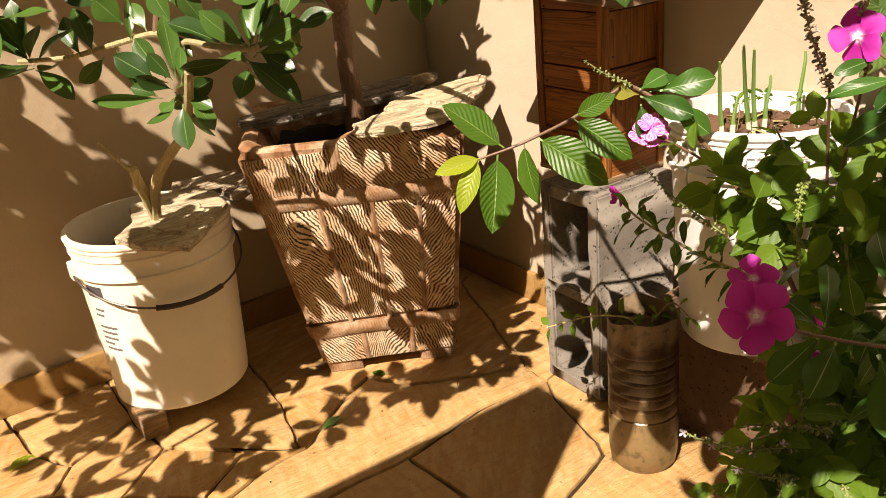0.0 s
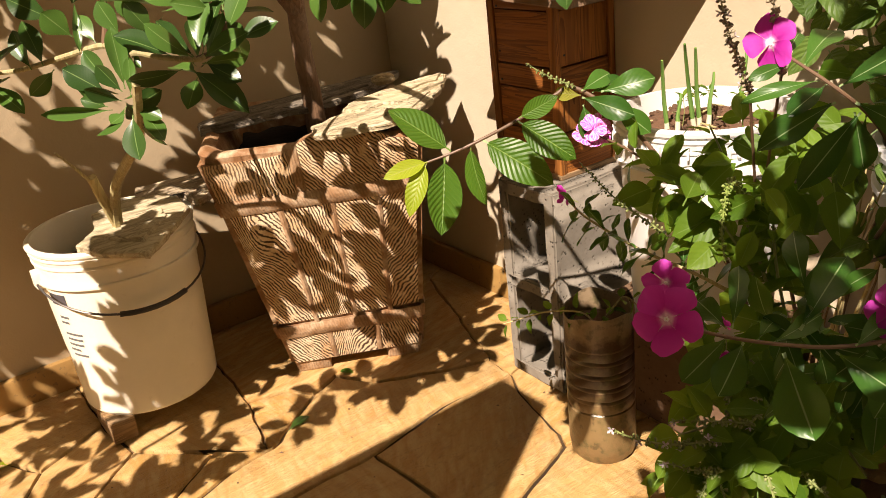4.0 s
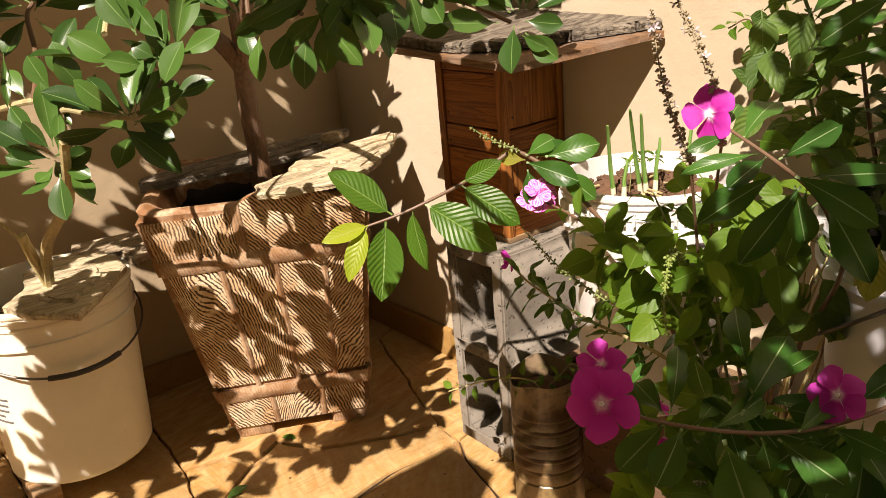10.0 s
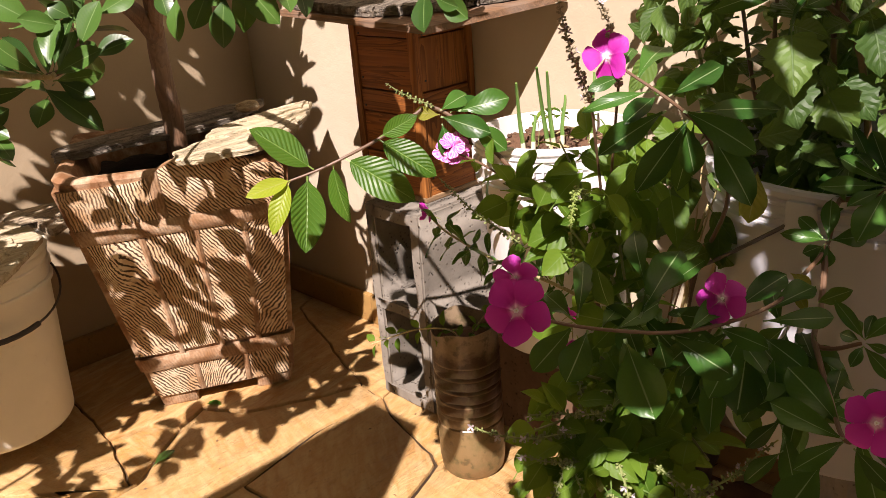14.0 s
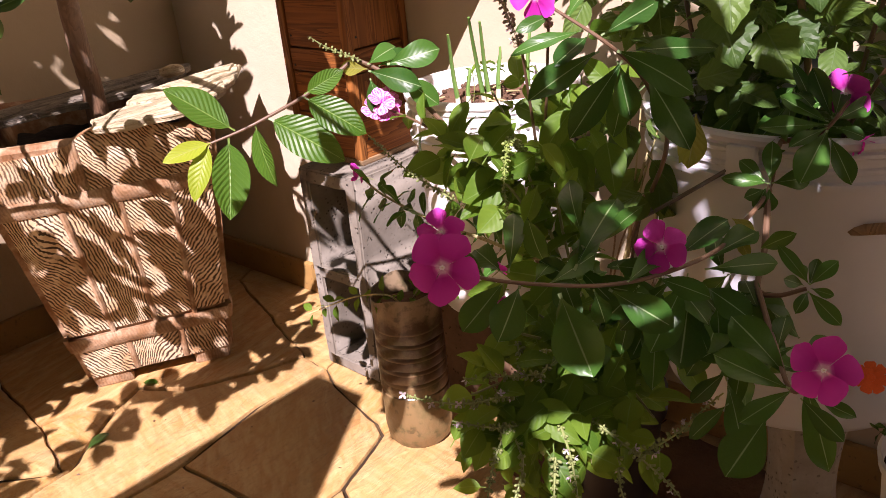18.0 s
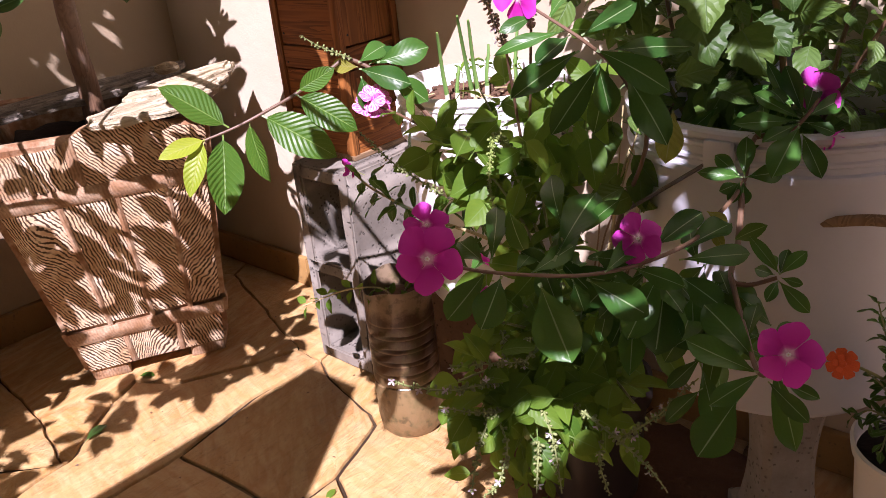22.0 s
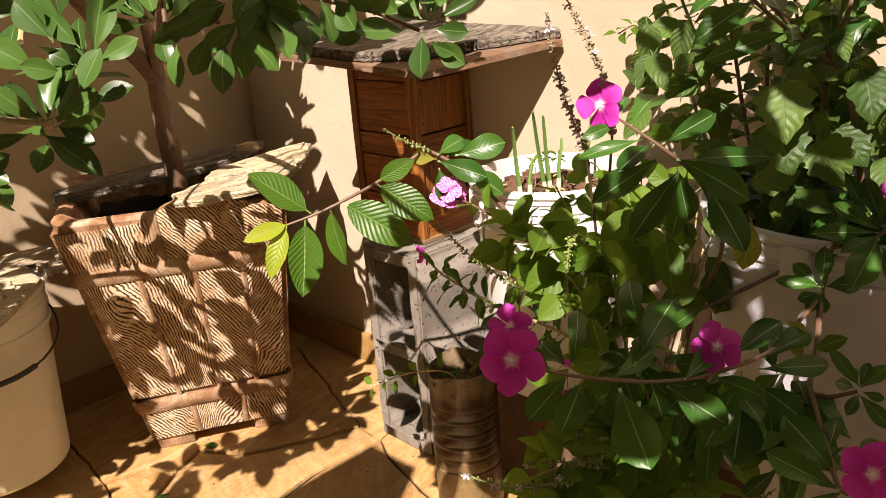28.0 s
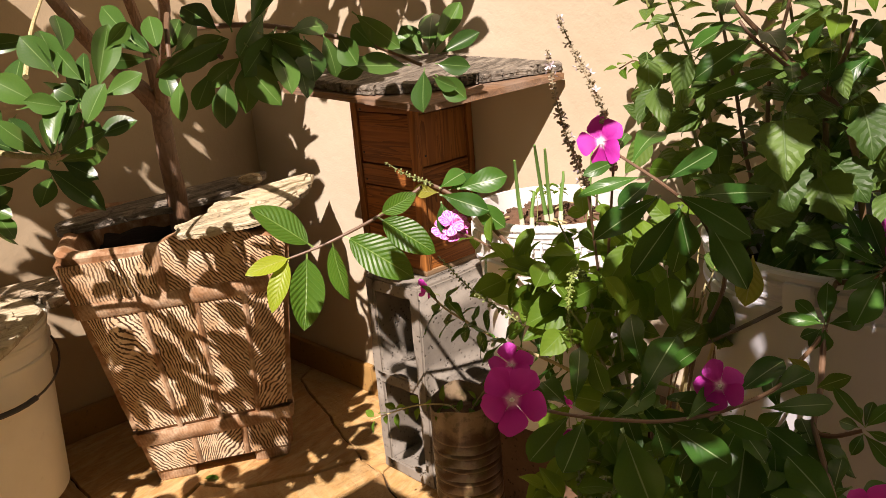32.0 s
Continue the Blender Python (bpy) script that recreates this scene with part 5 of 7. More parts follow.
# ---- plants ----
def planter_tree():
    rnd = random.Random(31)
    t = thing("ficus_tree", pose(0.781, 1.475, 0.415), "small glossy-leaved ficus tree growing from the brown planter", "tree")
    stem(t, "trunk", [(0.783, 1.475, 0.405), (0.781, 1.475, 0.47), (0.778, 1.468, 0.54), (0.764, 1.447, 0.615), (0.749, 1.414, 0.712)], 0.021, 0.0165, BARK, knots=0.06, sides=12)
    stem(t, "branch", [(0.751, 1.418, 0.70), (0.715, 1.40, 0.742), (0.682, 1.386, 0.772), (0.61, 1.333, 0.837), (0.55, 1.28, 0.90), (0.45, 1.20, 1.02), (0.30, 1.15, 1.2)], 0.0165, 0.008, BARK, knots=0.08, sides=10)
    stem(t, "branch", [(0.752, 1.42, 0.70), (0.735, 1.36, 0.76), (0.708, 1.28, 0.80), (0.66, 1.17, 0.85), (0.60, 1.05, 0.92), (0.50, 0.95, 1.1)], 0.013, 0.006, BARK, knots=0.08, sides=10)
    stem(t, "branch", [(0.75, 1.41, 0.72), (0.74, 1.42, 0.85), (0.66, 1.40, 1.05), (0.45, 1.36, 1.25)], 0.012, 0.006, BARK, sides=8)
    stem(t, "twig", [(0.66, 1.17, 0.85), (0.63, 1.04, 0.84), (0.617, 0.945, 0.812)], 0.005, 0.003, STEM)
    stem(t, "twig", [(0.63, 1.05, 0.85), (0.70, 0.96, 0.845), (0.80, 0.87, 0.81), (0.857, 0.824, 0.775)], 0.004, 0.0028, STEM)
    stem(t, "twig", [(0.61, 1.06, 0.87), (0.575, 1.0, 0.85), (0.558, 0.972, 0.818)], 0.004, 0.003, STEM)
    blades(t, "ficus", rnd, roll=0.75, rows=(
        (0.611, 0.914, 0.836, 0.550, 0.921, 0.811, 0.025),
        (0.594, 0.896, 0.794, 0.574, 0.890, 0.745, 0.027),
        (0.604, 0.887, 0.821, 0.616, 0.845, 0.769, 0.029),
        (0.615, 0.883, 0.830, 0.638, 0.851, 0.790, 0.028),
        (0.682, 0.850, 0.832, 0.676, 0.825, 0.792, 0.031),
        (0.644, 0.864, 0.833, 0.641, 0.832, 0.781, 0.029),
        (0.629, 0.882, 0.821, 0.602, 0.878, 0.763, 0.027),
        (0.586, 0.917, 0.802, 0.566, 0.928, 0.762, 0.024),
        (0.605, 0.919, 0.838, 0.581, 0.941, 0.819, 0.024),
        (0.632, 0.876, 0.841, 0.663, 0.831, 0.818, 0.025),
        (0.653, 0.863, 0.846, 0.607, 0.864, 0.801, 0.028),
        (0.607, 0.894, 0.844, 0.621, 0.932, 0.898, 0.025),
        (0.626, 0.883, 0.849, 0.673, 0.895, 0.895, 0.025),
    ))
    blades(t, "ficus", rnd, roll=0.75, rows=(
        (0.606, 0.920, 0.844, 0.591, 0.971, 0.881, 0.026),
        (0.668, 0.862, 0.837, 0.711, 0.848, 0.846, 0.024),
        (0.622, 0.898, 0.815, 0.582, 0.914, 0.787, 0.021),
        (0.674, 0.862, 0.816, 0.673, 0.843, 0.768, 0.024),
        (0.723, 0.834, 0.831, 0.726, 0.806, 0.798, 0.028),
        (0.708, 0.845, 0.833, 0.712, 0.826, 0.791, 0.025),
        (0.746, 0.828, 0.856, 0.776, 0.791, 0.815, 0.025),
        (0.588, 0.951, 0.826, 0.544, 0.959, 0.800, 0.024),
        (0.562, 0.957, 0.794, 0.546, 0.951, 0.752, 0.020),
        (0.659, 0.893, 0.866, 0.618, 0.891, 0.822, 0.028),
        (0.689, 0.865, 0.849, 0.646, 0.853, 0.809, 0.028),
        (0.846, 0.796, 0.790, 0.885, 0.830, 0.844, 0.027),
        (0.853, 0.793, 0.794, 0.905, 0.801, 0.840, 0.022),
    ))
    blades(t, "ficus", rnd, roll=0.75, rows=(
        (0.857, 0.789, 0.790, 0.893, 0.758, 0.808, 0.019),
        (0.841, 0.801, 0.792, 0.843, 0.837, 0.822, 0.025),
        (0.815, 0.801, 0.780, 0.752, 0.821, 0.785, 0.025),
        (0.829, 0.789, 0.775, 0.805, 0.775, 0.732, 0.028),
        (0.838, 0.779, 0.765, 0.852, 0.745, 0.738, 0.026),
        (0.834, 0.780, 0.762, 0.835, 0.749, 0.750, 0.016),
        (0.849, 0.789, 0.778, 0.872, 0.758, 0.772, 0.021),
        (0.844, 0.810, 0.789, 0.822, 0.845, 0.806, 0.024),
        (0.861, 0.800, 0.794, 0.894, 0.816, 0.827, 0.021),
        (0.778, 0.834, 0.799, 0.735, 0.843, 0.779, 0.026),
        (0.785, 0.831, 0.803, 0.777, 0.861, 0.832, 0.025),
        (0.580, 1.003, 0.813, 0.623, 0.955, 0.831, 0.028),
        (0.568, 1.012, 0.814, 0.604, 0.961, 0.815, 0.022),
    ))
    blades(t, "ficus", rnd, roll=0.75, rows=(
        (0.557, 1.021, 0.817, 0.511, 1.040, 0.817, 0.019),
        (0.561, 1.019, 0.820, 0.545, 1.054, 0.846, 0.022),
        (0.567, 1.015, 0.820, 0.579, 1.050, 0.864, 0.023),
        (0.573, 1.011, 0.820, 0.607, 1.028, 0.857, 0.023),
        (0.564, 1.017, 0.819, 0.540, 1.075, 0.860, 0.026),
        (0.579, 1.006, 0.819, 0.620, 1.003, 0.851, 0.024),
        (0.547, 1.036, 0.837, 0.530, 1.079, 0.883, 0.025),
        (0.566, 1.010, 0.806, 0.560, 0.989, 0.774, 0.019),
    ))
    # the higher crown, out of view, filled in by the shade it should cast
    items = []
    zones = ((150, (-0.6, 0.66), (1.04, 1.62), (1.03, 1.6)), (22, (0.5, 0.95), (1.0, 1.45), (1.02, 1.4)), (12, (0.45, 0.8), (0.7, 0.98), (1.03, 1.35)), (10, (-0.5, 0.05), (0.6, 0.95), (1.05, 1.45)), (13, (-0.95, -0.45), (0.6, 1.05), (0.95, 1.2)), (12, (0.08, 0.37), (0.2, 0.62), (1.05, 1.17)), (34, (-1.05, -0.45), (1.05, 1.6), (1.0, 1.45)))
    for n, xs, ys, zs in zones:
        for _ in range(n):
            p = Vector((rnd.uniform(*xs), rnd.uniform(*ys), rnd.uniform(*zs)))
            # clusters left out to keep the east wall, planter and bucket sunlit
            e = p + SUN_WAY * ((WX - p.x) / SUN_WAY.x)
            f = p + SUN_WAY * ((1.33 - p.y) / SUN_WAY.y)
            q = p + SUN_WAY * ((0.78 - p.y) / SUN_WAY.y)
            g = p + SUN_WAY * ((1.44 - p.y) / SUN_WAY.y)
            n_wall = p + SUN_WAY * ((WY - p.y) / SUN_WAY.y)
            if 0.22 < n_wall.x < 0.62 and 0.32 < n_wall.z < 0.64 and int(p.x * 1000) % 3:
                continue
            if (1.25 < e.y < 1.55 and 0.28 < e.z < 0.70) or (0.42 < f.x < 1.04 and -0.05 < f.z < 0.66 and p.y < 1.4) or (0.44 < q.x < 0.84 and 0.42 < q.z < 0.74 and p.y < 0.7) or (0.18 < g.x < 0.5 and 0.0 < g.z < 0.42 and p.y < 1.4 and g.x < 0.30):
                continue
            slab = p + SUN_WAY * ((0.39 - p.z) / SUN_WAY.z)
            open_wall = (0.29 < slab.x < 0.50 and 1.33 < slab.y < 1.55) or 0.47 < n_wall.x < 0.66 and 0.20 < n_wall.z < 0.47
            rosette(t, "ficus", p, (rnd.uniform(-0.6, 0.3), rnd.uniform(-0.6, 0.2), 0.8), 11, 0.08, rnd, 25, 105, [] if open_wall else items)
    # leaf clusters added out of view, sunward of spots to be shaded
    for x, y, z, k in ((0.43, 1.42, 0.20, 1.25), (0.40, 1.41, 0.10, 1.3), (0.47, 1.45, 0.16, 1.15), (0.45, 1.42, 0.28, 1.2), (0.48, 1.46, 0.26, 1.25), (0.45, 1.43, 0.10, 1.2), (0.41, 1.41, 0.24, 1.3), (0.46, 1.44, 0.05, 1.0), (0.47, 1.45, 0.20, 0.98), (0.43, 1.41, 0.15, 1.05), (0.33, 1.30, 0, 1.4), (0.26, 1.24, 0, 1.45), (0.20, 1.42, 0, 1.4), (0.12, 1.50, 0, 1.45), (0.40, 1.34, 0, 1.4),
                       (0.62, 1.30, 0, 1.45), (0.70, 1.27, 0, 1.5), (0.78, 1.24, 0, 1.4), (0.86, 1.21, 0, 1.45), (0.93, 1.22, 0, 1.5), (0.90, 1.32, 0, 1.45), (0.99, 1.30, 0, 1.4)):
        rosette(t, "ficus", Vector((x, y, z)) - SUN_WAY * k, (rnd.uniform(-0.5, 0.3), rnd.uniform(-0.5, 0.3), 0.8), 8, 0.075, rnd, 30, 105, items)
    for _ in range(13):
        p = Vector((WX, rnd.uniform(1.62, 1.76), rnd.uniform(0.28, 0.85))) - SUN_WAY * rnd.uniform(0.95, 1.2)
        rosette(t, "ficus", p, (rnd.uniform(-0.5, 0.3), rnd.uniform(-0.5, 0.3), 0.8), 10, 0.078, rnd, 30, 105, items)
    # unseen branch and clusters overhead, added to shade the near plants
    stem(t, "branch", [(0.22, 0.30, 1.18), (0.12, 0.05, 1.30), (0.02, -0.20, 1.38)], 0.005, 0.003, BARK)
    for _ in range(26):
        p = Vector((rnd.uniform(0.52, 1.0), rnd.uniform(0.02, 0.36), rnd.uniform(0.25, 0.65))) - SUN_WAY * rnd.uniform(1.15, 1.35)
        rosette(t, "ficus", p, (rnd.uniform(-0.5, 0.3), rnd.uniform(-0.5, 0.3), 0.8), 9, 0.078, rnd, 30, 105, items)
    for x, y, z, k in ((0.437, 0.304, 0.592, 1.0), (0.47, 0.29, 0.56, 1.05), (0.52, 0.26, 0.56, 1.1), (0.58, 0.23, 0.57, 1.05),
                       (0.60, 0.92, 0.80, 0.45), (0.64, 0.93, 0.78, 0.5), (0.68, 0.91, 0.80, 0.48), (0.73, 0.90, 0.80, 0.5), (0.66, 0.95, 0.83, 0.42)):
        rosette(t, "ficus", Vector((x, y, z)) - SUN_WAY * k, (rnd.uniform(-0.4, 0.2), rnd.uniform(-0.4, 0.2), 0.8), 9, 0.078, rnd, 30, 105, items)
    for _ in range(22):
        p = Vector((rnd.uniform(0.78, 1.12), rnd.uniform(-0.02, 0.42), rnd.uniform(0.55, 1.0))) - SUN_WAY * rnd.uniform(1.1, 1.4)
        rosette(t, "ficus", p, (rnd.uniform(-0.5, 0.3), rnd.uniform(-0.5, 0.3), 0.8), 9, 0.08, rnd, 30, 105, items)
    # unseen branches added to carry these clusters
    stem(t, "branch", [(0.50, 0.95, 1.1), (0.40, 0.78, 1.14), (0.28, 0.52, 1.14), (0.22, 0.30, 1.18)], 0.006, 0.003, BARK)
    stem(t, "branch", [(0.30, 1.15, 1.2), (-0.1, 1.0, 1.2), (-0.5, 0.85, 1.12), (-0.85, 0.8, 1.08)], 0.008, 0.003, BARK)
    for p in ((0.29, 0.72, 1.17), (0.34, 0.78, 1.20), (0.39, 0.74, 1.15), (0.41, 0.82, 1.22), (0.33, 0.69, 1.22), (0.45, 0.78, 1.18)):
        rosette(t, "ficus", p, (rnd.uniform(-0.4, 0.2), rnd.uniform(-0.4, 0.2), 0.8), 12, 0.08, rnd, 35, 105, items)
    # clusters added out of view to shade the bottle
    for p in ((0.14, 0.36, 1.06), (0.17, 0.29, 1.08), (0.11, 0.33, 1.05), (0.19, 0.39, 1.05), (0.15, 0.25, 1.09)):
        rosette(t, "ficus", p, (rnd.uniform(-0.4, 0.2), rnd.uniform(-0.4, 0.2), 0.8), 12, 0.08, rnd, 35, 105, items)
    # clusters added out of view to shade the low basil
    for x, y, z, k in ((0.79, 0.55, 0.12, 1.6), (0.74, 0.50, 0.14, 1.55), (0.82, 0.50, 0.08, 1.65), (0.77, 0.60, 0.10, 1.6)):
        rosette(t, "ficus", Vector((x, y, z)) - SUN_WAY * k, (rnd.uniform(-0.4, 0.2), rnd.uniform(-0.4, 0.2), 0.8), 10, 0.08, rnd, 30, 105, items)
    joined("crown", t, items, rnd, "upper crown of glossy leaves, with unseen clusters added to cast shade")
    for k in range(9):
        a = Vector((0.45, 1.2, 1.02)).lerp(Vector((0.45, 1.36, 1.25)), rnd.random())
        b = Vector((rnd.uniform(-0.4, 0.6), rnd.uniform(1.08, 1.55), rnd.uniform(1.15, 1.5)))
        stem(t, "twig", [a, (a + b) / 2 + Vector((0, 0, 0.06)), b], 0.006, 0.003, BARK)


def bucket_tree():
    rnd = random.Random(8)
    t = thing("ficus_tree", pose(0.36, 1.49, 0.31), "young ficus with pale stem rooted in the cream bucket", "tree")
    stem(t, "trunk", [(0.36, 1.50, 0.30), (0.356, 1.44, 0.41), (0.352, 1.375, 0.482), (0.361, 1.302, 0.537), (0.359, 1.20, 0.589), (0.335, 1.08, 0.65), (0.328, 1.03, 0.70)], 0.0098, 0.0055, PALEBARK, knots=0.1)
    stem(t, "stump", [(0.357, 1.45, 0.40), (0.338, 1.415, 0.455), (0.325, 1.398, 0.505)], 0.0085, 0.0075, PALEBARK, knots=0.1)
    stem(t, "twig", [(0.328, 1.40, 0.49), (0.305, 1.392, 0.525), (0.28, 1.386, 0.56)], 0.003, 0.0018, PALEBARK)
    stem(t, "branch", [(0.347, 1.087, 0.682), (0.354, 1.111, 0.723), (0.373, 1.046, 0.721), (0.395, 0.991, 0.719), (0.404, 0.986, 0.722)], 0.0045, 0.003, PALEBARK)
    stem(t, "branch", [(0.395, 0.991, 0.719), (0.419, 0.990, 0.726), (0.445, 0.996, 0.753), (0.465, 0.995, 0.785)], 0.004, 0.0026, STEM)
    stem(t, "branch", [(0.356, 1.121, 0.721), (0.335, 1.155, 0.735), (0.292, 1.194, 0.726), (0.240, 1.238, 0.714), (0.185, 1.289, 0.713)], 0.0045, 0.003, PALEBARK)
    stem(t, "branch", [(0.335, 1.155, 0.735), (0.365, 1.217, 0.781), (0.388, 1.310, 0.830), (0.403, 1.320, 0.849)], 0.0042, 0.003, STEM)
    stem(t, "twig", [(0.412, 1.067, 0.811), (0.454, 1.137, 0.862), (0.492, 1.178, 0.904)], 0.004, 0.002, PALEBARK)
    blades(t, "ficus", rnd, roll=0.75, rows=(
        (0.397, 0.991, 0.722, 0.426, 1.021, 0.782, 0.022),
        (0.402, 0.988, 0.724, 0.440, 1.009, 0.777, 0.015),
        (0.392, 0.994, 0.722, 0.353, 1.010, 0.756, 0.023),
        (0.375, 1.020, 0.725, 0.331, 1.038, 0.756, 0.025),
        (0.400, 0.988, 0.719, 0.434, 0.948, 0.743, 0.023),
        (0.402, 0.985, 0.715, 0.422, 0.950, 0.695, 0.018),
        (0.386, 0.994, 0.710, 0.412, 0.935, 0.672, 0.026),
        (0.397, 1.003, 0.721, 0.380, 1.043, 0.757, 0.020),
        (0.378, 0.999, 0.710, 0.327, 1.018, 0.701, 0.018),
        (0.400, 0.999, 0.717, 0.413, 1.042, 0.748, 0.018),
        (0.408, 0.994, 0.717, 0.446, 1.022, 0.754, 0.020),
        (0.399, 0.986, 0.714, 0.433, 0.951, 0.717, 0.019),
        (0.467, 0.994, 0.786, 0.500, 1.022, 0.848, 0.030),
    ))
    blades(t, "ficus", rnd, roll=0.75, rows=(
        (0.437, 0.985, 0.744, 0.460, 0.974, 0.789, 0.026),
        (0.468, 0.991, 0.780, 0.503, 0.962, 0.800, 0.021),
        (0.458, 1.005, 0.799, 0.447, 1.038, 0.831, 0.023),
        (0.438, 1.037, 0.811, 0.416, 1.055, 0.851, 0.030),
        (0.412, 1.028, 0.776, 0.372, 1.044, 0.810, 0.029),
        (0.453, 1.035, 0.833, 0.464, 1.057, 0.875, 0.026),
        (0.435, 1.025, 0.808, 0.445, 1.064, 0.859, 0.027),
        (0.457, 0.999, 0.783, 0.471, 1.033, 0.826, 0.020),
        (0.446, 1.006, 0.780, 0.428, 1.012, 0.795, 0.018),
        (0.443, 0.976, 0.734, 0.476, 0.948, 0.751, 0.022),
        (0.435, 1.010, 0.771, 0.397, 1.016, 0.784, 0.021),
        (0.493, 1.009, 0.836, 0.518, 1.002, 0.861, 0.021),
        (0.309, 1.100, 0.684, 0.277, 1.122, 0.714, 0.026),
    ))
    blades(t, "ficus", rnd, roll=0.75, rows=(
        (0.319, 1.095, 0.687, 0.300, 1.125, 0.728, 0.025),
        (0.325, 1.089, 0.683, 0.310, 1.100, 0.714, 0.019),
        (0.329, 1.088, 0.686, 0.338, 1.119, 0.746, 0.022),
        (0.329, 1.072, 0.679, 0.343, 1.091, 0.719, 0.012),
        (0.306, 1.082, 0.665, 0.242, 1.104, 0.673, 0.014),
        (0.305, 1.097, 0.667, 0.282, 1.105, 0.680, 0.016),
        (0.326, 1.068, 0.665, 0.351, 1.044, 0.679, 0.020),
        (0.324, 1.066, 0.656, 0.311, 1.046, 0.616, 0.027),
        (0.334, 1.062, 0.661, 0.344, 1.032, 0.637, 0.020),
        (0.318, 1.072, 0.660, 0.300, 1.069, 0.652, 0.016),
        (0.329, 1.067, 0.666, 0.348, 1.047, 0.650, 0.017),
        (0.319, 1.077, 0.674, 0.287, 1.083, 0.695, 0.018),
        (0.291, 1.201, 0.774, 0.255, 1.224, 0.801, 0.027),
    ))
    blades(t, "ficus", rnd, roll=0.75, rows=(
        (0.305, 1.182, 0.750, 0.281, 1.185, 0.780, 0.030),
        (0.353, 1.134, 0.746, 0.339, 1.146, 0.783, 0.025),
        (0.376, 1.120, 0.751, 0.363, 1.121, 0.794, 0.027),
        (0.361, 1.152, 0.773, 0.399, 1.158, 0.821, 0.020),
        (0.384, 1.099, 0.744, 0.363, 1.102, 0.780, 0.028),
        (0.327, 1.162, 0.739, 0.319, 1.181, 0.771, 0.018),
        (0.265, 1.209, 0.717, 0.260, 1.220, 0.767, 0.021),
        (0.251, 1.218, 0.714, 0.244, 1.240, 0.757, 0.021),
        (0.323, 1.200, 0.795, 0.309, 1.176, 0.743, 0.009),
        (0.273, 1.189, 0.713, 0.243, 1.188, 0.690, 0.022),
        (0.333, 1.144, 0.737, 0.354, 1.108, 0.715, 0.019),
        (0.288, 1.182, 0.720, 0.294, 1.150, 0.685, 0.018),
    ))
    blades(t, "ficus", rnd, roll=0.75, rows=(
        (0.389, 1.329, 0.846, 0.335, 1.342, 0.848, 0.023),
        (0.402, 1.319, 0.845, 0.365, 1.365, 0.895, 0.025),
        (0.407, 1.315, 0.842, 0.463, 1.254, 0.851, 0.023),
        (0.388, 1.310, 0.830, 0.351, 1.308, 0.793, 0.025),
        (0.404, 1.321, 0.853, 0.416, 1.360, 0.905, 0.019),
        (0.412, 1.315, 0.852, 0.450, 1.333, 0.898, 0.020),
        (0.396, 1.363, 0.878, 0.335, 1.399, 0.895, 0.022),
        (0.420, 1.313, 0.859, 0.457, 1.296, 0.882, 0.022),
    ))
    for at, ax, n in (((0.410, 1.038, 0.703), (0.1, -0.1, 0.9), 7), ((0.465, 1.051, 0.764), (0.1, -0.1, 0.8), 8), ((0.332, 1.112, 0.655), (0, -0.1, -0.6), 7), ((0.406, 1.111, 0.781), (0, 0, 0.7), 6), ((0.410, 1.351, 0.842), (0, -0.2, 0.7), 6)):
        rosette(t, "ficus", at, ax, n - 2, 0.066, rnd, 40, 120)
    for at in ((0.18, 1.19, 0.73), (0.14, 1.12, 0.80)):
        rosette(t, "ficus", at, (-0.3, -0.2, 0.7), 10, 0.078, rnd, 12, 115)



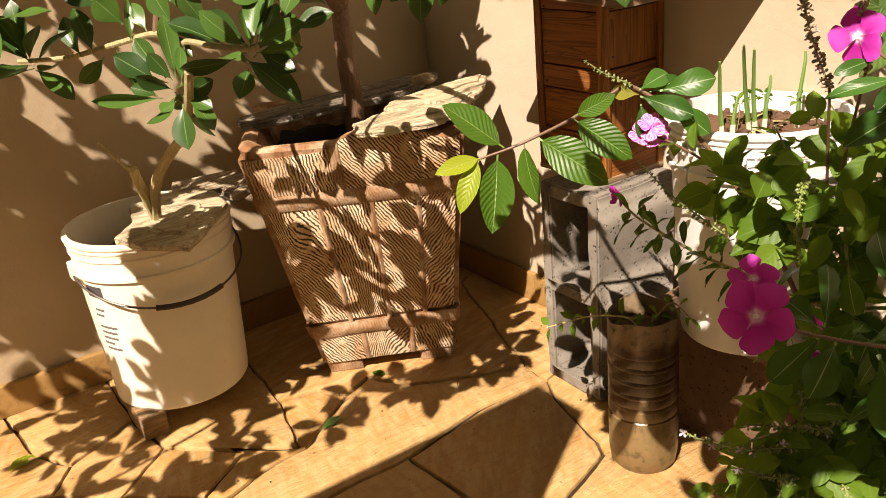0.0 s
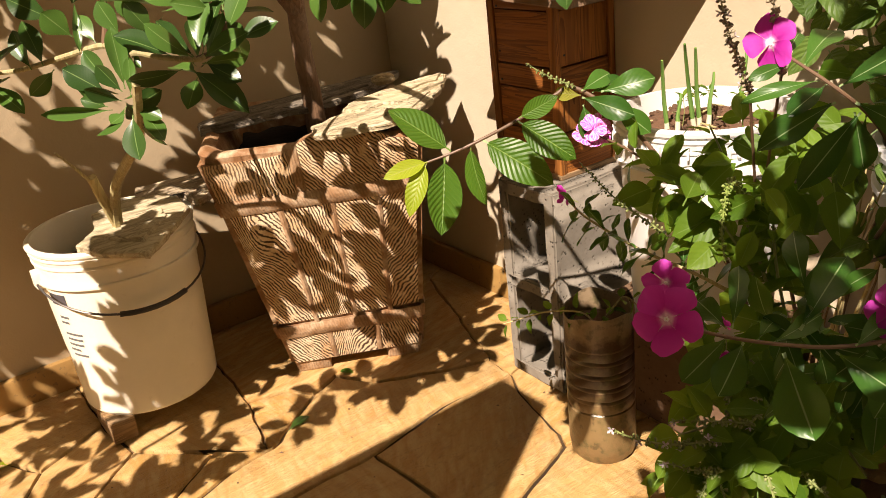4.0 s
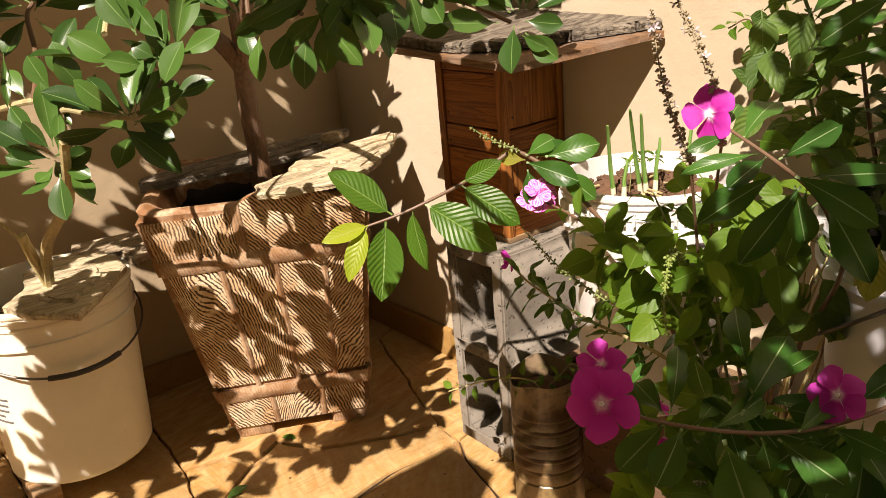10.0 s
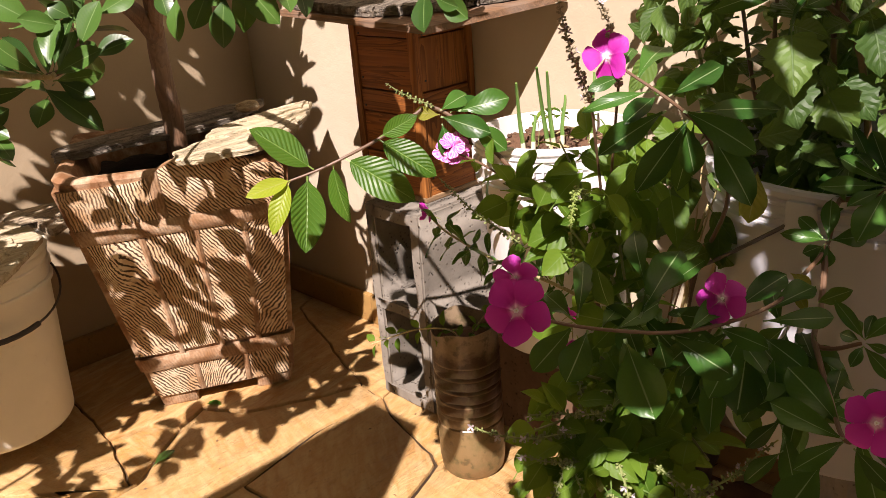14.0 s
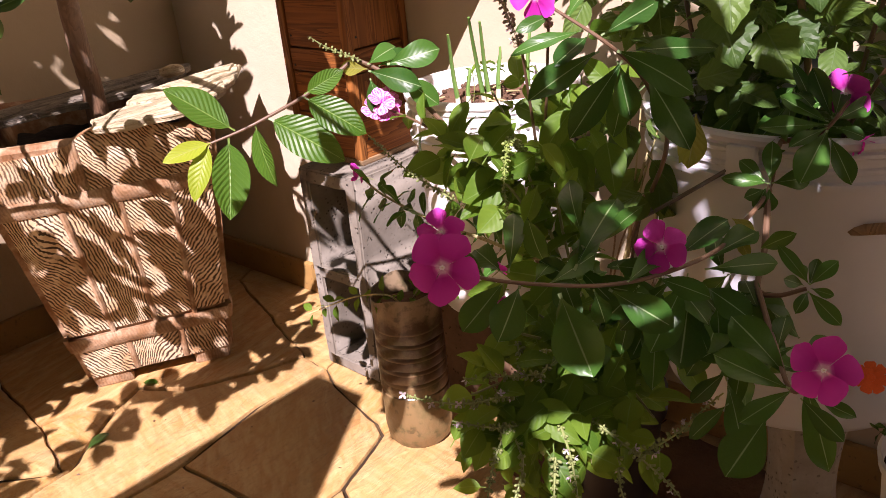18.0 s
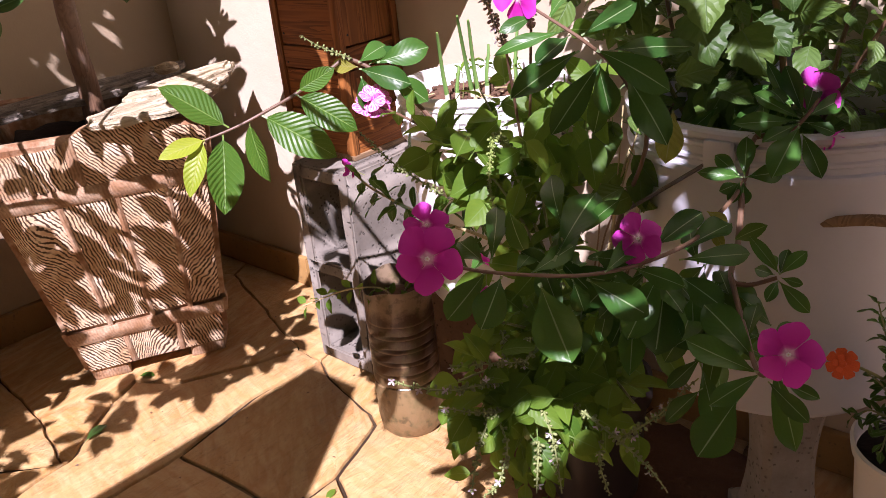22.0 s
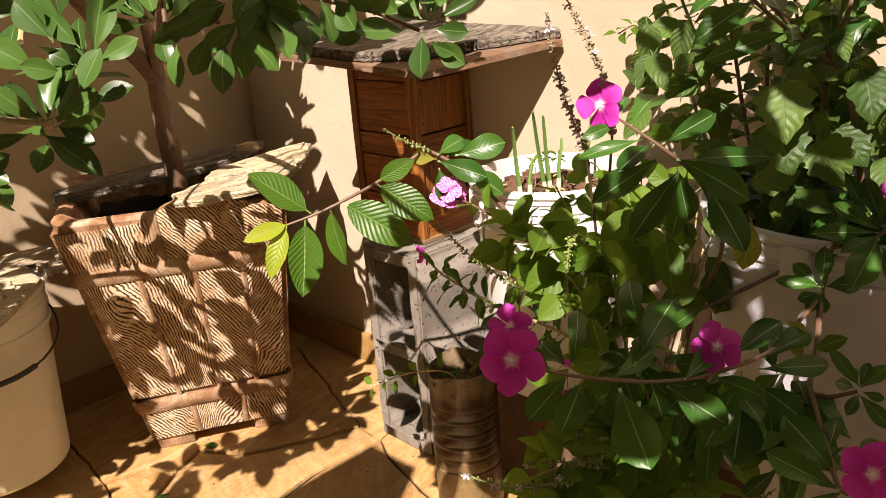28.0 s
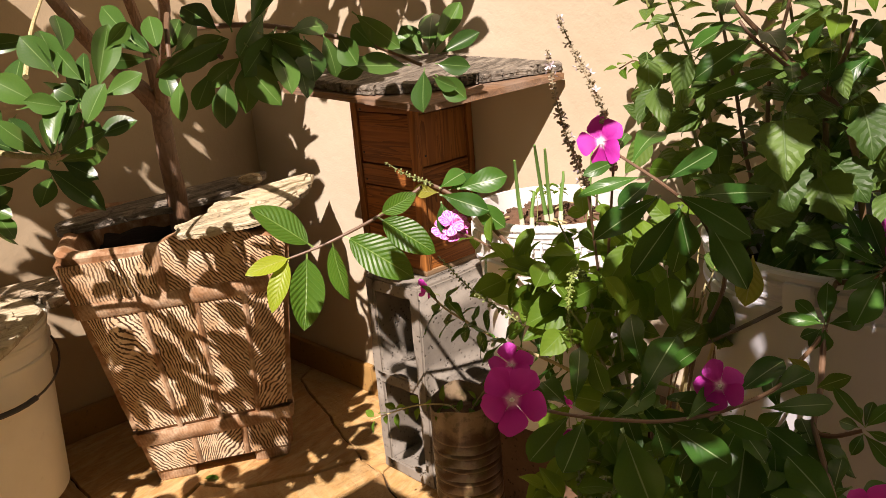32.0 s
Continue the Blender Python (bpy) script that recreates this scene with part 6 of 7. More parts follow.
def guava_shoot():
    rnd = random.Random(5)
    t = thing("guava_plant", pose(0.885, 0.475, 0.165), "guava shoot with large ribbed light green leaves reaching over the planter", "plant")
    stem(t, "stem", [(0.885, 0.475, 0.165), (0.86, 0.56, 0.40), (0.82, 0.66, 0.56), (0.783, 0.735, 0.626), (0.753, 0.753, 0.621), (0.708, 0.771, 0.599), (0.662, 0.788, 0.583), (0.633, 0.805, 0.572), (0.601, 0.824, 0.563)], 0.0034, 0.0015, STEM)
    for kind, b, e, s, roll in (("guava", (0.628, 0.809, 0.573), (0.569, 0.850, 0.637), 0.93, 0.3), ("guava_young", (0.602, 0.823, 0.564), (0.543, 0.840, 0.556), 0.95, 0.1),
                                ("guava_young", (0.600, 0.825, 0.563), (0.555, 0.815, 0.508), 0.95, 0.2), ("guava", (0.620, 0.813, 0.567), (0.584, 0.785, 0.478), 0.95, -0.3),
                                ("guava", (0.649, 0.796, 0.577), (0.633, 0.765, 0.506), 0.95, 1.0), ("guava", (0.662, 0.788, 0.583), (0.702, 0.715, 0.535), 1.05, 0.1),
                                ("guava", (0.701, 0.763, 0.601), (0.734, 0.700, 0.558), 1.0, 0.2), ("guava", (0.704, 0.763, 0.604), (0.738, 0.727, 0.628), 0.95, 0.3)):
        b, e = Vector(b), Vector(e)
        leaf(t, kind, aim(b, e - b, Vector((-0.45, -0.75, 0.55)), (e - b).length * s / 1.05, roll), rnd)
    blades(t, "vinca", rnd, (
        (0.779, 0.727, 0.626, 0.817, 0.715, 0.644, 0.024),
        (0.788, 0.702, 0.626, 0.825, 0.656, 0.640, 0.031),
        (0.770, 0.717, 0.621, 0.787, 0.657, 0.606, 0.027),
        (0.794, 0.685, 0.611, 0.800, 0.645, 0.585, 0.026),
        (0.775, 0.721, 0.610, 0.763, 0.697, 0.580, 0.023),
        (0.794, 0.724, 0.621, 0.831, 0.709, 0.632, 0.021),
    ))
    blades(t, "yellow", rnd, (
        (0.777, 0.726, 0.621, 0.757, 0.750, 0.625, 0.017),
    ))
    spike(t, [(0.775, 0.735, 0.632), (0.745, 0.752, 0.650), (0.725, 0.765, 0.668)], SEEDPOD, 0.0035, rnd, 0.007)


def vinca_front():
    rnd = random.Random(14)
    t = thing("periwinkle", pose(0.90, 0.25, 0.50), "magenta periwinkle sprawling over the white bucket, in flower", "plant", "periwinkles")
    stem(t, "stem", [(0.93, 0.25, 0.52), (0.90, 0.235, 0.575)] + [(0.785, 0.216, 0.593), (0.744, 0.208, 0.563), (0.681, 0.204, 0.554), (0.626, 0.199, 0.554), (0.576, 0.217, 0.551), (0.534, 0.234, 0.556), (0.495, 0.250, 0.568), (0.464, 0.274, 0.578), (0.443, 0.298, 0.587)], 0.0024, 0.0012, STEM)
    stem(t, "stem", [(0.744, 0.208, 0.563), (0.695, 0.189, 0.529), (0.654, 0.176, 0.517), (0.652, 0.161, 0.515), (0.660, 0.141, 0.523)], 0.003, 0.0016, STEM)
    stem(t, "stem", [(0.654, 0.176, 0.517), (0.593, 0.136, 0.506), (0.555, 0.109, 0.501), (0.549, 0.091, 0.520)], 0.0024, 0.0013, STEM)
    stem(t, "stem", [(0.576, 0.217, 0.551), (0.587, 0.209, 0.556), (0.582, 0.219, 0.569)], 0.0018, 0.0012, STEM)
    stem(t, "stem", [(0.785, 0.216, 0.593), (0.795, 0.193, 0.598), (0.799, 0.180, 0.609), (0.811, 0.171, 0.627)], 0.0026, 0.0013, STEM)
    blades(t, "vinca", rnd, (
        (0.474, 0.268, 0.572, 0.444, 0.261, 0.550, 0.024),
        (0.464, 0.274, 0.578, 0.444, 0.291, 0.547, 0.021),
        (0.493, 0.249, 0.563, 0.476, 0.215, 0.522, 0.031),
        (0.524, 0.229, 0.558, 0.534, 0.188, 0.537, 0.022),
        (0.490, 0.256, 0.569, 0.535, 0.246, 0.577, 0.014),
        (0.513, 0.250, 0.572, 0.581, 0.254, 0.614, 0.025),
        (0.475, 0.278, 0.579, 0.512, 0.295, 0.613, 0.015),
        (0.466, 0.276, 0.583, 0.480, 0.312, 0.588, 0.016),
        (0.529, 0.244, 0.565, 0.554, 0.273, 0.575, 0.012),
        (0.542, 0.225, 0.557, 0.589, 0.226, 0.560, 0.015),
        (0.593, 0.207, 0.540, 0.547, 0.205, 0.511, 0.026),
        (0.579, 0.214, 0.551, 0.568, 0.245, 0.556, 0.015),
        (0.602, 0.196, 0.536, 0.598, 0.160, 0.525, 0.022),
    ))
    blades(t, "vinca", rnd, (
        (0.607, 0.198, 0.547, 0.657, 0.158, 0.543, 0.017),
        (0.606, 0.219, 0.553, 0.648, 0.203, 0.572, 0.021),
        (0.621, 0.201, 0.551, 0.669, 0.187, 0.557, 0.017),
        (0.602, 0.207, 0.529, 0.562, 0.192, 0.492, 0.030),
        (0.611, 0.189, 0.517, 0.595, 0.177, 0.496, 0.021),
        (0.643, 0.187, 0.516, 0.650, 0.152, 0.500, 0.024),
        (0.589, 0.214, 0.542, 0.559, 0.240, 0.510, 0.019),
        (0.573, 0.120, 0.499, 0.584, 0.161, 0.528, 0.026),
        (0.555, 0.110, 0.502, 0.548, 0.157, 0.512, 0.020),
        (0.555, 0.109, 0.501, 0.520, 0.125, 0.494, 0.014),
        (0.555, 0.124, 0.475, 0.517, 0.132, 0.450, 0.028),
        (0.557, 0.104, 0.496, 0.550, 0.076, 0.480, 0.013),
        (0.565, 0.106, 0.513, 0.596, 0.099, 0.527, 0.018),
    ))
    blades(t, "vinca", rnd, (
        (0.555, 0.094, 0.501, 0.557, 0.071, 0.494, 0.009),
        (0.592, 0.135, 0.502, 0.624, 0.142, 0.515, 0.012),
        (0.626, 0.162, 0.501, 0.591, 0.188, 0.484, 0.022),
        (0.547, 0.218, 0.554, 0.533, 0.234, 0.531, 0.016),
        (0.513, 0.243, 0.562, 0.508, 0.274, 0.575, 0.014),
        (0.484, 0.264, 0.570, 0.525, 0.273, 0.577, 0.014),
        (0.573, 0.219, 0.549, 0.575, 0.182, 0.545, 0.016),
        (0.457, 0.283, 0.581, 0.463, 0.314, 0.588, 0.013),
        (0.517, 0.237, 0.559, 0.529, 0.234, 0.526, 0.015),
        (0.632, 0.194, 0.534, 0.654, 0.218, 0.556, 0.015),
    ))
    blades(t, "vinca", rnd, (
        (0.663, 0.140, 0.525, 0.651, 0.154, 0.552, 0.010),
        (0.663, 0.140, 0.525, 0.671, 0.127, 0.543, 0.011),
        (0.660, 0.140, 0.521, 0.657, 0.115, 0.503, 0.012),
        (0.660, 0.140, 0.521, 0.643, 0.139, 0.516, 0.009),
        (0.660, 0.143, 0.525, 0.642, 0.153, 0.536, 0.009),
        (0.662, 0.139, 0.523, 0.666, 0.124, 0.519, 0.007),
        (0.662, 0.142, 0.527, 0.672, 0.154, 0.537, 0.010),
        (0.662, 0.140, 0.526, 0.682, 0.143, 0.535, 0.009),
        (0.742, 0.206, 0.569, 0.761, 0.214, 0.599, 0.015),
        (0.741, 0.207, 0.570, 0.718, 0.229, 0.579, 0.011),
        (0.736, 0.209, 0.566, 0.721, 0.216, 0.563, 0.010),
        (0.743, 0.205, 0.570, 0.761, 0.180, 0.574, 0.016),
        (0.740, 0.206, 0.566, 0.729, 0.200, 0.552, 0.011),
    ))
    blades(t, "vinca", rnd, (
        (0.740, 0.210, 0.572, 0.738, 0.230, 0.587, 0.012),
        (0.739, 0.208, 0.567, 0.723, 0.209, 0.557, 0.010),
        (0.797, 0.182, 0.609, 0.763, 0.221, 0.613, 0.015),
        (0.795, 0.181, 0.605, 0.749, 0.181, 0.579, 0.026),
        (0.794, 0.178, 0.599, 0.773, 0.152, 0.574, 0.017),
        (0.799, 0.182, 0.611, 0.790, 0.219, 0.628, 0.014),
        (0.802, 0.180, 0.613, 0.826, 0.206, 0.643, 0.016),
        (0.803, 0.178, 0.612, 0.839, 0.161, 0.620, 0.015),
        (0.796, 0.181, 0.607, 0.763, 0.197, 0.601, 0.012),
        (0.801, 0.176, 0.606, 0.803, 0.155, 0.603, 0.012),
        (0.802, 0.179, 0.613, 0.839, 0.185, 0.633, 0.014),
    ))
    blades(t, "yellow", rnd, (
        (0.728, 0.268, 0.627, 0.703, 0.258, 0.597, 0.022),
        (0.678, 0.210, 0.560, 0.677, 0.193, 0.555, 0.010),
        (0.676, 0.205, 0.549, 0.667, 0.192, 0.539, 0.009),
    ))
    cluster(t, "vinca", rnd, (0.621, 0.231, 0.498), (0.04, 0.035, 0.025), 16, 0.058, 0.4)
    cluster(t, "vinca", rnd, (0.581, 0.259, 0.524), (0.035, 0.03, 0.02), 10, 0.056, 0.4)
    cluster(t, "vinca", rnd, (0.625, 0.179, 0.476), (0.035, 0.03, 0.025), 14, 0.056, 0.4)
    cluster(t, "vinca", rnd, (0.669, 0.206, 0.515), (0.03, 0.03, 0.02), 9, 0.05, 0.1)
    cluster(t, "vinca", rnd, (0.548, 0.283, 0.556), (0.035, 0.03, 0.02), 8, 0.055, -0.2)
    vinca_flower(t, (0.437, 0.304, 0.592), to_camera((0.437, 0.304, 0.592), -0.1, 0.1, 0.0), 0.0245, 0.4)
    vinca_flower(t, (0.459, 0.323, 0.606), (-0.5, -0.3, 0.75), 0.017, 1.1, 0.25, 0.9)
    vinca_flower(t, (0.582, 0.220, 0.570), to_camera((0.582, 0.22, 0.57), -0.1, 0.0, 0.25), 0.0195, 1.5, 0.0, 1.0)
    vinca_flower(t, (0.547, 0.088, 0.528), to_camera((0.547, 0.088, 0.528), 0, 0.1, 0.0), 0.0215, 0.9)
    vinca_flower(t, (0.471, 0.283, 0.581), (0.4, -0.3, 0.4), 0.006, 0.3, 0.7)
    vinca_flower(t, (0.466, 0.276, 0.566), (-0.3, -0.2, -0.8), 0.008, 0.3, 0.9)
    vinca_flower(t, (0.833, 0.181, 0.627), to_camera((0.833, 0.181, 0.627), 0, 0, 0.3), 0.0225, 0.2, 0.05, 0.85)
    vinca_flower(t, (0.819, 0.162, 0.592), (-0.2, -0.5, -0.4), 0.015, 0.2, 0.8)


def vinca_upper():
    rnd = random.Random(15)
    t = thing("periwinkle", pose(0.90, 0.46, 0.165), "tall periwinkle with broad dark green leaves and one magenta flower", "plant", "periwinkles")
    stem(t, "stem", [(0.90, 0.46, 0.165), (0.87, 0.42, 0.40)] + [(0.773, 0.320, 0.571), (0.727, 0.308, 0.637), (0.696, 0.310, 0.672), (0.675, 0.327, 0.697), (0.668, 0.357, 0.716), (0.660, 0.379, 0.731)], 0.0028, 0.0012, STEM)
    stem(t, "stem", [(0.933, 0.275, 0.608), (0.908, 0.281, 0.691), (0.885, 0.273, 0.751), (0.888, 0.259, 0.788), (0.904, 0.258, 0.817)], 0.0034, 0.002, STEM)
    stem(t, "stem", [(0.883, 0.272, 0.745), (0.845, 0.294, 0.778), (0.810, 0.314, 0.810), (0.805, 0.326, 0.827)], 0.0026, 0.0016, STEM)
    blades(t, "vinca", rnd, (
        (0.671, 0.327, 0.688, 0.608, 0.347, 0.668, 0.023),
        (0.683, 0.312, 0.679, 0.630, 0.325, 0.633, 0.023),
        (0.681, 0.316, 0.687, 0.688, 0.257, 0.666, 0.028),
        (0.701, 0.303, 0.667, 0.694, 0.256, 0.617, 0.031),
        (0.684, 0.313, 0.685, 0.763, 0.267, 0.683, 0.019),
        (0.675, 0.344, 0.703, 0.627, 0.374, 0.701, 0.013),
        (0.668, 0.356, 0.714, 0.727, 0.362, 0.750, 0.022),
        (0.676, 0.328, 0.700, 0.734, 0.311, 0.717, 0.017),
        (0.688, 0.320, 0.677, 0.691, 0.310, 0.631, 0.020),
        (0.661, 0.367, 0.723, 0.693, 0.376, 0.743, 0.014),
        (0.678, 0.340, 0.700, 0.636, 0.344, 0.686, 0.016),
        (0.695, 0.313, 0.676, 0.694, 0.326, 0.610, 0.020),
        (0.661, 0.365, 0.718, 0.633, 0.375, 0.713, 0.012),
    ))
    blades(t, "vinca", rnd, (
        (0.810, 0.314, 0.810, 0.755, 0.327, 0.793, 0.023),
        (0.845, 0.294, 0.778, 0.779, 0.323, 0.770, 0.018),
        (0.869, 0.266, 0.766, 0.827, 0.274, 0.761, 0.016),
        (0.886, 0.258, 0.783, 0.885, 0.225, 0.772, 0.017),
        (0.884, 0.274, 0.751, 0.926, 0.285, 0.797, 0.021),
        (0.882, 0.234, 0.785, 0.851, 0.254, 0.765, 0.019),
        (0.897, 0.253, 0.792, 0.920, 0.243, 0.815, 0.018),
        (0.882, 0.288, 0.777, 0.870, 0.303, 0.784, 0.014),
    ))
    vinca_flower(t, (0.655, 0.378, 0.735), to_camera((0.66, 0.38, 0.73), -0.25, 0.3, 0.1), 0.0245, 2.6, 0.02, 0.85)
    leaf(t, "yellow", aim(Vector((0.80, 0.32, 0.59)), (0.01, -0.02, -0.07), to_camera((0.8, 0.32, 0.55)), 0.06), rnd)
    b6 = [(0.89, 0.46, 0.18), (0.82, 0.46, 0.38), (0.766, 0.50, 0.428), (0.766, 0.546, 0.435), (0.761, 0.622, 0.445), (0.754, 0.700, 0.468), (0.754, 0.730, 0.482)]
    stem(t, "stem", b6, 0.0028, 0.0014, PALEBARK)
    leafy(t, "vinca", b6[2:], 0.013, 0.045, rnd, 0.05, 65, 0.1, 0.75)
    vinca_flower(t, (0.752, 0.738, 0.490), (-0.8, 0.2, 0.5), 0.020, 0.4, 0.35, 0.5)


def basil():
    rnd = random.Random(23)
    t = thing("basil_bush", pose(0.90, 0.47, 0.165), "flowering basil bush with soft green leaves and hanging seed spikes", "plant")
    root = Vector((0.90, 0.47, 0.170))
    for pts in (
        [(0.693, 0.364, 0.381), (0.699, 0.406, 0.476), (0.720, 0.465, 0.525), (0.745, 0.531, 0.543), (0.758, 0.604, 0.553)],
        [(0.696, 0.360, 0.380), (0.705, 0.403, 0.481), (0.736, 0.454, 0.534), (0.781, 0.514, 0.575), (0.798, 0.548, 0.605)],
        [(0.700, 0.356, 0.380), (0.707, 0.394, 0.494), (0.742, 0.426, 0.549), (0.778, 0.443, 0.585)],
        [(0.709, 0.349, 0.336), (0.657, 0.353, 0.403), (0.599, 0.361, 0.444), (0.572, 0.384, 0.459)],
        [(0.705, 0.346, 0.326), (0.614, 0.336, 0.406), (0.552, 0.339, 0.432), (0.509, 0.354, 0.433)],
        [(0.719, 0.348, 0.303), (0.633, 0.331, 0.379), (0.556, 0.319, 0.408), (0.514, 0.324, 0.396)],
        [(0.723, 0.348, 0.286), (0.659, 0.323, 0.361), (0.595, 0.293, 0.384), (0.567, 0.275, 0.360)],
        [(0.733, 0.354, 0.263), (0.684, 0.326, 0.358), (0.649, 0.285, 0.386), (0.639, 0.256, 0.373)],
        [(0.692, 0.357, 0.370), (0.642, 0.354, 0.429), (0.613, 0.358, 0.460)],
        [(0.719, 0.355, 0.314), (0.671, 0.323, 0.405), (0.664, 0.306, 0.439)],
    ):
        stem(t, "stem", [root + Vector((rnd.uniform(-0.02, 0.02), rnd.uniform(-0.02, 0.02), 0))] + pts, 0.0024, 0.001, GREENSTEM, 5, 5)
        leafy(t, "basil", pts, 0.020, 0.036, rnd, 0.15, 66, 0.25, 0.95)
    blades(t, "basil", rnd, (
        (0.752, 0.584, 0.538, 0.711, 0.594, 0.534, 0.026),
        (0.749, 0.555, 0.538, 0.726, 0.543, 0.507, 0.021),
        (0.754, 0.525, 0.549, 0.744, 0.575, 0.561, 0.023),
        (0.745, 0.531, 0.543, 0.792, 0.529, 0.567, 0.020),
        (0.789, 0.570, 0.599, 0.755, 0.573, 0.574, 0.017),
        (0.789, 0.532, 0.614, 0.808, 0.514, 0.618, 0.014),
        (0.812, 0.510, 0.617, 0.830, 0.491, 0.618, 0.011),
        (0.765, 0.612, 0.577, 0.759, 0.591, 0.560, 0.016),
        (0.789, 0.521, 0.598, 0.802, 0.479, 0.580, 0.032),
        (0.749, 0.544, 0.569, 0.777, 0.515, 0.571, 0.022),
        (0.775, 0.444, 0.581, 0.749, 0.416, 0.546, 0.031),
        (0.774, 0.463, 0.559, 0.741, 0.471, 0.544, 0.027),
        (0.759, 0.442, 0.552, 0.767, 0.402, 0.529, 0.034),
    ))
    blades(t, "basil", rnd, (
        (0.742, 0.479, 0.533, 0.701, 0.501, 0.524, 0.037),
        (0.710, 0.468, 0.515, 0.681, 0.473, 0.499, 0.027),
        (0.726, 0.426, 0.525, 0.694, 0.424, 0.495, 0.030),
        (0.732, 0.415, 0.519, 0.724, 0.388, 0.489, 0.030),
        (0.743, 0.519, 0.521, 0.724, 0.554, 0.521, 0.022),
        (0.765, 0.414, 0.544, 0.794, 0.415, 0.569, 0.023),
        (0.769, 0.482, 0.557, 0.739, 0.483, 0.535, 0.024),
        (0.802, 0.430, 0.604, 0.792, 0.410, 0.582, 0.020),
        (0.759, 0.490, 0.553, 0.759, 0.446, 0.534, 0.026),
        (0.555, 0.378, 0.446, 0.570, 0.351, 0.453, 0.022),
        (0.618, 0.355, 0.464, 0.604, 0.331, 0.454, 0.020),
        (0.604, 0.348, 0.455, 0.603, 0.375, 0.471, 0.018),
        (0.617, 0.337, 0.434, 0.589, 0.326, 0.423, 0.017),
    ))
    blades(t, "basil", rnd, (
        (0.662, 0.314, 0.449, 0.641, 0.295, 0.436, 0.013),
        (0.512, 0.350, 0.433, 0.489, 0.361, 0.436, 0.022),
        (0.500, 0.335, 0.415, 0.478, 0.335, 0.405, 0.019),
        (0.507, 0.313, 0.394, 0.489, 0.316, 0.393, 0.017),
        (0.538, 0.346, 0.443, 0.532, 0.324, 0.426, 0.023),
        (0.560, 0.314, 0.431, 0.537, 0.316, 0.421, 0.023),
        (0.594, 0.291, 0.427, 0.599, 0.266, 0.421, 0.021),
        (0.597, 0.259, 0.384, 0.615, 0.267, 0.400, 0.023),
        (0.561, 0.276, 0.376, 0.564, 0.253, 0.372, 0.023),
        (0.605, 0.231, 0.379, 0.600, 0.253, 0.379, 0.013),
        (0.603, 0.231, 0.375, 0.587, 0.221, 0.360, 0.017),
        (0.659, 0.285, 0.400, 0.661, 0.263, 0.394, 0.021),
        (0.579, 0.293, 0.405, 0.558, 0.291, 0.394, 0.021),
    ))
    blades(t, "basil", rnd, (
        (0.520, 0.304, 0.401, 0.539, 0.301, 0.402, 0.017),
    ))
    cluster(t, "basil", rnd, (0.595, 0.359, 0.432), (0.032, 0.032, 0.026), 30, 0.038, 0)
    cluster(t, "basil", rnd, (0.568, 0.321, 0.406), (0.042, 0.035, 0.026), 36, 0.036, 0.3)
    cluster(t, "basil", rnd, (0.659, 0.310, 0.366), (0.04, 0.035, 0.032), 34, 0.038, 0.3)
    cluster(t, "basil", rnd, (0.534, 0.348, 0.416), (0.026, 0.025, 0.022), 14, 0.036, 0.3)
    cluster(t, "basil", rnd, (0.659, 0.341, 0.412), (0.035, 0.03, 0.025), 22, 0.04, 0.2)
    cluster(t, "basil", rnd, (0.593, 0.292, 0.355), (0.03, 0.025, 0.014), 10, 0.034, 0.3)
    cluster(t, "basil", rnd, (0.744, 0.505, 0.503), (0.05, 0.05, 0.03), 18, 0.042, 0.1)
    cluster(t, "basil", rnd, (0.763, 0.440, 0.509), (0.04, 0.04, 0.035), 26, 0.044, 0.2)
    cluster(t, "basil", rnd, (0.781, 0.557, 0.543), (0.04, 0.04, 0.025), 10, 0.042, 0)
    cluster(t, "basil", rnd, (0.665, 0.389, 0.469), (0.045, 0.04, 0.03), 20, 0.042, 0.2)
    cluster(t, "basil", rnd, (0.747, 0.404, 0.635), (0.05, 0.05, 0.03), 18, 0.045, 0.2)
    cluster(t, "basil", rnd, (0.718, 0.406, 0.582), (0.05, 0.05, 0.03), 18, 0.045, 0.2)
    cluster(t, "basil", rnd, (0.670, 0.298, 0.438), (0.045, 0.04, 0.03), 24, 0.042, 0.3)
    # low leaves added to cover and darken the paving here
    cluster(t, "basil", rnd, (0.792, 0.556, 0.120), (0.05, 0.05, 0.03), 22, 0.034, 0.3)
    cluster(t, "basil", rnd, (0.810, 0.516, 0.080), (0.05, 0.05, 0.025), 20, 0.032, 0.3)
    for pts in ([(0.74, 0.45, 0.55), (0.671, 0.425, 0.600), (0.645, 0.413, 0.582), (0.630, 0.403, 0.561), (0.628, 0.397, 0.540)],):
        spike(t, pts, LIMEPOD, 0.0038, rnd, 0.0048, label="fresh lime-green flower spike")
    for pts in ([(0.72, 0.42, 0.60), (0.677, 0.381, 0.705), (0.664, 0.380, 0.757), (0.661, 0.392, 0.785), (0.655, 0.405, 0.815), (0.648, 0.417, 0.848)],
                [(0.73, 0.44, 0.58), (0.683, 0.416, 0.684), (0.681, 0.433, 0.722), (0.679, 0.446, 0.765), (0.679, 0.455, 0.813)]):
        stem(t, "spike_stem", pts[:2], 0.0015, 0.0013, STEM)
        spike(t, pts[1:], DRYPOD, 0.0036, rnd, 0.0040, 0.05, "dry brown basil seed spike")
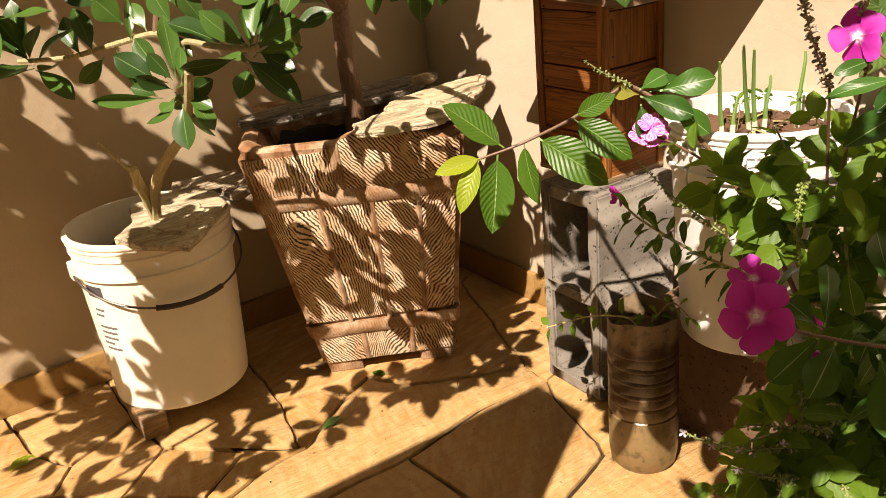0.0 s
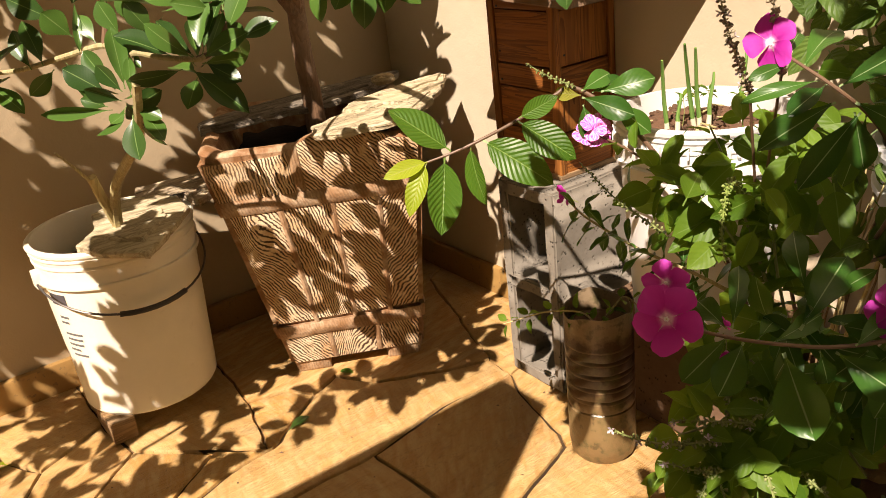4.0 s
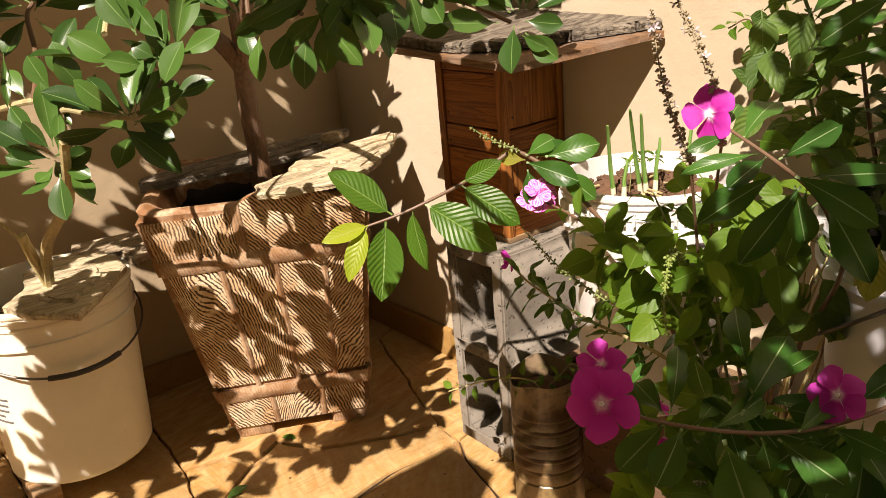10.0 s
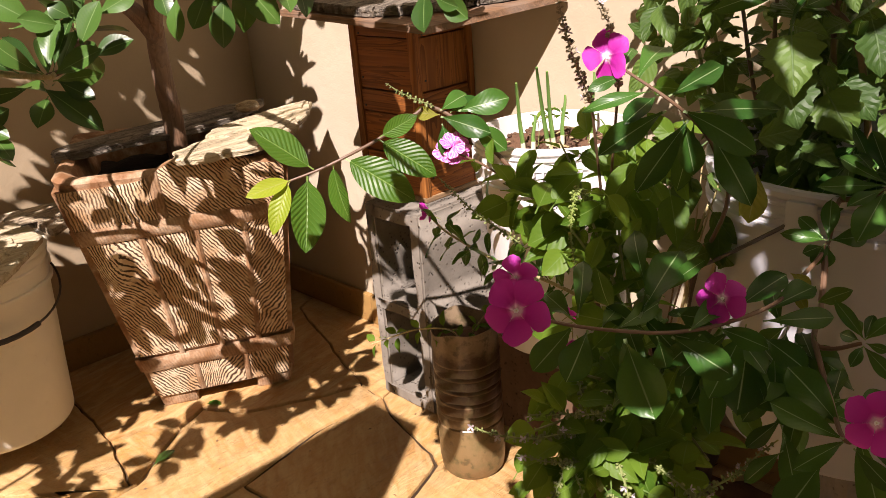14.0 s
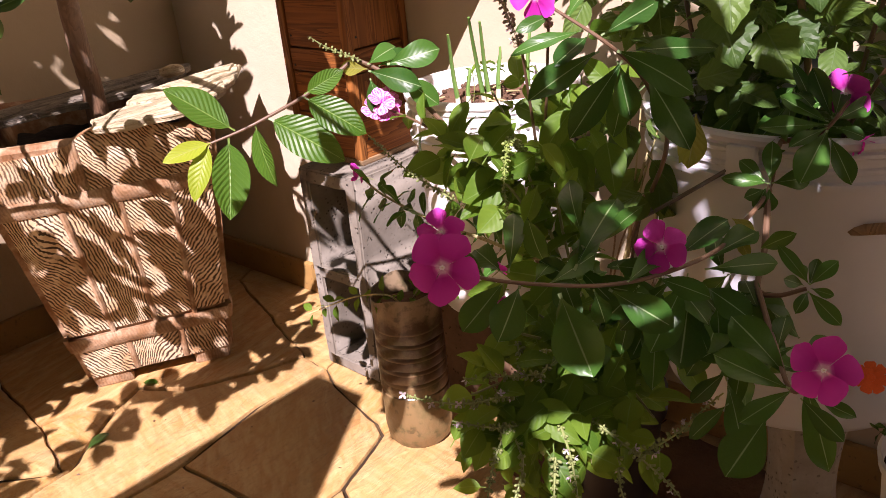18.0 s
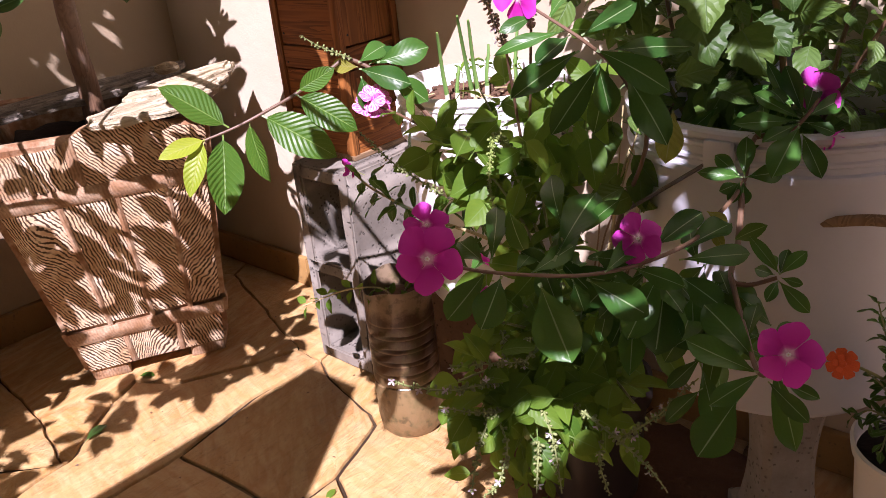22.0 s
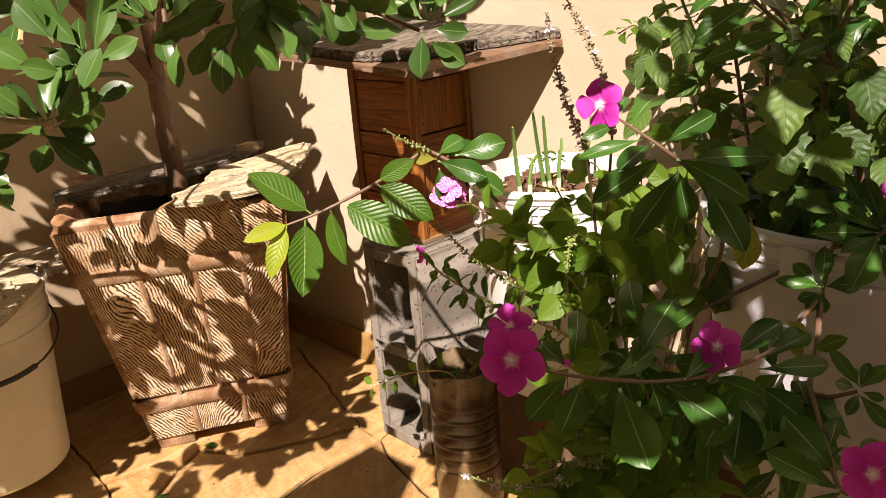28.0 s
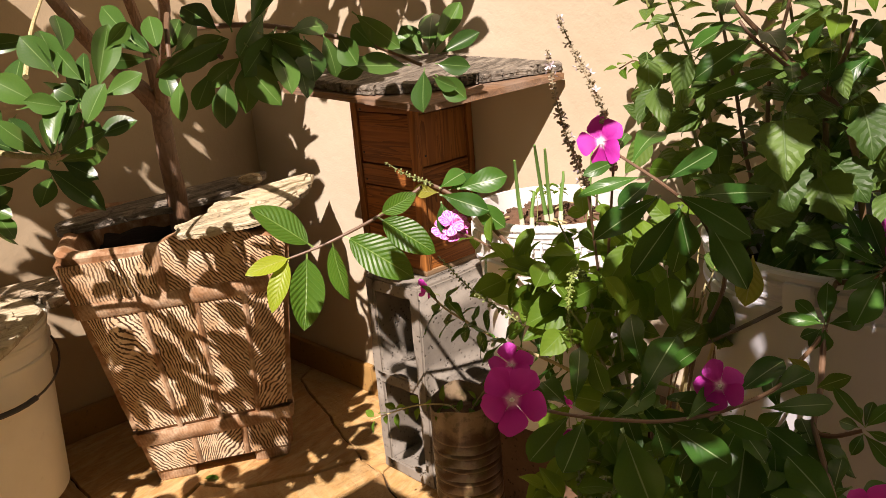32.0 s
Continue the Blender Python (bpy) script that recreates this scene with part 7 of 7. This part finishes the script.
    for florets, pts in (
        (0.08, [(0.534, 0.325, 0.431), (0.491, 0.344, 0.438), (0.465, 0.363, 0.448), (0.453, 0.380, 0.456)]),
        (0.06, [(0.571, 0.321, 0.457), (0.555, 0.313, 0.445), (0.527, 0.330, 0.450), (0.497, 0.350, 0.456)]),
        (0.07, [(0.531, 0.312, 0.406), (0.496, 0.326, 0.419), (0.472, 0.344, 0.432)]),
        (0.01, [(0.513, 0.320, 0.413), (0.488, 0.317, 0.393), (0.463, 0.308, 0.365)]),
        (0.01, [(0.513, 0.316, 0.408), (0.503, 0.299, 0.391), (0.481, 0.293, 0.370), (0.463, 0.294, 0.368)]),
        (0.05, [(0.548, 0.292, 0.403), (0.536, 0.274, 0.381), (0.512, 0.251, 0.358)]),
        (0.025, [(0.535, 0.290, 0.380), (0.505, 0.272, 0.353)]),
        (0.04, [(0.579, 0.288, 0.398), (0.576, 0.252, 0.387), (0.577, 0.225, 0.373), (0.575, 0.204, 0.363), (0.570, 0.185, 0.351)]),
        (0.11, [(0.591, 0.240, 0.371), (0.602, 0.214, 0.396), (0.610, 0.193, 0.426), (0.614, 0.182, 0.440)]),
        (0.0, [(0.570, 0.351, 0.453), (0.559, 0.340, 0.445), (0.544, 0.334, 0.435)]),
        (0.025, [(0.576, 0.255, 0.369), (0.555, 0.240, 0.360), (0.545, 0.226, 0.348)]),
        (0.0, [(0.72, 0.55, 0.50), (0.70, 0.60, 0.535), (0.705, 0.66, 0.565)]),
    ):
        spike(t, pts, SEEDPOD, 0.0034, rnd, 0.0062, florets, "green basil flower spike with pale florets")
    # pink flowers among the leaves
    for k in range(4):
        p = Vector((0.778, 0.700, 0.578)) + Vector((rnd.uniform(-0.009, 0.009), rnd.uniform(-0.013, 0.013), rnd.uniform(-0.012, 0.012)))
        f = vinca_flower(t, p, (-0.7 + rnd.uniform(-0.4, 0.4), -0.5 + rnd.uniform(-0.4, 0.4), 0.3 + rnd.uniform(-0.4, 0.5)), 0.019, k * 1.3, 0.3, 0.85)
        f["label"] = "pale pink ruffled flower with white streaks"
        for q in f.children:
            if q.name.startswith("petal"):
                q.data = PINK_PETAL_MESH
    b7 = [(0.89, 0.46, 0.18), (0.82, 0.45, 0.42), (0.758, 0.461, 0.526), (0.768, 0.522, 0.536), (0.777, 0.596, 0.547), (0.780, 0.660, 0.564), (0.778, 0.695, 0.572)]
    stem(t, "stem", b7, 0.0024, 0.0014, STEM)
    leafy(t, "basil", b7[2:], 0.028, 0.036, rnd, 0.05, 65, 0.15, 0.8)


def bucket_shrubs():
    rnd = random.Random(44)
    t = thing("shrub", pose(0.955, 0.25, 0.50), "tall leafy herb shrubs crowding the shaded white bucket", "plant")
    stems = [[(0.99, 0.37, 0.49), (0.975, 0.445, 0.617), (0.985, 0.479, 0.690), (0.974, 0.500, 0.774), (0.944, 0.519, 0.850), (0.93, 0.53, 0.95)], [(0.97, 0.34, 0.49), (0.945, 0.379, 0.637), (0.954, 0.407, 0.745), (0.943, 0.424, 0.846), (0.93, 0.43, 0.96)],
             [(0.98, 0.35, 0.49), (0.950, 0.410, 0.626), (0.970, 0.459, 0.742), (0.941, 0.487, 0.849), (0.92, 0.50, 0.95)], [(0.93, 0.30, 0.49), (0.902, 0.332, 0.645), (0.934, 0.357, 0.749), (0.931, 0.335, 0.843), (0.93, 0.33, 0.95)],
             [(0.94, 0.27, 0.49), (0.902, 0.284, 0.651), (0.915, 0.277, 0.754), (0.905, 0.268, 0.841), (0.90, 0.26, 0.93)], [(0.96, 0.22, 0.49), (0.93, 0.20, 0.62), (0.92, 0.17, 0.75), (0.90, 0.14, 0.86)],
             [(0.97, 0.20, 0.49), (0.94, 0.14, 0.60), (0.92, 0.10, 0.70), (0.90, 0.07, 0.80)], [(1.02, 0.30, 0.49), (1.04, 0.35, 0.65), (1.04, 0.38, 0.80), (1.03, 0.40, 0.92)], [(1.03, 0.22, 0.49), (1.05, 0.25, 0.65), (1.04, 0.22, 0.85)],
             [(0.92, 0.22, 0.49), (0.87, 0.19, 0.58), (0.86, 0.15, 0.66), (0.85, 0.11, 0.74)]]
    for k, pts in enumerate(stems):
        stem(t, "stem", pts, 0.003, 0.0014, STEM if k % 2 else GREENSTEM, 6, 6)
        leafy(t, "shrub", pts, 0.017, 0.038, rnd, 0.15, 70, 0.25, 0.75)
    big = [(0.95, 0.24, 0.50), (0.894, 0.250, 0.702), (0.888, 0.289, 0.757), (0.852, 0.308, 0.794), (0.820, 0.333, 0.834), (0.80, 0.35, 0.88)]
    stem(t, "stem", big, 0.004, 0.002, STEM)
    leafy(t, "vinca", big[1:], 0.022, 0.062, rnd, 0.05, 70, 0.2, 0.9)
    blades(t, "grape", rnd, (
        (0.810, 0.284, 0.748, 0.779, 0.265, 0.709, 0.047),
        (0.809, 0.296, 0.710, 0.790, 0.266, 0.674, 0.049),
        (0.854, 0.270, 0.685, 0.838, 0.240, 0.651, 0.044),
        (0.783, 0.313, 0.636, 0.825, 0.277, 0.643, 0.026),
        (0.886, 0.270, 0.687, 0.879, 0.235, 0.661, 0.039),
        (0.906, 0.252, 0.748, 0.882, 0.227, 0.710, 0.043),
    ))
    cluster(t, "shrub", rnd, (0.930, 0.442, 0.707), (0.05, 0.05, 0.05), 14, 0.040, 0.2)
    cluster(t, "shrub", rnd, (0.962, 0.395, 0.671), (0.05, 0.05, 0.06), 13, 0.040, 0.2)
    cluster(t, "shrub", rnd, (0.882, 0.301, 0.623), (0.05, 0.05, 0.035), 26, 0.048, 0.3)
    cluster(t, "shrub", rnd, (0.957, 0.291, 0.687), (0.05, 0.05, 0.06), 30, 0.048, 0.3)
    cluster(t, "vinca", rnd, (0.854, 0.231, 0.605), (0.05, 0.04, 0.03), 22, 0.045, 0.2)
    cluster(t, "shrub", rnd, (0.932, 0.467, 0.763), (0.05, 0.05, 0.04), 12, 0.042, 0.2)
    cluster(t, "shrub", rnd, (0.975, 0.353, 0.760), (0.06, 0.06, 0.05), 24, 0.05, 0.2)
    items = []
    for _ in range(230):
        p = Vector((rnd.uniform(0.86, 1.08), rnd.uniform(0.05, 0.33), rnd.uniform(0.50, 0.92)))
        if (p.x - 0.955) ** 2 + (p.y - 0.25) ** 2 > (0.10 + 0.12 * (p.z - 0.5) / 0.4) ** 2:
            continue
        items.append((rnd.choice(("shrub", "shrub", "basil")), aim(p, (rnd.uniform(-1, 0.3), rnd.uniform(-1, 0.6), rnd.uniform(-0.8, 0.5)), (rnd.uniform(-0.6, 0.2), rnd.uniform(-0.6, 0.2), 0.8), rnd.uniform(0.024, 0.045))))
    joined("foliage", t, items, rnd, "dense inner leaves")
    fine = [(0.99, 0.44, 0.62), (0.981, 0.465, 0.685), (0.984, 0.530, 0.724), (0.952, 0.534, 0.770), (0.925, 0.544, 0.765)]
    stem(t, "twig", fine, 0.0015, 0.0008, STEM)
    leafy(t, "basil", fine[1:], 0.012, 0.020, rnd, 0.1, 60, 0.0, 0.9)
    cluster(t, "shrub", rnd, (0.829, 0.391, 0.593), (0.03, 0.03, 0.05), 12, 0.045)
    cluster(t, "shrub", rnd, (0.826, 0.370, 0.543), (0.03, 0.03, 0.05), 10, 0.045)


def onions():
    rnd = random.Random(6)
    t = thing("onion_plants", pose(1.0, 0.715, 0.52), "green onion shoots and seedlings sprouting in the white bucket", "plant")
    for (x, y), h, lx in (((0.945, 0.73), 0.105, -0.018), ((0.952, 0.72), 0.05, 0.014), ((0.985, 0.715), 0.125, -0.038), ((0.990, 0.71), 0.115, -0.02), ((1.00, 0.705), 0.07, 0.02), ((1.03, 0.675), 0.10, 0.022)):
        base = Vector((x, y, 0.515))
        stem(t, "bulb_neck", [base, base + Vector((lx * 0.08, 0, 0.015)), base + Vector((lx * 0.15, 0, 0.03))], 0.0042, 0.0034, ONION_WHITE, 4, 8)
        stem(t, "shoot", [base + Vector((lx * 0.15, 0, 0.029)), base + Vector((lx * 0.3, 0.002, 0.015 + h * 0.45)), base + Vector((lx * 0.8, lx * 0.2, 0.015 + h * 0.85)), base + Vector((lx * 1.1, lx * 0.4, 0.015 + h))], 0.0034, 0.0017, ONION, 6, 8)
    for _ in range(5):
        p = Vector((rnd.uniform(0.97, 1.04), rnd.uniform(0.66, 0.74), 0.53))
        stem(t, "seedling", [p, p + Vector((0.004, 0.0, 0.02)), p + Vector((0.006, 0.003, 0.04))], 0.0008, 0.0005, GREENSTEM, 3, 5)
        rosette(t, "basil", p + Vector((0.006, 0.003, 0.04)), UP, 6, 0.014, rnd, 40, 100)


def bottle_sprig():
    rnd = random.Random(7)
    t = thing("seedling", pose(0.866, 0.803, 0.232), "thin seedling sprig leaning out of the cut bottle", "plant")
    pts = [(0.862, 0.80, 0.228), (0.835, 0.805, 0.262), (0.80, 0.835, 0.268), (0.77, 0.865, 0.258), (0.745, 0.885, 0.250)]
    stem(t, "stem", pts, 0.0016, 0.0008, PALEBARK)
    leafy(t, "basil", pts, 0.018, 0.022, rnd, 0.1, 60, 0.0, 0.9)
    pts = [(0.866, 0.80, 0.228), (0.875, 0.775, 0.27), (0.885, 0.76, 0.285), (0.90, 0.74, 0.26)]
    stem(t, "stem", pts, 0.0016, 0.0008, PALEBARK)
    leafy(t, "basil", pts, 0.02, 0.022, rnd, 0.2, 60, 0.0, 0.9)


planter_tree()
bucket_tree()
guava_shoot()
vinca_front()
vinca_upper()
basil()
bucket_shrubs()
onions()
bottle_sprig()

# pot under the basil
def plant_pot(at, r0, r1, h, mat, label):
    t = thing("plant_pot", pose(*at), label, "pot", "plant pots")
    part("body", lathe([(0.001, 0.004), (r0, 0.0), (r1, h - 0.03), (r1 + 0.006, h - 0.03), (r1 + 0.006, h), (r1, h), (r1 - 0.004, h - 0.03), (r1 - 0.006, h - 0.02)], 40), mat, t)
    part("soil", lathe([(r1 - 0.005, h - 0.03), (r1 * 0.5, h - 0.022), (0.001, h - 0.025)], 24), SHADE_BLACK_SOIL, t)
    return t


plant_pot((0.900, 0.470, 0.0), 0.060, 0.074, 0.190, DARKPOT, "black plastic pot of basil standing in deep shade")

# ---- stand under the shaded bucket ----
def stand():
    t = thing("concrete_stand", pose(0.972, 0.234, 0.0, 0, 0, 42), "grey concrete pedestal with one flared square column carrying a bucket", "stand")
    part("top", lathe([(0.001, 0.236), (0.078, 0.236), (0.088, 0.241), (0.091, 0.252), (0.088, 0.264), (0.080, 0.2695), (0.001, 0.2695)], 48), CONCRETE_WARM, t)
    bm = bmesh.new()
    rings = []
    for k in range(13):
        z = 0.024 + 0.2125 * k / 12
        w = 0.031 + 0.018 * (k / 12) ** 3 + 0.012 * (1 - k / 12) ** 4
        c = 0.28 * w
        rings.append([bm.verts.new((x, y, z)) for x, y in ((w, -w + c), (w, w - c), (w - c, w), (-w + c, w), (-w, w - c), (-w, -w + c), (-w + c, -w), (w - c, -w))])
    for p, q in zip(rings, rings[1:]):
        for j in range(8):
            bm.faces.new((p[j], p[(j + 1) % 8], q[(j + 1) % 8], q[j]))
    bm.faces.new(rings[0][::-1])
    bm.faces.new(rings[-1])
    part("column", bm, CONCRETE_WARM, t, smooth=0.4)
    part("base_plate", box(-0.05, 0.05, -0.05, 0.05, 0.0, 0.0245, 0.006, 1, 0.001, 5), CONCRETE_WARM, t)
    return t


stand()


def ribbed_pot():
    t = thing("plant_pot", pose(0.832, 0.045, 0.0) @ Matrix.Diagonal((1, 1, 0.92, 1)), "white ribbed plastic pot of marigold beside the pedestal", "pot", "plant pots")
    prof = [(0.001, 0.004), (0.046, 0.0)]
    for k in range(16):
        z = 0.012 + 0.0185 * k
        r = 0.048 + 0.016 * k / 15
        prof += [(r - 0.0025, z - 0.006), (r + 0.001, z), (r + 0.001, z + 0.006)]
    prof += [(0.070, 0.305), (0.072, 0.318), (0.069, 0.320), (0.066, 0.300), (0.05, 0.02)]
    bm = lathe(prof, 48)
    for v in bm.verts:
        a = math.atan2(v.co.y, v.co.x)
        v.co.z += 0.0093 * a / math.pi if 0.01 < v.co.z < 0.3 else 0
    part("body", bm, WHITE, t)
    part("soil", lathe([(0.066, 0.300), (0.03, 0.306), (0.001, 0.303)], 20), SHADE_BLACK_SOIL, t)
    return t


ribbed_pot()


def marigold():
    rnd = random.Random(3)
    t = thing("marigold", pose(0.825, 0.055, 0.30), "orange marigold with feathery leaves in the ribbed pot", "plant")
    head = Vector((0.772, 0.117, 0.393))
    stem(t, "stem", [(0.825, 0.06, 0.30), (0.81, 0.075, 0.355), (0.785, 0.10, 0.385), head], 0.002, 0.0012, GREENSTEM)
    for k in range(18):
        e = Vector((0.825 + rnd.uniform(-0.06, 0.04), 0.06 + rnd.uniform(-0.06, 0.06), 0.36 + rnd.uniform(-0.05, 0.10)))
        pts = [(0.830, 0.048, 0.275), (Vector((0.830, 0.048, 0.30)) + e) / 2 + Vector((-0.01, 0.01, 0.02)), e]
        stem(t, "stem", pts, 0.0016, 0.0007, GREENSTEM, 5, 5)
        leafy(t, "vinca", pts, 0.007, 0.019, rnd, 0.1, 55, 0.0, 0.8)
    z = to_camera(head)
    bm = bmesh.new()
    rows = [[bm.verts.new((c * w, y, 0.05 * math.sin(3 * c) - 0.12 * y * y)) for c in (-1, 0, 1)] for y, w in ((0.1, 0.12), (0.5, 0.28), (0.85, 0.36), (1.0, 0.24))]
    for a, b in zip(rows, rows[1:]):
        for k in range(2):
            bm.faces.new((a[k], a[k + 1], b[k + 1], b[k]))
    petal = mesh_of(bm, "orange_petal", 1.2)
    petal.materials.append(ORANGE)
    core = aim(head, z.orthogonal(), z, 0.0115)
    f = part("flower", mesh_of(lathe([(0.001, 0.25), (0.3, 0.2), (0.35, 0.0), (0.001, -0.2)], 12), "flower_disc"), ORANGE, t, "orange-red marigold flower", m=t.matrix_basis.inverted() @ core)
    for ring, n, tilt, s in ((0, 7, 0.05, 1.25), (1, 5, 0.45, 0.75)):
        for k in range(n):
            part("petal", petal, None, f, m=Matrix.Rotation(6.283 * k / n + ring * 0.3, 4, "Z") @ Matrix.Rotation(tilt, 4, "X") @ Matrix.Diagonal((s, s, s, 1)))


marigold()

# stick across the shaded bucket's side, dry twigs beside it
tagged(part("stick", tube(curve_points([(0.823, 0.181, 0.505), (0.827, 0.161, 0.505), (0.831, 0.129, 0.512), (0.832, 0.098, 0.516)], 6), [0.0012, 0.0035] + taper(17, 0.0052, 0.0062), 8), OLDWOOD), "short brown stick resting against the bucket's side", "stick")
twigs = thing("dry_twigs", pose(0.86, 0.42, 0.19), "bundle of bare dry brown twigs between the buckets", "twigs")
rnd = random.Random(12)
for k in range(11):
    a = Vector((0.845 + rnd.uniform(-0.03, 0.03), 0.43 + rnd.uniform(-0.02, 0.03), 0.19))
    e = Vector((0.885 + rnd.uniform(-0.06, 0.04), 0.385 + rnd.uniform(-0.05, 0.04), 0.57 + rnd.uniform(-0.08, 0.06)))
    mid = a.lerp(e, 0.6) + Vector((rnd.uniform(-0.03, 0.02), rnd.uniform(-0.03, 0.03), 0.03))
    stem(twigs, "twig", [a, mid, e], 0.0014 if k % 3 else 0.0030, 0.0008, PALEBARK if k % 2 else OLDWOOD, 5, 6)

# ---- print on the pails ----
def bend_text(t, words, size, r_at, z, ang, mat):
    """Readable print laid round a pail's side, centred at an angle."""
    cu = bpy.data.curves.new("lettering", "FONT")
    cu.body, cu.size, cu.align_x = words, size, "CENTER"
    tmp = bpy.data.objects.new("lettering", cu)
    scene.collection.objects.link(tmp)
    bpy.context.view_layer.update()
    me = bpy.data.meshes.new_from_object(tmp.evaluated_get(bpy.context.evaluated_depsgraph_get()))
    bpy.data.objects.remove(tmp)
    for v in me.vertices:
        zz = z + v.co.y
        rr = r_at(zz) + 0.0007
        a = ang + v.co.x / rr
        v.co = (rr * math.cos(a), rr * math.sin(a), zz)
    me.materials.clear()
    return part("lettering", me, mat, t, "dark printed words on the bucket")


def r_white(z):
    return 0.098 + (0.114 - 0.098) * z / 0.333


def r_cream(z):
    return 0.124 + (0.143 - 0.124) * z / 0.335


bend_text(pail_white, "BASE DE A", 0.017, r_white, 0.178, radians(206), DARKPRINT)
bm = bmesh.new()
ring = [[bm.verts.new(((r_white(z) + 0.0005) * math.cos(radians(a)), (r_white(z) + 0.0005) * math.sin(radians(a)), z)) for a in range(186, 225, 3)] for z in (0.085, 0.125, 0.168)]
for p, q in zip(ring, ring[1:]):
    for k in range(len(p) - 1):
        bm.faces.new((p[k], p[k + 1], q[k + 1], q[k]))
part("label_panel", bm, LABELTAN, pail_white, "brown printed label panel")
rnd = random.Random(9)
label_bars(pail_white, [(0.092 + 0.011 * k, rnd.uniform(0, 0.006), rnd.uniform(0.035, 0.058), 0.005) for k in range(7)], lambda z: r_white(z) + 0.0004, GREYPRINT, radians(188))
label_bars(cream_pail, [(0.232, 0.0, 0.042, 0.022)], r_cream, DARKPRINT, radians(192), "print_mark")
label_bars(cream_pail, [(0.205 - 0.011 * k - (0.012 if k > 1 else 0), rnd.uniform(0.0, 0.006), rnd.uniform(0.02, 0.045), 0.0045) for k in range(7)], r_cream, GREYPRINT, radians(194))

# ---- soil clods, litter and fallen leaves ----
clod = bmesh.new()
bmesh.ops.create_icosphere(clod, subdivisions=1, radius=1)
for v in clod.verts:
    v.co *= 1 + 0.35 * noise.noise(v.co * 2)
clod = mesh_of(clod, "clod", 0)
clod.materials.append(CLOD)
for k in range(150):
    a, q = rnd.uniform(0, 6.28), 0.10 * math.sqrt(rnd.random())
    s = rnd.uniform(0.0015, 0.0055)
    part("clod", clod, None, pail_white, m=pose(q * math.cos(a), q * math.sin(a), 0.308 + rnd.uniform(-0.002, 0.004), 50 * k, 33 * k, 0) @ Matrix.Diagonal((s, s * 1.3, s, 1)))
for k in range(10):
    a, q = rnd.uniform(0, 6.28), 0.085 * math.sqrt(rnd.random())
    p = pose(q * math.cos(a), q * math.sin(a), 0.315, rnd.uniform(-20, 20), rnd.uniform(-20, 20), 57 * k)
    part("dry_scrap", box(-0.012, 0.012, -0.002, 0.002, 0, 0.001, 0, 2, 0.002, k), PALEBARK, pail_white, m=p)


def fallen_leaf(x, y, turn, size, kind, label):
    rl = random.Random(int(turn))
    ob = part("fallen_leaf", LEAF[kind][0], None, None, label, m=pose(x, y, 0.0035, rl.uniform(-3, 3), rl.uniform(-4, 4), turn) @ Matrix.Diagonal((size, size, size, 1)))
    tagged(ob, "", "leaf", "fallen leaves")


fallen_leaf(0.500, 1.230, -70, 0.05, "ficus", "small green fallen leaf lying on the paving")
fallen_leaf(0.02, 1.50, -60, 0.075, "guava_young", "yellow-green fallen leaf lying on the paving")
fallen_leaf(0.69, 1.315, 20, 0.035, "guava", "small green leaf fallen by the planter's foot")
fallen_leaf(0.672, 0.78, 100, 0.022, "basil", "tiny green leaf fallen on the paving")
litter = bmesh.new()
for k in range(140):
    p = Vector((rnd.uniform(0.0, 1.1), rnd.uniform(0.3, 1.68), 0.001))
    s = rnd.uniform(0.0012, 0.004)
    a = rnd.uniform(0, 6.28)
    d, e = Vector((math.cos(a), math.sin(a), 0)) * s, Vector((-math.sin(a), math.cos(a), 0)) * s * 0.5
    vs = [litter.verts.new(p - d), litter.verts.new(p + e + Vector((0, 0, 0.0012))), litter.verts.new(p + d), litter.verts.new(p - e)]
    litter.faces.new(vs)
# dark sheet standing in for dirt and deep shade on the paving
dirt_shade = bmesh.new()
middle = dirt_shade.verts.new((0.95, 0.42, 0.007))
edge = []
for k in range(60):
    a = 2 * math.pi * k / 60
    q = 0.17 + 0.05 * noise.noise(Vector((math.cos(a) * 1.5, math.sin(a) * 1.5, 0))) + 0.02 * noise.noise(Vector((math.cos(a) * 6, math.sin(a) * 6, 2)))
    ring = [dirt_shade.verts.new((0.95 + q * s * math.cos(a), 0.42 + q * s * 1.25 * math.sin(a), z)) for s, z in ((0.5, 0.007), (0.9, 0.005), (1.0, 0.0021))]
    edge.append(ring)
for a, b in zip(edge, edge[1:] + edge[:1]):
    dirt_shade.faces.new((middle, a[0], b[0]))
    for k in range(2):
        dirt_shade.faces.new((a[k], a[k + 1], b[k + 1], b[k]))
tagged(part("spilled_soil", dirt_shade, SOIL), "dark sheet on the paving under the plants, for dirt and deep shade", "soil", kind="stuff")
tagged(part("litter", litter, STEM, smooth=0), "brown crumbs and leaf bits scattered on the paving", "litter", kind="stuff")
fallen_leaf(1.02, 0.42, 30, 0.06, "yellow", "dry ochre leaf lying in the shade under the plants")
